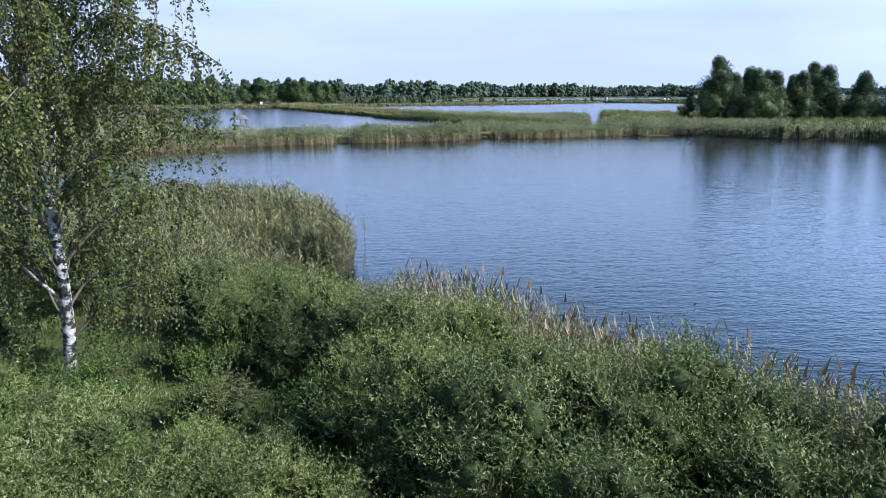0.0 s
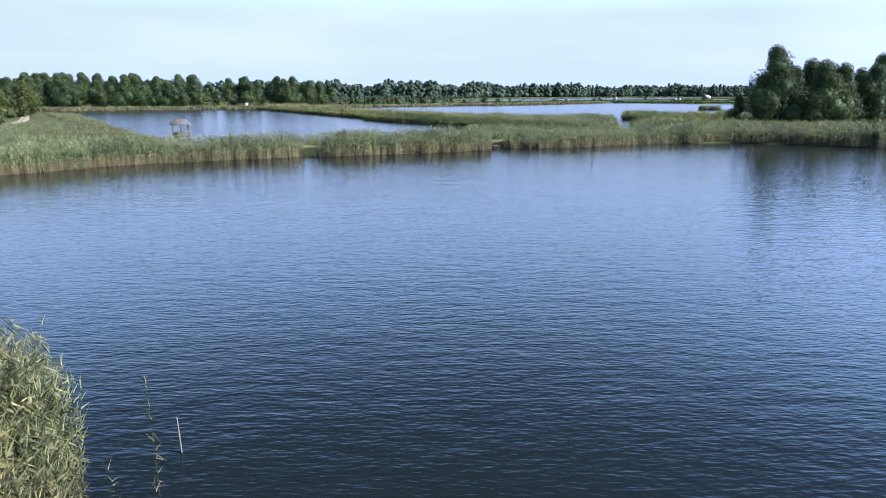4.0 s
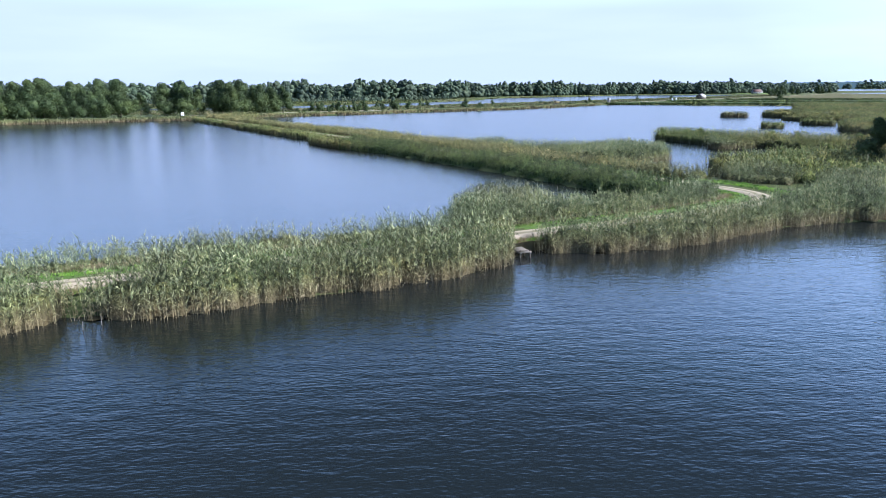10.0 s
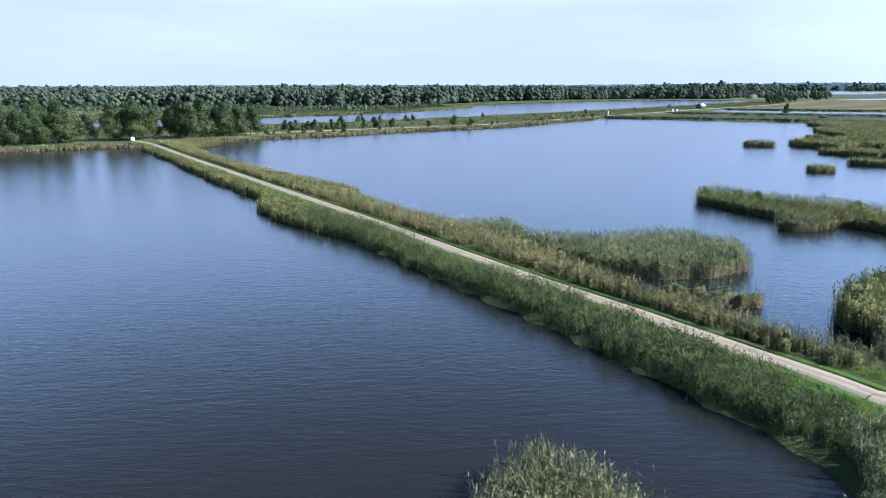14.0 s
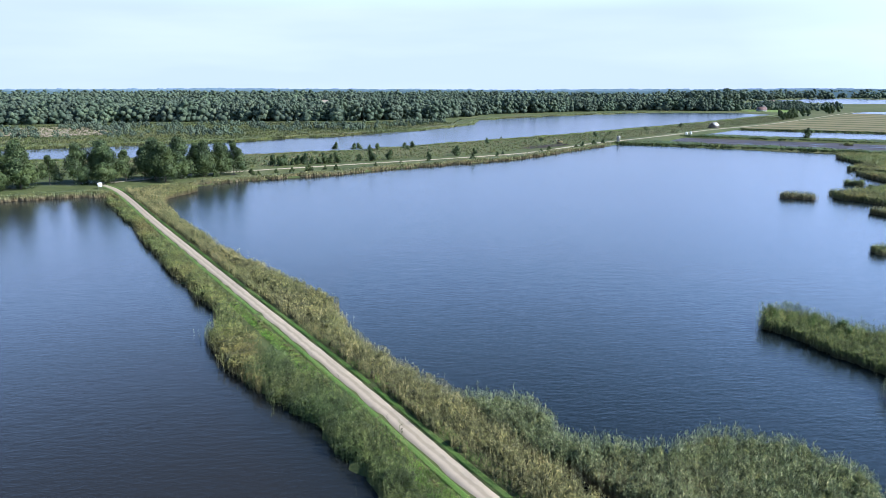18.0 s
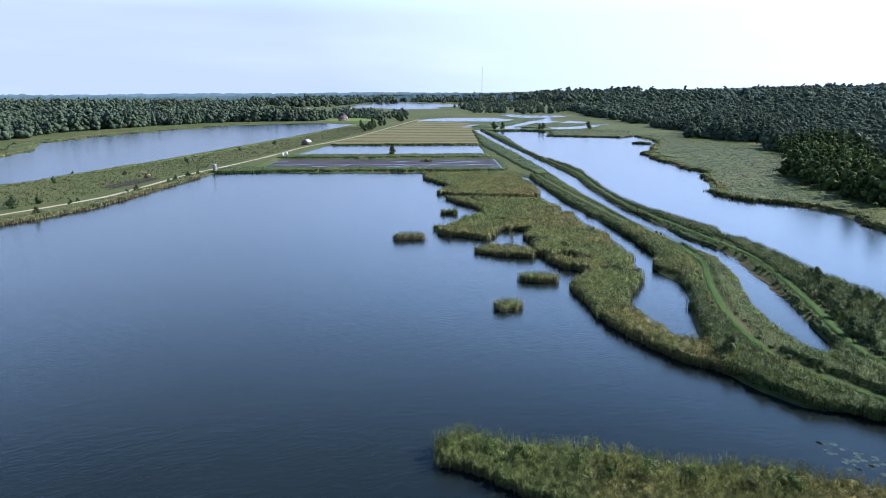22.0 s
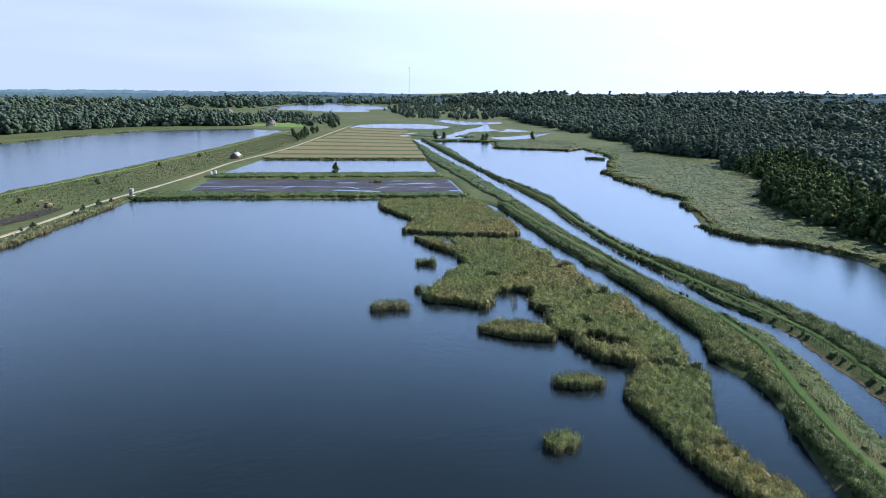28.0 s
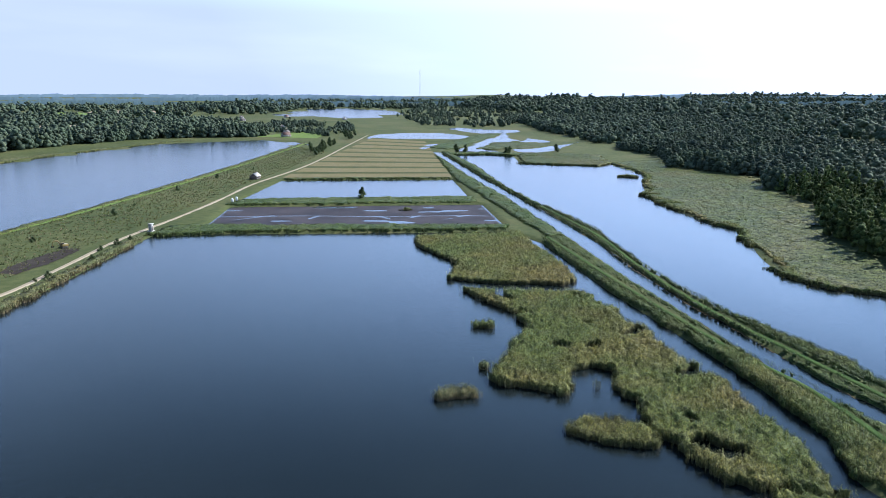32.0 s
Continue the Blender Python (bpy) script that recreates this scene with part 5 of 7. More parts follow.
along(DYKE_LINE[1:-1], -2.6, 1.7, 12, 148, "golden reeds close beside the gravel road", (0.6, 0.78), M_REED_GOLD, 0)
FRINGE = pl("195.6,228 206.4,249 216,256.2 230.4,256.2 242.4,265.2 258,280.8 284.4,309.6 291.6,334.8 285.6,349.2 294,370.8 314.4,387.6 362.4,420 370.8,442.8 397.2,480 434.4,523.2 480,554.4 534,590.4 588,663.6")
reed_bed(np.concatenate([FRINGE, (FRINGE + [3.5, -2.5])[::-1]]), 2.2, 1, 146, "dark ragged fringe of reeds along the lagoon", M_REED_DARK, (0.6, 0.95), step=6, amp=2.6)
BANK = pl("-96,420 -72,446.4 -12,480 48,519.6 72,546 129.6,606 159.6,636 204,680.4 246,728.4 348,828 432,924 434.4,1002 272.4,820.8 145.2,688.8 78,625.2 -3.6,552 -33.6,528 -88.8,501.6 -132,484.8 -192,477.6 -204,432")
sward(BANK, 0.22, SEDGE_T, M_REED_FAR, 85, "rank tussocky grass on the broad bank", size=(0.6, 1.3))
sward(BANK, 0.1, SEDGE_T, M_DRY, 88, "dry straw-coloured tussocks on the broad bank", size=(0.6, 1.2))
sward(pl("-360,432 -264,528 -156,570 -84,630 -12,690 48,840 0,864 -72,846 -228,846 -360,786"), 0.16, SEDGE_T, M_REED_FAR, 86, "wide sedge marsh before the wood", size=(1.0, 2.2))

# ---------------------------------------------------------------- trees


def crown_points(g, n, rx, rz, zc, lobes):
    """Places of leaf sprays on an uneven crown of several lobes."""
    c = np.array([[math.cos(a) * rx * r, math.sin(a) * rx * r, zc + z] for a, r, z in zip(g.uniform(0, 6.28, lobes), g.uniform(0.15, 0.66, lobes) * (1.12 - 0.95 * np.linspace(0, 1, lobes) ** 1.5), np.linspace(-0.8, 0.85, lobes) * rz)])
    size = g.uniform(0.55, 0.78, lobes) * rx * (1.1 - 0.68 * (c[:, 2] - zc + rz) / (2 * rz))
    k = g.integers(0, lobes, n)
    d = g.normal(0, 1, (n, 3))
    d /= np.linalg.norm(d, axis=1)[:, None]
    r = g.random(n) ** 0.25
    return c[k] + d * (size[k] * r)[:, None] * [1, 1, 0.95], d, c, size


def sprays(g, p, d, size, loose=0.42):
    """A bent leaf spray at each place, facing outwards loosely."""
    n = len(p)
    nrm = d + g.normal(0, loose, (n, 3))
    nrm /= np.linalg.norm(nrm, axis=1)[:, None]
    u = np.cross(nrm, g.normal(0, 1, (n, 3)))
    u /= np.linalg.norm(u, axis=1)[:, None] + 1e-9
    w = np.cross(nrm, u)
    s = (size * g.uniform(0.6, 1.4, n))[:, None]
    v = np.stack([p - u * s, p + w * s * 0.55 + nrm * s * 0.2, p + u * s, p - w * s * 0.55], 1).reshape(-1, 3)
    b = np.arange(n)[:, None] * 4
    return v, np.concatenate([b + [0, 1, 2], b + [0, 2, 3]])


def ball(c, r, g):
    """A rough core of 20 faces that closes the crown's depth."""
    t = (1 + 5 ** 0.5) / 2
    v = np.array([(-1, t, 0), (1, t, 0), (-1, -t, 0), (1, -t, 0), (0, -1, t), (0, 1, t), (0, -1, -t), (0, 1, -t), (t, 0, -1), (t, 0, 1), (-t, 0, -1), (-t, 0, 1)], float)
    v = v / np.linalg.norm(v[0]) * r * g.uniform(0.75, 1.1, (12, 1)) + c
    f = np.array([(0, 11, 5), (0, 5, 1), (0, 1, 7), (0, 7, 10), (0, 10, 11), (1, 5, 9), (5, 11, 4), (11, 10, 2), (10, 7, 6), (7, 1, 8), (3, 9, 4), (3, 4, 2), (3, 2, 6), (3, 6, 8), (3, 8, 9), (4, 9, 5), (2, 4, 11), (6, 2, 10), (8, 6, 7), (9, 8, 1)])
    return v, f


def crown_shape(g, h, rx, n, size, lobes=7, low=0.18, core=0.62):
    rz = h * (1 - low) / 2
    zc = h * low + rz
    p, d, c, s = crown_points(g, n, rx, rz * 0.86, zc, lobes)
    cores = [ball(ci, si * core, g) for ci, si in zip(c, s)]
    return join([sprays(g, p, d, size)] + cores), c


def make_tree(name, label, h, rx, n, size, seed, trunk=M_TRUNK, leaf=M_TREE, lobes=8, low=0.15, category="tree", group=""):
    g = np.random.default_rng(seed)
    ob = thing(name, label, category, group)
    shape, c = crown_shape(g, h, rx, n, size, lobes, low)
    zs = np.linspace(-0.3, h * 0.8, 7)
    bend = np.cumsum(g.normal(0, 0.12, (7, 2)), 0)
    bend -= bend[0]
    pts = np.column_stack([bend, zs])
    part("trunk", tube(pts, np.linspace(h * 0.017, h * 0.004, 7), 7), trunk, ob)
    for ci in c:
        z0 = max(h * 0.12, ci[2] * 0.6)
        s0 = np.array([np.interp(z0, zs, bend[:, 0]), np.interp(z0, zs, bend[:, 1]), z0])
        m = (s0 + ci) / 2 + [0, 0, 0.3]
        part("limb", tube([s0, m, ci], [h * 0.006, h * 0.004, h * 0.0015], 5), trunk, ob)
    part("crown", shape, leaf, ob).data.polygons.foreach_set("use_smooth", np.ones(len(shape[1]), bool))
    return ob


def stand(ob, places, seed, size=(0.85, 1.15), z=None):
    """Copies of a tree at the places; the tree itself takes the first one."""
    g = np.random.default_rng(seed)
    for i, (x, y) in enumerate(places):
        s = g.uniform(*size)
        m = pose(x, y, LAND_Z - 0.1 if z is None else z, 0, 0, g.uniform(0, 360)) @ Matrix.Scale(s, 4)
        if i == 0:
            first = m
        else:
            cp = copy_thing(ob, m)
            cp.matrix_world = m
    ob.matrix_world = first


G_RIGHT = "trees on the spit beside the pond"
stand(make_tree("broadleaf_tree", "tall dark broadleaf tree with a full dense crown", 18.5, 6.2, 15000, 0.19, 201, group=G_RIGHT, lobes=20, low=0.02), pl("67.6,178.2 100.8,196.8 116.4,182.4"), 1, (0.92, 1.02))
stand(make_tree("broadleaf_tree", "dark broadleaf tree with a rounded uneven crown", 15.0, 5.4, 12000, 0.19, 202, group=G_RIGHT, lobes=16, low=0.02), pl("72.6,181.2 79.2,186 85.2,189.6 92.4,189.6 109.2,187.2 76.2,175.2 82.8,180 90,181.2 97.2,182.4 104.4,178.8 112.8,175.2 122.4,177.6"), 2, (0.85, 1.05))
stand(make_tree("young_tree", "narrow young dark tree beside a grove", 8.0, 2.6, 3500, 0.18, 203, group=G_RIGHT, lobes=10, low=0.02), pl("61.4,180.6 75.6,176.4"), 3, (0.9, 1.05))
G_ROW = "trees in the row on the far shore"
stand(make_tree("shore_tree", "dense dark green tree on the far shore", 14.5, 5.6, 6500, 0.3, 204, group=G_ROW, lobes=14, low=0.06),
      pl("-128.4,391.2 -135.6,388.8 -114,402.6 -105.6,403.2 -91.2,411.6 -84,417.6 -76.8,422.4 -180,360 -192,361.2 -206.4,356.4 -222,350.4 -240,343.2 -198,350.4"), 4)
stand(make_tree("shore_tree", "tall rounded dark green tree on the far shore", 15.5, 5.2, 6500, 0.3, 205, group=G_ROW, lobes=13, low=0.1),
      pl("-132,397.2 -109.2,408 -80.4,424.8 -86.4,408 -72,427.2 -171.6,366 -187.2,367.2 -213.6,364.8 -230.4,357.6 -258,348 -160.8,372 -152.4,375.6"), 5)
stand(make_tree("shore_tree", "slim tree with an airy crown on the far shore", 12.5, 4.0, 4200, 0.27, 206, group=G_ROW, lobes=7, low=0.15),
      pl("-96,414 -100.8,409.2 -142.8,386.4 -146.4,381.6 -67.2,429.6 -177.6,370.8 -201.6,367.2 -247.2,352.8 -123.6,400.8"), 6)
g_ = np.random.default_rng(44)
line_ = np.array([pl("-270,326.4")[0] + (pl("-134.4,385.2")[0] - pl("-270,326.4")[0]) * t for t in np.linspace(0, 1, 42)]) + g_.normal(0, 1.6, (42, 2))
stand(make_tree("shore_tree", "tall dark tree in a dense shore row", 14.5, 6.0, 6000, 0.31, 212, group=G_ROW, lobes=13, low=0.04), list(line_) + list(line_[::3] + [-5, 11]), 12, (0.8, 1.2))
G_WEST = "trees beside the western track"
stand(make_tree("track_tree", "yellowish green tree beside the gravel road", 10.5, 4.3, 4200, 0.3, 207, leaf=M_BIRCH_LEAF, group=G_WEST, lobes=13, low=0.02),
      pl("-104,188 -129,246 -118.8,192 -129.6,235.2 -139.2,228 -110.4,177.6 -124.8,206.4 -151.2,246"), 7)

# bushes on the bank
bush_ = make_tree("bush", "round dark green bush on the grassy bank", 2.8, 1.5, 900, 0.17, 208, group="bushes on the bank", lobes=5, low=0.02, category="bush")
g_ = np.random.default_rng(33)
places_ = [*pl("-56.4,423.6 -45.6,435.6 -39.6,439.2 -28.8,442.8 -33.6,445.2 -13.2,454.8 -2.4,464.4 31.2,482.4 45.6,504 10.8,480 -20.4,532.8 0,540 72,528 96,549.6 -72,421.2 -60,427.2 -51.6,433.2"),
           *(pl("48,510 84,600") + g_.normal(0, 2, (2, 2))), *pl("192,720 240,768 132,648 288,806.4 111.6,571.2 118.8,577.2 103.2,564 76.8,530.4 150,672 62.4,624")]
stand(bush_, places_, 8, (0.55, 1.25))
stand(make_tree("lone_tree", "single round dark tree on the low bank between basins", 7.6, 2.9, 1100, 0.4, 209, lobes=7, low=0.08), pl("269.4,617.4"), 9, (1.0, 1.0))
stand(make_tree("dyke_bush", "young bushy willow on the dyke", 3.6, 1.5, 1700, 0.13, 210, leaf=M_BANK, group="young willows on the dyke", lobes=8, low=0.02, category="bush"),
      pl("174.8,262.9 165.5,249.2 142.9,236.5 152.2,247.1 154.3,240.2 165.8,255.2 162.5,242.5 144.2,240.1 158.4,247.2 147.6,232.8 152.4,234.6 157.2,238.2 140.4,228 137.4,219.6 143.4,220.8 169.8,248.4 115.2,247.2 113.5,217.2 178.8,266.4"), 10, (0.7, 1.25))
sward(pl("189.6,278.4 175.2,255.6 153.6,228 146.4,213.6 144,220.8 159.6,246 178.8,271.2 192,288"), 0.9, HERB_T, M_WILLOW, 87, "dense bushy growth on the dyke", "scrub", (1.5, 3.2))

stand(make_tree("island_bush", "bright green leafy bush among the reeds of an island", 2.7, 1.9, 900, 0.13, 216, leaf=M_HERB, group="bushes on the reed island", lobes=9, low=0.0, category="bush"),
      pl("55.8,249.8 57.8,247.7 60,246 61.8,242.2 64.1,239.8 67.2,237 68.4,232.8 72,230.4 75,226.2 79.2,221.4 82.8,218.4"), 16, (0.75, 1.15), 0.1)
G_HEDGE = "tall bushes along the pond bank"
stand(make_tree("bank_bush", "tall dark green bush on the reedy pond bank", 4.6, 2.2, 1400, 0.21, 213, group=G_HEDGE, lobes=8, low=0.02, category="bush"),
      pl("-58.3,461.6 -53.4,462.8 -50.2,463.8 -48,465.5 -44.9,465.8 -42,466.6 -39.6,468 -37.1,469.6 -34.1,471.1 -31.9,472.7 -22.2,479.6 -16.6,479.4 -7.9,485.6 10.4,497.2 25.1,505 34.3,511 -55.2,459.6"), 13, (0.6, 1.15))
stand(make_tree("bank_bush", "round green bush by the river pond", 3.4, 1.8, 1000, 0.2, 214, group="bushes by the river pond", lobes=6, low=0.02, category="bush"),
      pl("-39.8,545.9 -27.5,546.5 -29.5,544.2 -16.7,542.4 -1.7,553.1 2.4,554.4 48.5,584.8"), 14, (0.7, 1.2))
stand(make_tree("bank_tree", "broad dark tree at the corner of the bank", 11.0, 5.2, 2600, 0.42, 215, lobes=14, low=0.02), pl("-76,445.9 -81.6,439.2"), 15, (0.95, 1.05))

# woods, near edges in more detail than the depths
def finer(v, f):
    """The unit ball with each face cut into four."""
    edge, vs, fs = {}, list(v), []
    for a, b, c in f:
        m = []
        for p, q2 in ((a, b), (b, c), (c, a)):
            k = (min(p, q2), max(p, q2))
            if k not in edge:
                w = vs[p] + vs[q2]
                vs.append(w / np.linalg.norm(w))
                edge[k] = len(vs) - 1
            m.append(edge[k])
        fs += [(a, m[0], m[2]), (b, m[1], m[0]), (c, m[2], m[1]), tuple(m)]
    return np.array(vs), np.array(fs)


BALL_V, BALL_F = ball(np.zeros(3), 1.0, np.random.default_rng(1))
BALL_V = BALL_V / np.linalg.norm(BALL_V, axis=1)[:, None]
FINE_V, FINE_F = finer(BALL_V, BALL_F)


def lump(g, h, r, low):
    """An uneven rounded mass of 80 faces."""
    v, f = FINE_V, FINE_F
    ph = g.uniform(0, 6, 6)
    bumps = 1 + 0.2 * np.sin(v[:, 0] * 4 + ph[0]) * np.cos(v[:, 1] * 4 + ph[1]) + 0.16 * np.sin(v[:, 2] * 6 + ph[2] + v[:, 0] * 3) + g.normal(0, 0.06, len(v))
    taper = 1 - 0.38 * np.clip(v[:, 2], -0.2, 1) ** 2
    hz = h * (1 - low) / 2
    return np.column_stack([v[:, 0] * r * bumps * taper, v[:, 1] * r * bumps * taper, h * low + hz + v[:, 2] * hz * (0.92 + 0.08 * bumps)]), f, v


def wood_tree(seed, h, r, lobes, n, size, point=0.0, fine=False):
    """A far tree: boughs of foliage heaped into a round or a pointed crown, with leaf sprays standing off them."""
    g = np.random.default_rng(seed)
    bv, bf = (FINE_V, FINE_F) if fine else (BALL_V, BALL_F)
    out, P, D = [], [], []
    turn = g.uniform(0, 6.28)
    for i in range(lobes):
        u = i / max(1, lobes - 1)
        wide = (1 - u) if point else math.sqrt(max(0.04, 1 - (1.25 * u - 0.4) ** 2))
        a = turn + 2.4 * i
        off = r * (0.22 if point else 0.62) * wide * g.uniform(0.5, 1.0) * (u < 0.97)
        rad = r * ((0.3 + 0.75 * wide) if point else g.uniform(0.36, 0.66) * (1.08 - 0.34 * u))
        tall = rad * (g.uniform(0.9, 1.25) if not point else max(0.9, h * 0.8 / lobes / rad))
        c = np.array([math.cos(a) * off, math.sin(a) * off, h * 0.12 + (h * 0.88 - tall) * u + tall * 0.3])
        v = bv * np.array([rad, rad, tall]) * g.uniform(0.6, 1.15, (len(bv), 1)) + c
        out.append((v, bf))
        k = n // lobes
        pick, w = g.integers(0, len(bf), k), g.dirichlet((1, 1, 1), k)
        P.append((v[bf[pick]] * w[:, :, None]).sum(1))
        D.append((bv[bf[pick]] * w[:, :, None]).sum(1))
    p, d = np.concatenate(P), np.concatenate(D)
    return join([sprays(g, p + d * (g.uniform(0, 0.4, len(p)) * size)[:, None], d + [0, 0, 0.25], size, 0.5)] + out)


SHAPES = ((13, 4.6, 0), (14.5, 4.3, 0), (10.5, 5.0, 0), (15, 4.4, 0), (16, 3.2, 1), (9, 4.9, 0), (13.5, 5.2, 0), (11.5, 4.4, 0), (14.2, 3.8, 0))
WOOD_0 = [wood_tree(300 + i, h, r * 0.72, 8, 330, 0.36, pt) for i, (h, r, pt) in enumerate(SHAPES)]
WOOD_1 = [wood_tree(310 + i, h, r, 8, 104, 0.72, pt) for i, (h, r, pt) in enumerate(SHAPES)]
WOOD_2 = [wood_tree(320 + i, h, r, 6, 36, 1.15, pt) for i, (h, r, pt) in enumerate(((12.5, 5.8, 0), (13.5, 5.4, 0), (11.5, 6.4, 0), (14.5, 4.8, 0), (13, 6.2, 0), (10.5, 7.0, 0)))]


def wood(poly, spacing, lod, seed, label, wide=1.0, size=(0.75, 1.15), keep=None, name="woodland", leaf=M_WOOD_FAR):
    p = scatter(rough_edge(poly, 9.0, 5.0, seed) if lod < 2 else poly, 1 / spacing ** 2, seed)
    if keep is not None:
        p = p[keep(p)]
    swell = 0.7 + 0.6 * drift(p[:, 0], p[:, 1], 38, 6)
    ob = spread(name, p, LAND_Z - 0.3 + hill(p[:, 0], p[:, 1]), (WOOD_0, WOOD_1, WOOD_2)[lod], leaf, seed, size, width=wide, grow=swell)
    tagged(ob, label, "woodland", kind="stuff")
    return len(p)


STUBBLE = pl("-300,1548 -258,1920 -168,1740 -60,1428 -156,1440")
# far fields: middle, half length, half depth, turn
FAR_FIELDS = [(300, 1560, 60, 60, 10), (560, 1800, 80, 70, -12), (210, 1980, 90, 90, 5), (640, 2240, 110, 110, -20), (420, 2150, 80, 90, 0), (-380, 1430, 120, 60, 8), (-620, 1900, 160, 100, 0), (-120, 1720, 100, 80, -6)]


def open_land(p):
    """Which places lie outside the far fields."""
    free = ~inside(STUBBLE, p[:, 0], p[:, 1])
    for cx, cy, rx, ry, turn in FAR_FIELDS:
        c, n = math.cos(radians(turn)), math.sin(radians(turn))
        u, w = (p[:, 0] - cx) * c + (p[:, 1] - cy) * n, (p[:, 1] - cy) * c - (p[:, 0] - cx) * n
        free &= (np.abs(u) > rx) | (np.abs(w) > ry)
    return free


wood(pl("276,246 300,278.4 325.2,333.6 379.2,386.4 441.6,414 475.2,433.2 528,480 546,438 504,402 420,360 360,300 326.4,228 300,180 270,180"), 4.3, 0, 401, "edge of a dense young mixed wood", size=(0.6, 1.05), leaf=M_WOOD_EDGE)
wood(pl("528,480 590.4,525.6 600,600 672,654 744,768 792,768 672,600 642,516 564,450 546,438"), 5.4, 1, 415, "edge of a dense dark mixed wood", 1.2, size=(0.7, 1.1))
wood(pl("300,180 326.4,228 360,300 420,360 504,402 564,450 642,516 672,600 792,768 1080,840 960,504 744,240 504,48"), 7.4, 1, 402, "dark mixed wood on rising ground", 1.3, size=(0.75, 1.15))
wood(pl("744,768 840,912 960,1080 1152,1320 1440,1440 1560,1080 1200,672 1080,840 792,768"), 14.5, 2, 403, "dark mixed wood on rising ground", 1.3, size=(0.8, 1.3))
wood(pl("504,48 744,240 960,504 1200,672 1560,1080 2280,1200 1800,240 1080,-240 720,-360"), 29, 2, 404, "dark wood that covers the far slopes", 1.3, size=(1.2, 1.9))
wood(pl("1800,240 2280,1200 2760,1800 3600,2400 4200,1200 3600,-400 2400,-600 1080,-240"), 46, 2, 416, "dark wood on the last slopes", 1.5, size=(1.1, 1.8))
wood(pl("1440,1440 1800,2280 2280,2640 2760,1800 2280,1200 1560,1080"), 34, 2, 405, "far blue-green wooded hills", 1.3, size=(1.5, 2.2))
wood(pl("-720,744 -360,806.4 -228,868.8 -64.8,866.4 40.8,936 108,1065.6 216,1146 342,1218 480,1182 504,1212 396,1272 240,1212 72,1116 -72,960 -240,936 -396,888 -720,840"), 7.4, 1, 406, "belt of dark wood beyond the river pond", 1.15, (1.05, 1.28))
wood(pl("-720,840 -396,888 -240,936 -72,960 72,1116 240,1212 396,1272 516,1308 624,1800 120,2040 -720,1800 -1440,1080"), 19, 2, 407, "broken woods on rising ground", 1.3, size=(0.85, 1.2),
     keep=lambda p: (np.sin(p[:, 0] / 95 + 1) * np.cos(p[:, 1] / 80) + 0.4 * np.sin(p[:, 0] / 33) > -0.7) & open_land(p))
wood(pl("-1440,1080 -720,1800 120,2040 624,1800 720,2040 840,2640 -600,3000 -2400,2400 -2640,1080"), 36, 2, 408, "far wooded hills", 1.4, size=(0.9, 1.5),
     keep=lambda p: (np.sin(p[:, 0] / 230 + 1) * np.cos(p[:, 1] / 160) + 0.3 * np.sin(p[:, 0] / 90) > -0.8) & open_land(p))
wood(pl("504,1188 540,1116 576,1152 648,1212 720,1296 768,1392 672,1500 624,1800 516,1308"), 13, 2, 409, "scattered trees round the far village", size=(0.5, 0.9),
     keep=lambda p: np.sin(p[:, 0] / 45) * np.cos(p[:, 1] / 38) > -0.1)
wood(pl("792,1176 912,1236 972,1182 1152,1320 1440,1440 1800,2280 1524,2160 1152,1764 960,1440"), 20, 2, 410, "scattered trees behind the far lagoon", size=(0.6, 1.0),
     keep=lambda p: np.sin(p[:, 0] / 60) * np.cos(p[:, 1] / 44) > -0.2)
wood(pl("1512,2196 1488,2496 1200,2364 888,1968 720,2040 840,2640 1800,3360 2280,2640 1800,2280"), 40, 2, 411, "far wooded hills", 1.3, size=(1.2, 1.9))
wood(pl("-720,516 -312,396 -264,360 -276,324 -396,336 -840,360"), 10, 2, 412, "dark wood at the end of the western pond", size=(0.7, 1.1))
wood(pl("-360,768 -228,828 -64.8,828 43.2,960 36,840 -24,738 -72,696 -120,654 -240,624 -360,600"), 7.5, 2, 413, "rounded grey-green willow scrub in the marsh", size=(0.16, 0.4), name="willow_scrub",
     keep=lambda p: np.sin(p[:, 0] / 31 + 0.6) * np.cos(p[:, 1] / 22) + 0.5 * np.sin(p[:, 0] / 11 + p[:, 1] / 17) > -0.1)

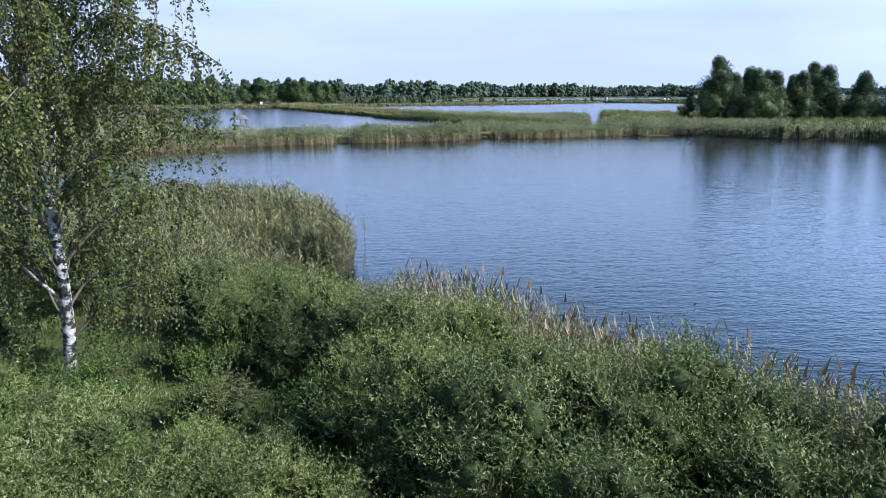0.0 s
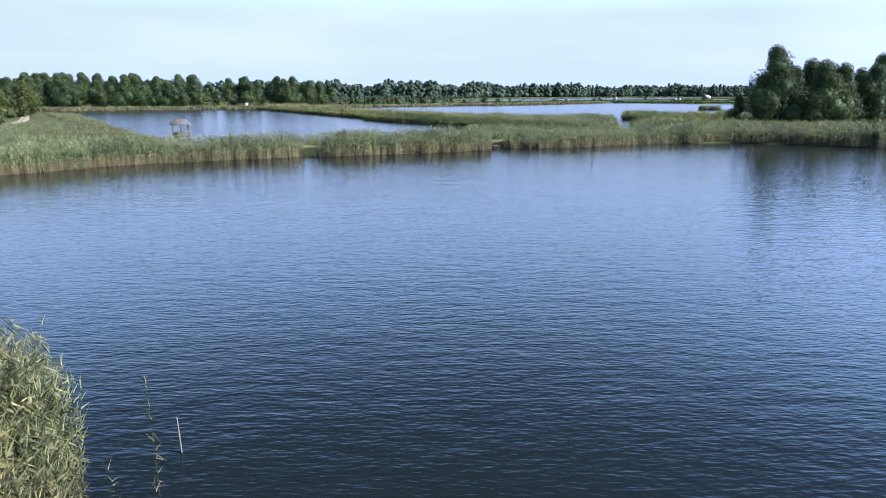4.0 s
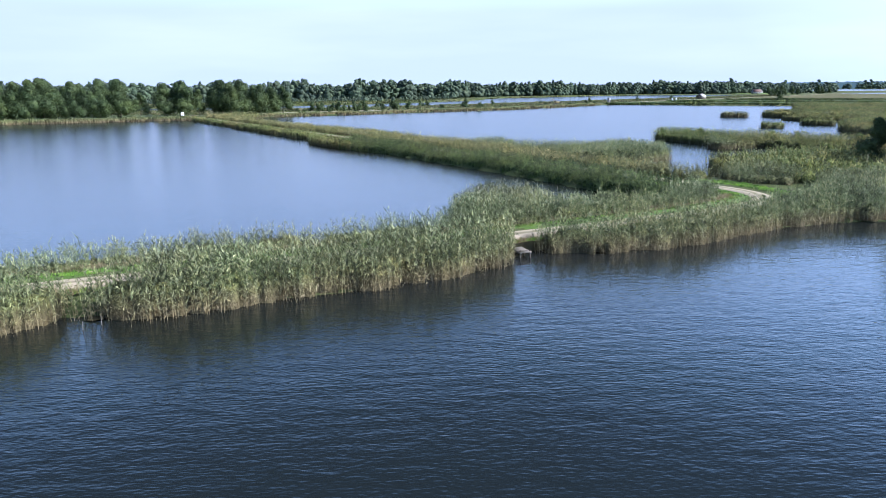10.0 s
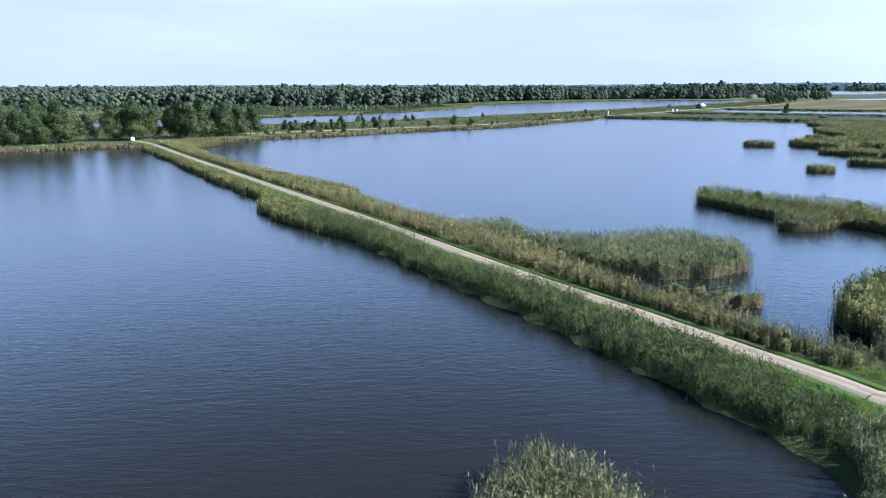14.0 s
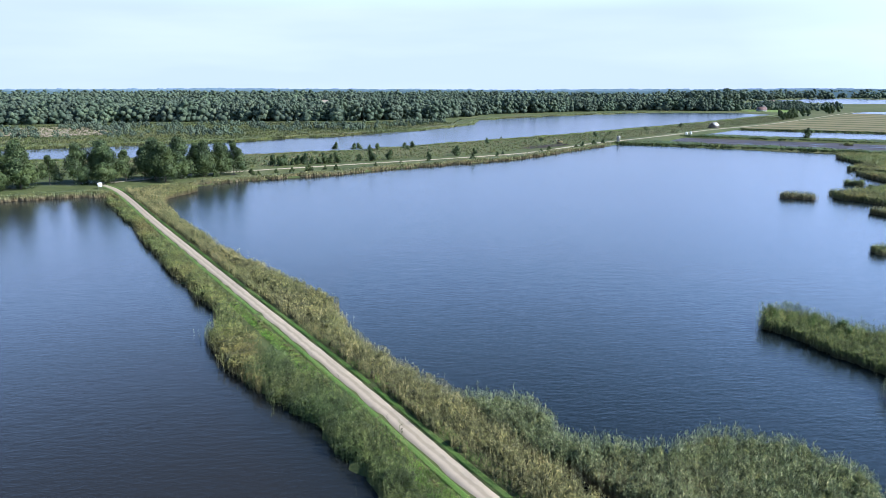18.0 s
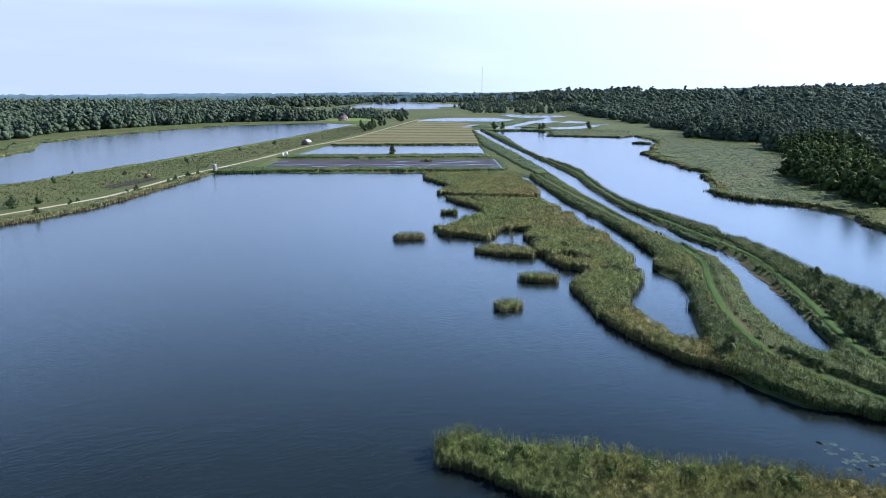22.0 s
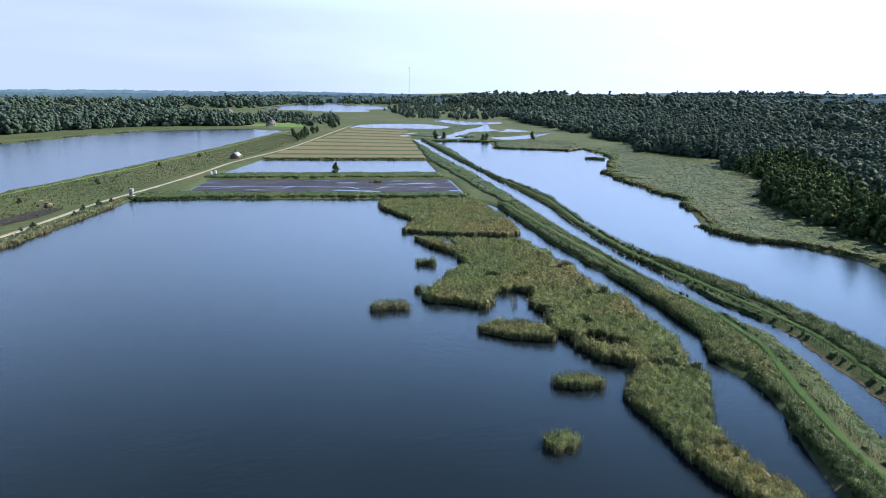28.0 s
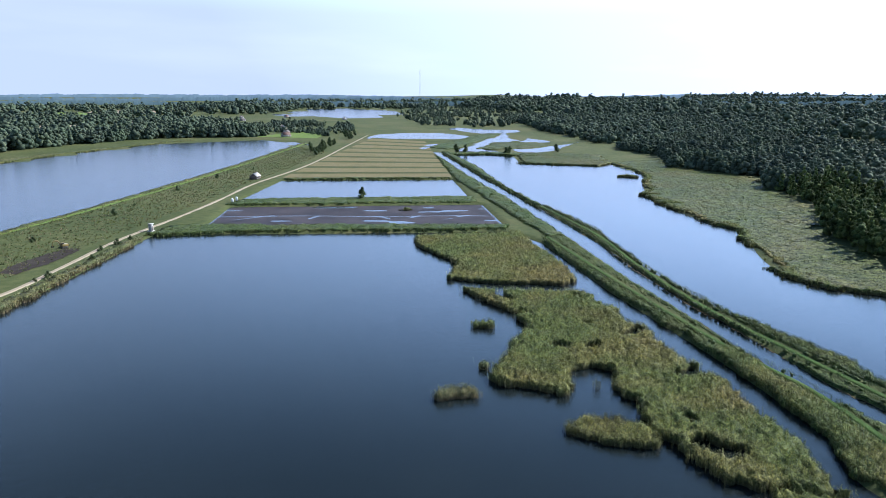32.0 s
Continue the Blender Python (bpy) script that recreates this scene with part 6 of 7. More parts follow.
# the last hills, distance haze put in as a glow, paler each ring outwards
for k_, (rad_, low_, seed_, haze_glow_) in enumerate(((2700, 19, 1.0, (0.036, 0.056, 0.062)), (3500, 23, 2.7, (0.05, 0.075, 0.09)), (4500, 27, 4.1, (0.075, 0.108, 0.135)))):
    m_, nt_, b_ = shader("hazed_far_hills", 1.0, 0.0)
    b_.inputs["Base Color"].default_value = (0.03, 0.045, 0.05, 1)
    nt_.links.new(ramp(nt_, noise_node(nt_, 0.012, 5), [(0.35, tuple(v * 0.85 for v in haze_glow_)), (0.65, tuple(v * 1.15 for v in haze_glow_))]), b_.inputs["Emission Color"])
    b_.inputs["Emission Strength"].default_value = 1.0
    az_ = np.radians(np.linspace(-75, 140, 2400))
    g_ = np.random.default_rng(60 + k_)
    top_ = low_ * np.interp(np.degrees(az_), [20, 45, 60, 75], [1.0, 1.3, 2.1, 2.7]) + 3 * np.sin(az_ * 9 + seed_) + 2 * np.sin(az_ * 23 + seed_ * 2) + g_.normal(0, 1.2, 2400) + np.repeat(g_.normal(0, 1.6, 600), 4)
    x_, y_ = 120 + rad_ * np.sin(az_), 350 + rad_ * np.cos(az_)
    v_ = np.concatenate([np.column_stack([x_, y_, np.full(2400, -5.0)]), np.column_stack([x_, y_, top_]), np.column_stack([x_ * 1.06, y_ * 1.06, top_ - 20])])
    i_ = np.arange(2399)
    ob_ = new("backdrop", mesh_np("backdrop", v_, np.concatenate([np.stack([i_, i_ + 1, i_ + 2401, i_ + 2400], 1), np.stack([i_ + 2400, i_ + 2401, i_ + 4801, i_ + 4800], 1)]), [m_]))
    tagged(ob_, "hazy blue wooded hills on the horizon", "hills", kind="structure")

# trees along the bank road and at the far houses
stand(make_tree("lagoon_tree", "small round tree on the bank across the lagoon", 9.0, 3.6, 900, 0.5, 217, lobes=7, low=0.03, group="trees on the lagoon bank"), pl("541,835 550,829 572,788 580,790 640,776"), 17, (0.8, 1.15))
G_ROADSIDE = "trees beside the far road"
stand(make_tree("roadside_tree", "dark tree beside the far end of the road", 12.0, 3.8, 700, 0.7, 211, group=G_ROADSIDE, lobes=7, low=0.08),
      pl("396,890.4 414,909.6 422.4,918 405.6,902.4 434.4,938.4 446.4,955.2 468,978 482.4,991.2 414,930 564,1080 576,1110 606,1134 554.4,1070.4"), 11, (0.7, 1.1))

# ---------------------------------------------------------------- near bank: birch, willows, herbs


def leaves_at(g, p, d, length, width):
    """Pointed leaves at the places, along the directions."""
    n = len(p)
    d = d + g.normal(0, 0.45, (n, 3))
    d /= np.linalg.norm(d, axis=1)[:, None]
    s = np.cross(d, g.normal(0, 1, (n, 3)))
    s /= np.linalg.norm(s, axis=1)[:, None] + 1e-9
    ln = (length * g.uniform(0.7, 1.3, n))[:, None]
    wd = (width * g.uniform(0.8, 1.2, n))[:, None]
    v = np.stack([p, p + d * ln * 0.45 + s * wd, p + d * ln, p + d * ln * 0.45 - s * wd], 1).reshape(-1, 3)
    b = np.arange(n)[:, None] * 4
    return v, np.concatenate([b + [0, 1, 2], b + [0, 2, 3]])


def willow(label, h, r, lobes, shoots, seed, leaf=M_WILLOW, length=0.095, width=0.0125):
    """A shrub: leafy shoots that stand off several rounded heads, round dark lumps that stand in for inner shade."""
    g = np.random.default_rng(seed)
    ob = thing("willow_shrub", label, "shrub", "willow shrubs on the bank")
    tubes, P, D, hearts = [], [], [], []
    for i in range(lobes):
        a = 2.4 * i + g.uniform(-0.3, 0.3)
        out = r * 0.72 * math.sqrt((i + 0.3) / lobes)
        top = h * (1.0 - 0.5 * (out / r) ** 2) * g.uniform(0.62, 1.06)
        rad = r * g.uniform(0.3, 0.42)
        c = np.array([math.cos(a) * out, math.sin(a) * out, top - rad * 0.9])
        t = np.linspace(0, 1, 5)
        stem = np.column_stack([c[0] * t ** 1.3, c[1] * t ** 1.3, c[2] * t])
        stem[1:-1] += g.normal(0, 0.05, (3, 3))
        tubes.append(tube(stem, np.linspace(0.022, 0.008, 5), 4))
        # added lump in each head, coloured dark for shade between the leaves
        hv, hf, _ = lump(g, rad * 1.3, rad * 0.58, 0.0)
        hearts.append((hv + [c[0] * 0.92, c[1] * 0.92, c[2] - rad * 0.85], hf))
        d = g.normal(0, 1, (shoots, 3))
        d[:, 2] = np.abs(d[:, 2]) * 0.9 - 0.25
        d /= np.linalg.norm(d, axis=1)[:, None]
        foot = c + d * rad * g.uniform(0.3, 0.85, (shoots, 1)) - [0, 0, 0.2] * (g.random((shoots, 1)) ** 2 * c[2] * 1.5)
        way = d * [0.55, 0.55, 0.4] + [0, 0, 0.75] + g.normal(0, 0.18, (shoots, 3))
        long = rad * g.uniform(0.6, 1.5, (shoots, 1))
        per = 15
        k = g.uniform(0, 1, (shoots, per, 1))
        bend = np.concatenate([d[:, :2], np.zeros((shoots, 1))], 1)[:, None] * k * k * 0.18
        P.append((foot[:, None] + way[:, None] * long[:, None] * k + bend).reshape(-1, 3))
        b = g.uniform(0, 6.283, (shoots, per))
        D.append((way[:, None] * 0.7 + np.stack([np.cos(b), np.sin(b), np.zeros_like(b)], -1) * 0.75).reshape(-1, 3))
    part("woody_base", join(tubes), M_STEM, ob)
    part("foliage", leaves_at(g, np.concatenate(P), np.concatenate(D), length, width), leaf, ob)
    part("shade_core", join(hearts), M_INNER, ob, "dark lumps standing in for the shade inside the shrub")
    return ob


def near_ground(x, y):
    return float(land_height(np.array([x]), np.array([y]))[0])


def plant(ob, places, seed, size):
    g = np.random.default_rng(seed)
    for i, (x, y) in enumerate(places):
        m = pose(x, y, max(0.1, near_ground(x, y)) - 0.08, 0, 0, g.uniform(0, 360)) @ Matrix.Scale(g.uniform(*size), 4)
        if i == 0:
            first = m
        else:
            cp = copy_thing(ob, m)
            cp.matrix_world = m
    ob.matrix_world = first


def spaced(poly, gap, seed):
    out = []
    for c in scatter(poly, 6 / gap ** 2, seed):
        if any(np.hypot(*(c - h)) < r for h, r in HOLLOWS):
            continue
        if all((c[0] - o[0]) ** 2 + (c[1] - o[1]) ** 2 > gap * gap for o in out):
            out.append(c)
    return out


# dark hollows between the shrubs
HOLLOWS = [(pl("-4,15.8")[0], 1.5), (pl("-8.3,19.7")[0], 1.2), (pl("4.1,10.3")[0], 1.0), (pl("-2.4,16.6")[0], 0.9)]
THICKET = pl("-9.6,23.4 -6,22.3 0,18.5 4.8,14.4 9.6,9.6 14.4,4.2 18,-1.2 14.4,-3.6 8.4,2.4 3.6,7.8 1.2,10.2 -1.8,13.8 -4.2,17.4 -7.8,20.6")
plant(willow("tall leafy willow shrub with upright silvery shoots", 3.1, 1.6, 13, 62, 501), spaced(THICKET, 1.5, 61), 61, (0.65, 1.05))
plant(willow("bright green leafy shrub in the thicket", 2.7, 1.5, 12, 60, 502, M_HERB, 0.085, 0.016), spaced(THICKET, 2.0, 62), 62, (0.6, 1.05))
FORE = pl("-19.2,10.8 -18.6,16.8 -12,16.3 -8.9,16.1 -6.7,14.6 -3.6,13.2 0,12.7 3.6,10 7.2,7 4.8,5.8 -2.4,9.6 -9.6,10.3")
plant(willow("low grey-green willow shrub on the bank", 1.8, 1.3, 11, 56, 503), spaced(FORE, 1.25, 63), 63, (0.6, 1.05))
LEFT = pl("-26.4,14.4 -14.4,19.8 -11.8,24.6 -16.8,28.8 -28.8,33.6 -36,26.4")
plant(willow("dense mixed shrub beside the birch", 3.2, 1.7, 12, 50, 504), spaced(LEFT, 2.3, 64), 64, (0.8, 1.2))
plant(willow("low spreading shrub under the birch", 1.6, 1.3, 9, 44, 505, M_HERB, 0.085, 0.016), pl("-14.4,13.8 -11.3,15.6 -9.1,16.8 -7.1,18.7 -10.3,14.6 -7.4,13.2 -12.5,17.8 -13.9,19.4 -5.5,15.5"), 65, (0.8, 1.15))
NEAR_BANK = pl("-36,-4.8 -36,33.6 -24,31.2 -14.4,28.8 -6,27.1 -3.6,25.7 1.2,22.8 6,18.6 10.2,14.8 13.2,10.2 24,-1.2 28.8,-7.2")
sward(NEAR_BANK, 11, WEED_T, M_HERB, 91, "rank grass and herbs on the bank", "bank_herbs", (0.6, 1.1), LAND_Z - 0.15)
sward(pl("-8.4,9.6 -3.6,11.4 -1.2,14.4 -4.8,18.6 -7.8,19.2 -9.6,14.4"), 40, GRASS_T, M_GRASS, 92, "lush bright grass in a gap of the shrubs", "bank_grass", (0.8, 1.3), LAND_Z - 0.1)
sward(pl("-1.8,26.4 0,25.6 1.3,24.8 2.8,22.8 4,20.9 7.2,18 10.8,14.8 18,6 16.8,4.8 9.6,12.2 4.8,16.6 1.9,19.6 0.6,20.8 -1.8,22.8"), 30, DOCK_T, M_DRY, 93, "brown and pink dry herbs at the bank's edge", "dry_herbs", (1.0, 1.6), 0.75)


def birch(x, y):
    g = np.random.default_rng(77)
    ob = thing("birch_tree", "weeping birch with white flecked bark and drooping yellowing twigs", "tree", m=pose(x, y, LAND_Z - 0.1))
    h = 15.0
    zs = np.linspace(-0.2, h, 14)
    line = np.column_stack([0.22 * np.sin(zs * 0.45) + 0.02 * zs, 0.18 * np.cos(zs * 0.5) - 0.18, zs])
    part("trunk", tube(line, np.interp(zs, [0, 1.2, 4, 10, 15], [0.19, 0.165, 0.14, 0.085, 0.02]), 10), M_BARK, ob, "white bark with black flecks and a dark foot")
    P, D, twigs = [], [], []
    for i in range(60):
        z = 1.7 + 12.4 * (i / 60) ** 0.9
        a = i * 2.4 + g.uniform(-0.4, 0.4)
        if z < 4.6 and math.cos(a + 1.2) > 0.6:
            continue
        reach = g.uniform(0.55, 1.0) * np.interp(z, [1.5, 5, 9, 15], [3.2, 5.2, 4.6, 1.0])
        t = np.linspace(0, 1, 7)
        base = np.array([np.interp(z, zs, line[:, 0]), np.interp(z, zs, line[:, 1]), z])
        up = reach * 0.55
        pts = base + np.column_stack([np.cos(a) * reach * t, np.sin(a) * reach * t, up * np.sin(t * 2.2)])
        pts[1:] += g.normal(0, 0.07, (6, 3))
        part("branch", tube(pts, np.linspace(0.045, 0.008, 7), 5), M_BARK if i % 5 == 4 else M_TRUNK, ob)
        for j in range(30):
            k = g.uniform(0.25, 1.0)
            q = np.array([np.interp(k, t, pts[:, c]) for c in range(3)])
            drop = g.uniform(0.7, 2.8)
            b = g.uniform(0, 6.283)
            u = np.linspace(0, 1, 6)
            tw = q + np.column_stack([np.cos(b) * 0.45 * np.sqrt(u), np.sin(b) * 0.45 * np.sqrt(u), 0.12 * np.sin(u * 3) - drop * u ** 1.3])
            twigs.append(tube(tw, np.linspace(0.006, 0.002, 6), 3))
            m = 74
            kk = g.uniform(0.05, 1, m)
            P.append(np.stack([np.interp(kk, u, tw[:, c]) for c in range(3)], 1) + g.normal(0, 0.05, (m, 3)))
            D.append(np.column_stack([g.normal(0, 0.5, m), g.normal(0, 0.5, m), np.full(m, -0.8)]))
    part("drooping_spray", join(twigs), M_TRUNK, ob, "thin drooping dark twigs")
    part("crown", leaves_at(g, np.concatenate(P), np.concatenate(D), 0.084, 0.034), M_BIRCH_LEAF, ob, "small green leaves turning yellow")
    return ob


birch_near = birch(*pl("-10.2,17.5")[0])

# ---------------------------------------------------------------- small buildings and fittings


def gable(x0, x1, y0, y1, z, rise, over=0.3):
    """A gable roof with thickness, ridge along x."""
    ym = (y0 + y1) / 2
    t = 0.12
    v, f = [], []
    for s, ya in ((-1, y0 - over), (1, y1 + over)):
        b = len(v)
        lowz = z - rise * over / ((y1 - y0) / 2)
        for zz in (0, t):
            v += [(x0 - over, ya, lowz + zz), (x1 + over, ya, lowz + zz), (x1 + over, ym, z + rise + zz), (x0 - over, ym, z + rise + zz)]
        f += [(b, b + 1, b + 2), (b, b + 2, b + 3), (b + 4, b + 6, b + 5), (b + 4, b + 7, b + 6), (b, b + 4, b + 5), (b, b + 5, b + 1), (b + 3, b + 2, b + 6), (b + 3, b + 6, b + 7),
              (b, b + 3, b + 7), (b, b + 7, b + 4), (b + 1, b + 5, b + 6), (b + 1, b + 6, b + 2)]
    return np.array(v, float), np.array(f)


def hipped(hx, hy, z, rise, ridge):
    """A hipped roof with a short flat ridge and eaves of some thickness."""
    lo = [(-hx, -hy), (hx, -hy), (hx, hy), (-hx, hy)]
    hi = [(-ridge, -0.25), (ridge, -0.25), (ridge, 0.25), (-ridge, 0.25)]
    v = np.array([(x, y, z - 0.08) for x, y in lo] + [(x, y, z) for x, y in lo] + [(x, y, z + rise) for x, y in hi])
    f = []
    for i in range(4):
        j = (i + 1) % 4
        f += [(i, j, j + 4), (i, j + 4, i + 4), (i + 4, j + 4, j + 8), (i + 4, j + 8, i + 8)]
    f += [(8, 9, 10), (8, 10, 11), (0, 2, 1), (0, 3, 2)]
    return v, np.array(f)


def bird_hide(x, y, turn):
    ob = thing("bird_hide", "weathered open wooden bird-watching hide on posts with a hipped roof", "hide", m=pose(x, y, LAND_Z - 0.2, 0, 0, turn) @ Matrix.Diagonal((0.74, 0.7, 0.8, 1)))
    for px in (-1.4, 0.0, 1.4):
        for py in (-1.2, 1.2):
            if px or py < 0:
                part("post", boxes((px - 0.11, py - 0.11, 0, px + 0.11, py + 0.11, 3.95)), M_WOOD_DARK, ob, bevel=0.01)
    part("deck", boxes((-1.6, -1.35, 1.45, 1.6, 1.35, 1.57)), M_WOOD, ob, bevel=0.01)
    for k in range(4):
        z = 1.62 + 0.27 * k
        part("wall_board", boxes((-1.5, -1.31, z, 0.0, -1.27, z + 0.17)), M_WOOD_DARK, ob)
        part("wall_board", boxes((-1.5, 1.27, z, 1.5, 1.31, z + 0.17)), M_WOOD_DARK, ob)
        part("wall_board", boxes((-1.52, -1.27, z, -1.48, 1.27, z + 0.17)), M_WOOD_DARK, ob)
    for z in (1.9, 2.25, 2.65):
        part("rail", boxes((0.0, -1.33, z, 1.5, -1.26, z + 0.12)), M_WOOD, ob, bevel=0.01)
        part("rail", boxes((1.47, -1.2, z, 1.54, 0.3, z + 0.12)), M_WOOD, ob, bevel=0.01)
    part("bench", boxes((-1.3, 0.5, 1.95, 1.0, 0.85, 2.0)), M_WOOD, ob)
    roof = part("roof", hipped(2.0, 1.6, 3.95, 0.9, 1.15), M_SHINGLE, ob, "grey weathered board roof")
    part("ridge_cap", boxes((-1.2, -0.3, 4.82, 1.2, 0.3, 4.9)), M_WOOD, roof)
    for s in (-0.5, 0.5):
        v = np.array([(1.6, s - 0.04, 1.5), (1.6, s + 0.04, 1.5), (3.2, s + 0.04, 0.1), (3.2, s - 0.04, 0.1)])
        v = np.concatenate([v, v + [0, 0, 0.18]])
        part("stair_string", (v, boxes((0, 0, 0, 1, 1, 1))[1]), M_WOOD, ob)
        v2 = v + [0, 0, 0.9]
        v2[4:] -= [0, 0, 0.1]
        part("handrail", (v2, boxes((0, 0, 0, 1, 1, 1))[1]), M_WOOD, ob)
    for k in range(6):
        xx, zz = 1.75 + 0.25 * k, 1.42 - 0.22 * k
        part("step", boxes((xx, -0.46, zz, xx + 0.22, 0.46, zz + 0.04)), M_WOOD, ob)
    return ob


bird_hide(*pl("-38.5,131.3")[0], 22)


def jetty(x, y, turn):
    ob = thing("jetty", "short weathered plank jetty with a bench end over the water", "jetty", m=pose(x, y, 0, 0, 0, turn) @ Matrix.Scale(0.75, 4))
    for k in range(2, 9):
        yy = -1.5 + 0.42 * k
        part("plank", boxes((-0.55 + 0.03 * (k % 3), yy, 0.5, 0.55 - 0.04 * (k % 2), yy + 0.37, 0.55)), M_JETTY, ob)
    for px in (-0.5, 0.5):
        for py in (-1.4, 0.4, 2.0):
            part("pile", tube([(px, py, -0.8), (px, py, 0.75 if py < 0 else 0.5)], [0.08, 0.075], 7), M_WOOD_DARK, ob)
        part("beam", boxes((px - 0.07, -1.5, 0.36, px + 0.07, 2.3, 0.5)), M_JETTY, ob)
    part("end_beam", boxes((-0.62, -1.56, 0.5, 0.62, -1.36, 0.62)), M_JETTY, ob, bevel=0.01)
    part("cross_beam", boxes((-0.6, -0.78, 0.5, 0.6, -0.62, 0.6)), M_JETTY, ob, bevel=0.01)
    return ob


jetty(*pl("7.2,137.2")[0], 12)


def notice_board(x, y, turn):
    ob = thing("notice_board", "white painted notice board on two posts", "sign", m=pose(x, y, LAND_Z - 0.1, 0, 0, turn))
    for px in (-0.55, 0.55):
        part("post", boxes((px - 0.06, -0.05, 0, px + 0.06, 0.05, 2.2)), M_WOOD, ob, bevel=0.01)
    part("panel", boxes((-0.65, -0.09, 0.75, 0.65, -0.05, 2.1)), M_WHITE, ob, bevel=0.01)
    part("cap", boxes((-0.75, -0.16, 2.2, 0.75, 0.12, 2.26)), M_WOOD, ob)
    return ob


notice_board(*pl("-102.5,391.4")[0], 20)


def sluice(x, y, turn):
    ob = thing("sluice_tower", "small pale concrete sluice tower at the pond's corner", "sluice", m=pose(x, y, 0, 0, 0, turn))
    part("base", boxes((-1.1, -1.3, -0.8, 1.1, 1.3, 1.3)), M_CONCRETE, ob, bevel=0.06)
    part("tower", boxes((-0.8, -0.8, 1.3, 0.8, 0.8, 4.4)), M_RENDER, ob, bevel=0.04)
    part("roof", boxes((-1.05, -1.05, 4.4, 1.05, 1.05, 4.6)), M_CONCRETE, ob, bevel=0.03)
    part("door", boxes((-0.4, -0.84, 1.3, 0.4, -0.8, 3.3)), M_WOOD_DARK, ob)
    part("window", boxes((0.8, -0.35, 2.5, 0.84, 0.35, 3.2)), M_GLASS_DARK, ob)
    part("gate", boxes((-0.8, -1.42, -0.6, 0.8, -1.3, 0.9)), M_STEEL, ob)
    return ob


sluice(*pl("133,592.8")[0], 40)


def silo(x, y):
    ob = thing("white_tank", "small white upright tank beside the road", "tank", "tanks beside the road", m=pose(x, y, LAND_Z - 0.1) @ Matrix.Scale(0.75, 4))
    z = np.array([0.0, 0.25, 0.35, 2.6, 3.1, 3.35, 3.4])
    r = np.array([0.6, 0.6, 0.95, 1.0, 0.85, 0.45, 0.02])
    part("shell", tube(np.column_stack([np.zeros(7), np.zeros(7), z]), r, 14), M_WHITE, ob)
    part("hatch", tube([(0, 0, 3.34), (0, 0, 3.55)], [0.28, 0.24], 8), M_STEEL, ob)
    return ob


silo(*pl("199.9,652.2")[0])
silo(*pl("204.7,656.4")[0])


def house(name, label, x, y, turn, lx, ly, hw, rise, wall, roof, group=""):
    ob = thing(name, label, "house", group, m=pose(x, y, LAND_Z - 0.1 + float(hill(np.array(x), np.array(y))), 0, 0, turn))
    a, b = lx / 2, ly / 2
    w = part("wall", boxes((-a, -b, 0, a, b, hw)), wall, ob)
    for s0 in (-a, a - 0.2):
        v = np.array([(s, e, z) for s in (s0, s0 + 0.2) for e, z in ((-b, hw), (b, hw), (0, hw + rise * 0.98))])
        part("gable", (v, np.array([(0, 1, 2), (3, 5, 4), (0, 2, 5), (0, 5, 3), (1, 4, 5), (1, 5, 2)])), wall, ob)
    r = part("roof", gable(-a, a, -b, b, hw, rise), roof, ob)
    part("chimney", boxes((a * 0.3, -0.3, hw + rise * 0.6, a * 0.3 + 0.6, 0.3, hw + rise + 0.7)), M_BRICK, r)
    part("door", boxes((-0.5, -b - 0.05, 0, 0.5, -b - 0.003, 2.05)), M_WOOD_DARK, ob)
    for s in (-1, 1):
        for wx_ in (-a * 0.6, a * 0.6):
            win = part("window", boxes((wx_ - 0.5, min(s * (b + 0.003), s * (b + 0.05)), 1.0, wx_ + 0.5, max(s * (b + 0.003), s * (b + 0.05)), 2.1)), M_GLASS_DARK, ob)
            part("sill", boxes((wx_ - 0.6, min(s * (b + 0.003), s * (b + 0.14)), 0.92, wx_ + 0.6, max(s * (b + 0.003), s * (b + 0.14)), 0.99)), M_WHITE, win)
    return ob


house("barn", "low dark wooden barn with a light grey roof", *pl("260.4,746.4")[0], 45, 9, 5.5, 2.5, 2.2, M_WOOD_DARK, M_CONCRETE)
FARM_XY = pl("508.8,1161.6 537.6,1214.4 422.4,1561.2 564,1272 732,1788 672,1656 475.2,1202.4 606,1356 840,1776 894,1608")
for i, (x, y) in enumerate(FARM_XY):
    house("farmhouse", "pale farmhouse with a %s roof among far trees" % ("red", "grey")[i % 2], x, y, 37 * i % 90, 12, 8, 3.2, 3.4, M_RENDER, (M_BRICK, M_SHINGLE)[i % 2], "houses of the far village")


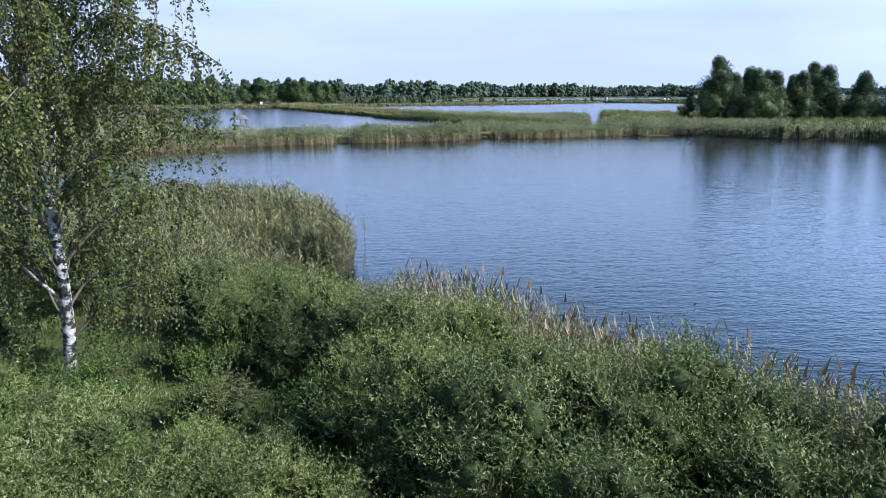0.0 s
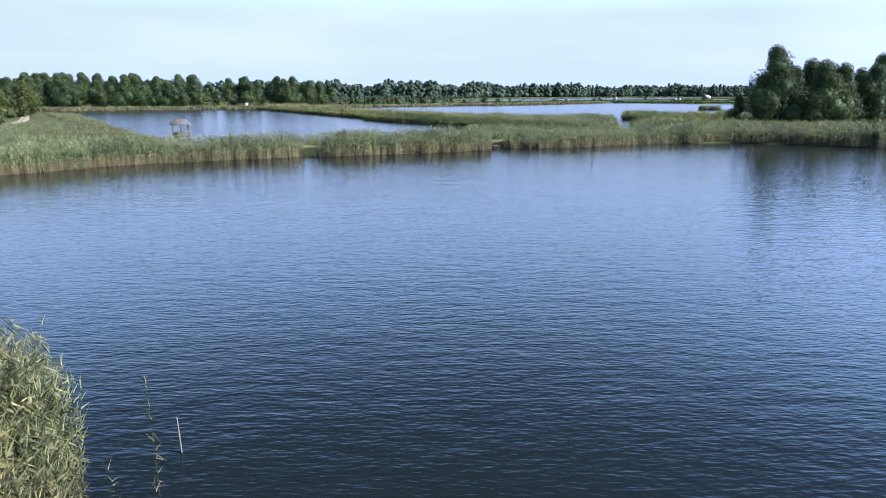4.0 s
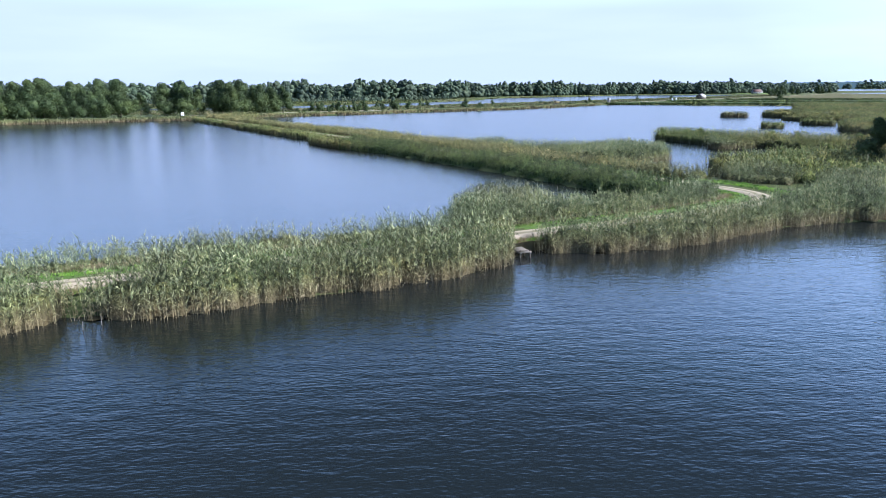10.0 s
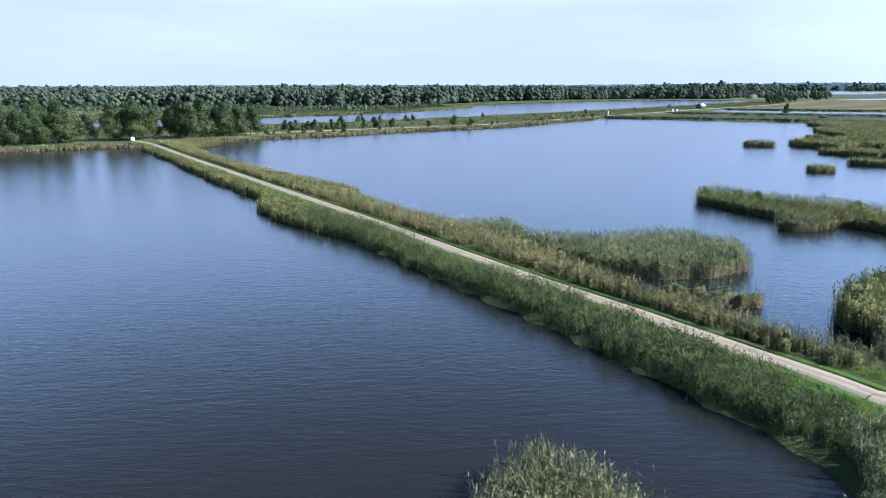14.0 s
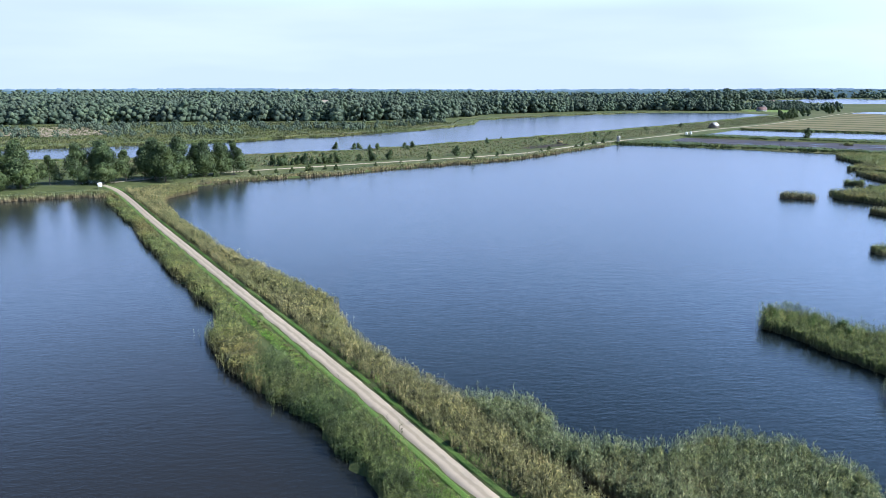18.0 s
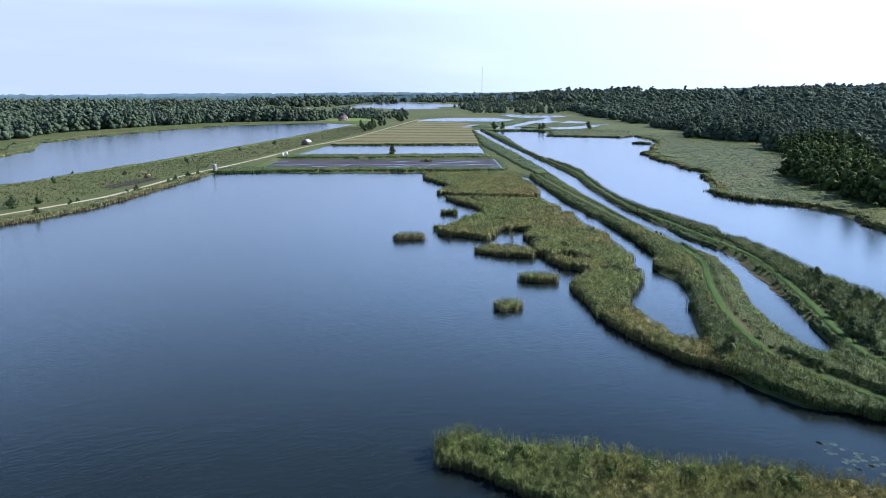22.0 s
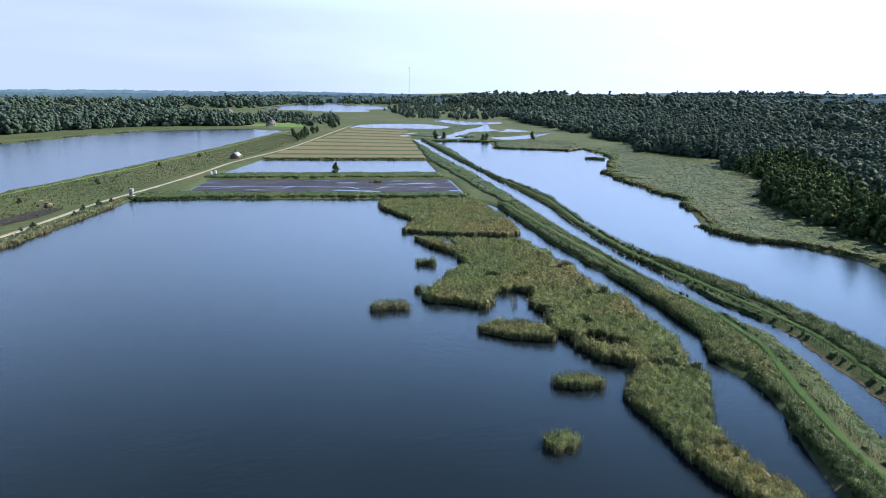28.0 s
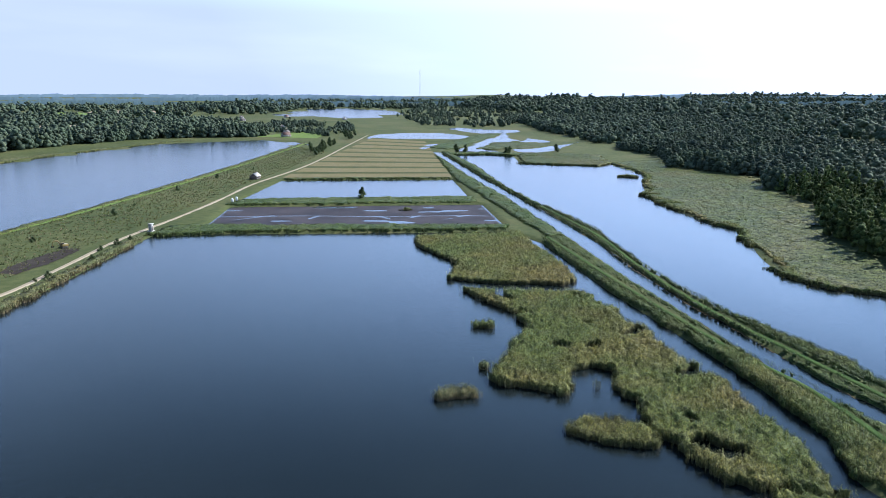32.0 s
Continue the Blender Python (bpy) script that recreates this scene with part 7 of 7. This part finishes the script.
def excavator(x, y, turn):
    ob = thing("excavator", "yellow tracked excavator digging at the edge of dark peat", "excavator", m=pose(x, y, LAND_Z + 0.05, 0, 0, turn) @ Matrix.Scale(0.8, 4))
    for s in (-1, 1):
        tr = part("track", boxes((-1.9, s * 1.15 - 0.3, 0.0, 1.9, s * 1.15 + 0.3, 0.85)), M_BLACK, ob, bevel=0.25)
        for k in range(5):
            part("wheel", tube([(-1.4 + 0.7 * k, s * 1.15 - 0.33, 0.4), (-1.4 + 0.7 * k, s * 1.15 + 0.33, 0.4)], [0.28, 0.28], 8), M_STEEL, tr)
    part("undercarriage", boxes((-0.8, -0.85, 0.4, 0.8, 0.85, 0.95)), M_BLACK, ob)
    part("body", boxes((-2.3, -1.3, 0.95, 1.2, 1.3, 2.1)), M_YELLOW, ob, bevel=0.12)
    part("counterweight", boxes((-2.75, -1.25, 1.0, -2.3, 1.25, 2.0)), M_BLACK, ob, bevel=0.1)
    cab = part("cab", boxes((0.1, 0.25, 2.1, 1.5, 1.25, 3.1)), M_YELLOW, ob, bevel=0.08)
    part("window", boxes((1.5, 0.33, 2.2, 1.53, 1.17, 3.0)), M_GLASS_DARK, cab)
    part("window", boxes((0.25, 1.25, 2.25, 1.35, 1.28, 3.0)), M_GLASS_DARK, cab)
    part("boom", tube([(1.0, -0.3, 1.6), (2.6, -0.3, 4.2), (5.0, -0.3, 4.5)], [0.3, 0.34, 0.2], 4), M_YELLOW, ob)
    part("stick", tube([(4.7, -0.3, 4.7), (5.6, -0.3, 1.9)], [0.22, 0.16], 4), M_YELLOW, ob)
    part("ram", tube([(1.5, -0.3, 1.5), (3.0, -0.3, 3.9)], [0.09, 0.07], 6), M_STEEL, ob)
    part("bucket", tube([(5.6, -0.85, 1.6), (5.6, 0.25, 1.6)], [0.55, 0.55], 6), M_BLACK, ob)
    return ob


excavator(*pl("92.4,579")[0], 200)


def mast(x, y):
    ob = thing("radio_mast", "thin tall lattice radio mast far beyond the lake", "mast", m=pose(x, y, 0))
    h, k = 168.0, 28
    legs = [(1.3 * math.cos(a), 1.3 * math.sin(a)) for a in (0, 2.094, 4.189)]
    for lx, ly in legs:
        part("leg", tube([(lx, ly, 0), (lx, ly, h)], [0.28, 0.28], 4), M_STEEL, ob)
    for i in range(k):
        z0, z1 = h * i / k, h * (i + 1) / k
        for j in range(3):
            p, q2 = legs[j], legs[(j + 1) % 3]
            part("brace", tube([(p[0], p[1], z0), (q2[0], q2[1], z1)], [0.12, 0.12], 3), M_STEEL, ob)
    return ob


mast(2283, 3065)

for i, (x, y) in enumerate(pl("-186.8,412.8 -145.2,383.4")):
    ob = thing("utility_pole", "grey wooden utility pole behind the far shore", "pole", "poles behind the far shore", m=pose(x, y, LAND_Z - 0.1))
    part("pole", tube([(0, 0, 0), (0, 0, 8.5)], [0.16, 0.11], 7), M_WOOD, ob)
    part("crossarm", boxes((-0.9, -0.06, 7.9, 0.9, 0.06, 8.05)), M_WOOD, ob)
for i, (x, y, hh, lean) in enumerate(((2.75, 33.4, 0.62, 0.04), (-6.4, 45.3, 0.9, -0.08), (-16.9, 122.6, 0.5, 0.02), (-17.6, 121.9, 0.45, 0.1))):
    ob = part("stake", tube([(0, 0, -0.7), (lean, 0, hh)], [0.025, 0.018], 6), M_WOOD)
    ob.matrix_world = pose(x, y, 0)
    tagged(ob, "thin pale stake standing in the water", "stake", "stakes in the water")

# ---------------------------------------------------------------- basin, fields, peat cut, lilies
bx = np.arange(BASIN[:, 0].min(), BASIN[:, 0].max(), 1.6)
by = np.arange(BASIN[:, 1].min(), BASIN[:, 1].max(), 1.6)
BX, BY = np.meshgrid(bx, by)
ux, uy = 0.8, -0.6
along, across_ = BX * ux + BY * uy, BX * 0.6 + BY * 0.8
mid_, far_ = across_.mean() - 1, along.mean()
fork = np.zeros_like(BX)
for at_, slope_, reach_ in ((-52, 1.3, 9), (-24, 0.5, 5), (8, -0.9, 8), (30, 0.7, 5), (55, 1.1, 7)):
    fork += np.exp(-((along - far_ - at_ - slope_ * (across_ - mid_)) / 1.3) ** 2) * np.clip(1.4 - np.abs(across_ - mid_ + 4) / reach_, 0, 1)
chan = np.exp(-((across_ - mid_ + 1.2 * np.sin(along / 13)) / 1.05) ** 2) + fork + 1.1 * np.clip(drift(along, across_ * 3, 16, 4) - 0.62, 0, 1) * 4 * (np.abs(across_ - mid_) > 12)
BZ = 0.08 + 0.04 * drift(BX, BY, 9, 2) + 0.04 * drift(BX, BY, 3, 5) - 0.22 * chan
okv = inside(BASIN, BX.ravel(), BY.ravel())
k_ = (np.arange(len(by) - 1)[:, None] * len(bx) + np.arange(len(bx) - 1)[None]).ravel()
quads = np.stack([k_, k_ + 1, k_ + len(bx) + 1, k_ + len(bx)], 1)
quads = quads[okv[quads].all(1)]
mud = new("mud_flat", mesh_np("mud_flat", np.stack([BX.ravel(), BY.ravel(), BZ.ravel()], 1), quads, [M_MUD]))
tagged(mud, "drained basin of dark wet mud with shining runnels", "mud", kind="structure")


def flat(name, poly, material, z, label, category):
    """A thin sheet of land with its own cover."""
    tri = np.array(tessellate_polygon([[Vector((x, y, 0)) for x, y in poly]]))
    hz = hill(poly[:, 0], poly[:, 1])
    ob = new(name, mesh_np(name, np.column_stack([poly, z + hz]), tri, [material]))
    tagged(ob, label, category, kind="structure")


A0, A1, B0, B1 = pl("279.6,740.4 600,1078.8 388.8,668.4 627.6,996")
for i in range(18):
    t0, t1 = ((i + 0.45 * (i % 2)) / 18) ** 1.15, ((i + 1 + 0.45 * ((i + 1) % 2)) / 18) ** 1.15
    quad = np.array([A0 + (A1 - A0) * t0, B0 + (B1 - B0) * t0, B0 + (B1 - B0) * t1, A0 + (A1 - A0) * t1])
    flat("field", quad, (M_FIELD, M_RANK)[i % 2], LAND_Z + 0.2 + 0.1 * (i % 2), ("straw-coloured mown strip of wet meadow", "dark green unmown strip of wet meadow")[i % 2], "field")
flat("meadow", pl("474,1182 498,1146 528,1110 564,1152 600,1200 582,1260 516,1212"), M_MEADOW, LAND_Z + 0.3, "bright green meadow by the far houses", "field")
for i, (cx, cy, rx, ry, turn) in enumerate(FAR_FIELDS):
    U, W = np.meshgrid(np.linspace(-rx, rx, 13), np.linspace(-ry, ry, 13))
    c, n = math.cos(radians(turn)), math.sin(radians(turn))
    X, Y = (cx + U * c - W * n).ravel(), (cy + U * n + W * c).ravel()
    k = (np.arange(12)[:, None] * 13 + np.arange(12)[None]).ravel()
    ob = new("field", mesh_np("field", np.column_stack([X, Y, LAND_Z + hill(X, Y) + 0.8]), np.stack([k, k + 1, k + 14, k + 13], 1), [(M_STUBBLE, M_MEADOW, M_FIELD)[i % 3]]))
    tagged(ob, ("pale harvested field on the far slope", "green meadow on the far slope", "straw-coloured mown field on the far slope")[i % 3], "field", kind="structure")
for poly_ in ("846,1201 890,1222 894,1152 930,1110 894,1070 845,1061 801,1068 814,1116", "549,848 589,872 664,926 724,970 794,1020 860,1070 777,982 741,931 709,911 680,917 635,885 598,856 587,833 565,828",
              "603,803 618,822 666,822 700,833 754,845 778,855 707,816 654,789 613,778", "783,948 776,909 755,882 731,884 716,907", "528,881 586,940 607,938 569,906", "701,1144 756,1112 746,1033 696,987 672,1002 584,1069 652,1138"):
    flat("water", rough_edge(pl(poly_), 14, 3.0, 3), M_WATER, LAND_Z + 0.22, "pale shallow pond in the far marsh", "water")
flat("mown_strip", pl("74.4,621.6 114,657.6 180,720 276,819.6 396,951.6 470.4,1034.4 468,1036.8 393.6,953.4 273.6,822 177.6,722.4 111.6,660 72,624"), M_MEADOW, LAND_Z + 0.22, "light green mown strip along the river pond", "field")
PEAT = pl("63.6,549 74.4,561.6 92.4,577.8 98.4,573.6 90,561.6 79.2,550.8 68.4,542.4")
flat("peat_cut", rough_edge(PEAT, 3, 0.6, 5), M_TURNED, LAND_Z + 0.18, "freshly dug strip of black peat", "ground")
tri_ = tessellate_polygon([[Vector((x, y, 0)) for x, y in rough_edge(STUBBLE, 40, 4, 9)]])
pts_ = rough_edge(STUBBLE, 40, 4, 9)
stub_ = new("field", mesh_np("field", np.column_stack([pts_, hill(pts_[:, 0], pts_[:, 1]) + 6.0]), np.array(tri_), [M_STUBBLE]))
tagged(stub_, "pale pink harvested field among the far woods", "field", kind="structure")
flat("peat_field", pl("-331.2,754.8 -272.4,777.6 -220.8,708 -216,672 -246,648 -331.2,672"), M_STUBBLE, LAND_Z + 0.25, "bare brown peat field in the marsh", "field")
pads, gp = [], np.random.default_rng(17)
for x, y in np.concatenate([scatter(pl("98.4,223.8 101.4,220.8 101.4,216 96,213.6 94.8,217.2 97.2,220.8"), 0.9, 5)]):
    r = gp.uniform(0.25, 0.6)
    a = np.linspace(0.25, 6.0, 8) + gp.uniform(0, 6)
    v = np.vstack([[x, y, 0.012], np.column_stack([x + np.cos(a) * r, y + np.sin(a) * r, np.full(8, 0.012)])])
    pads.append((v, np.array([(0, i + 1, i + 2) for i in range(7)])))
lv, lf = join(pads)
tagged(new("lily_pads", mesh_np("lily_pads", lv, lf, [M_LILY])), "floating round water-lily pads", "water lilies", kind="stuff")
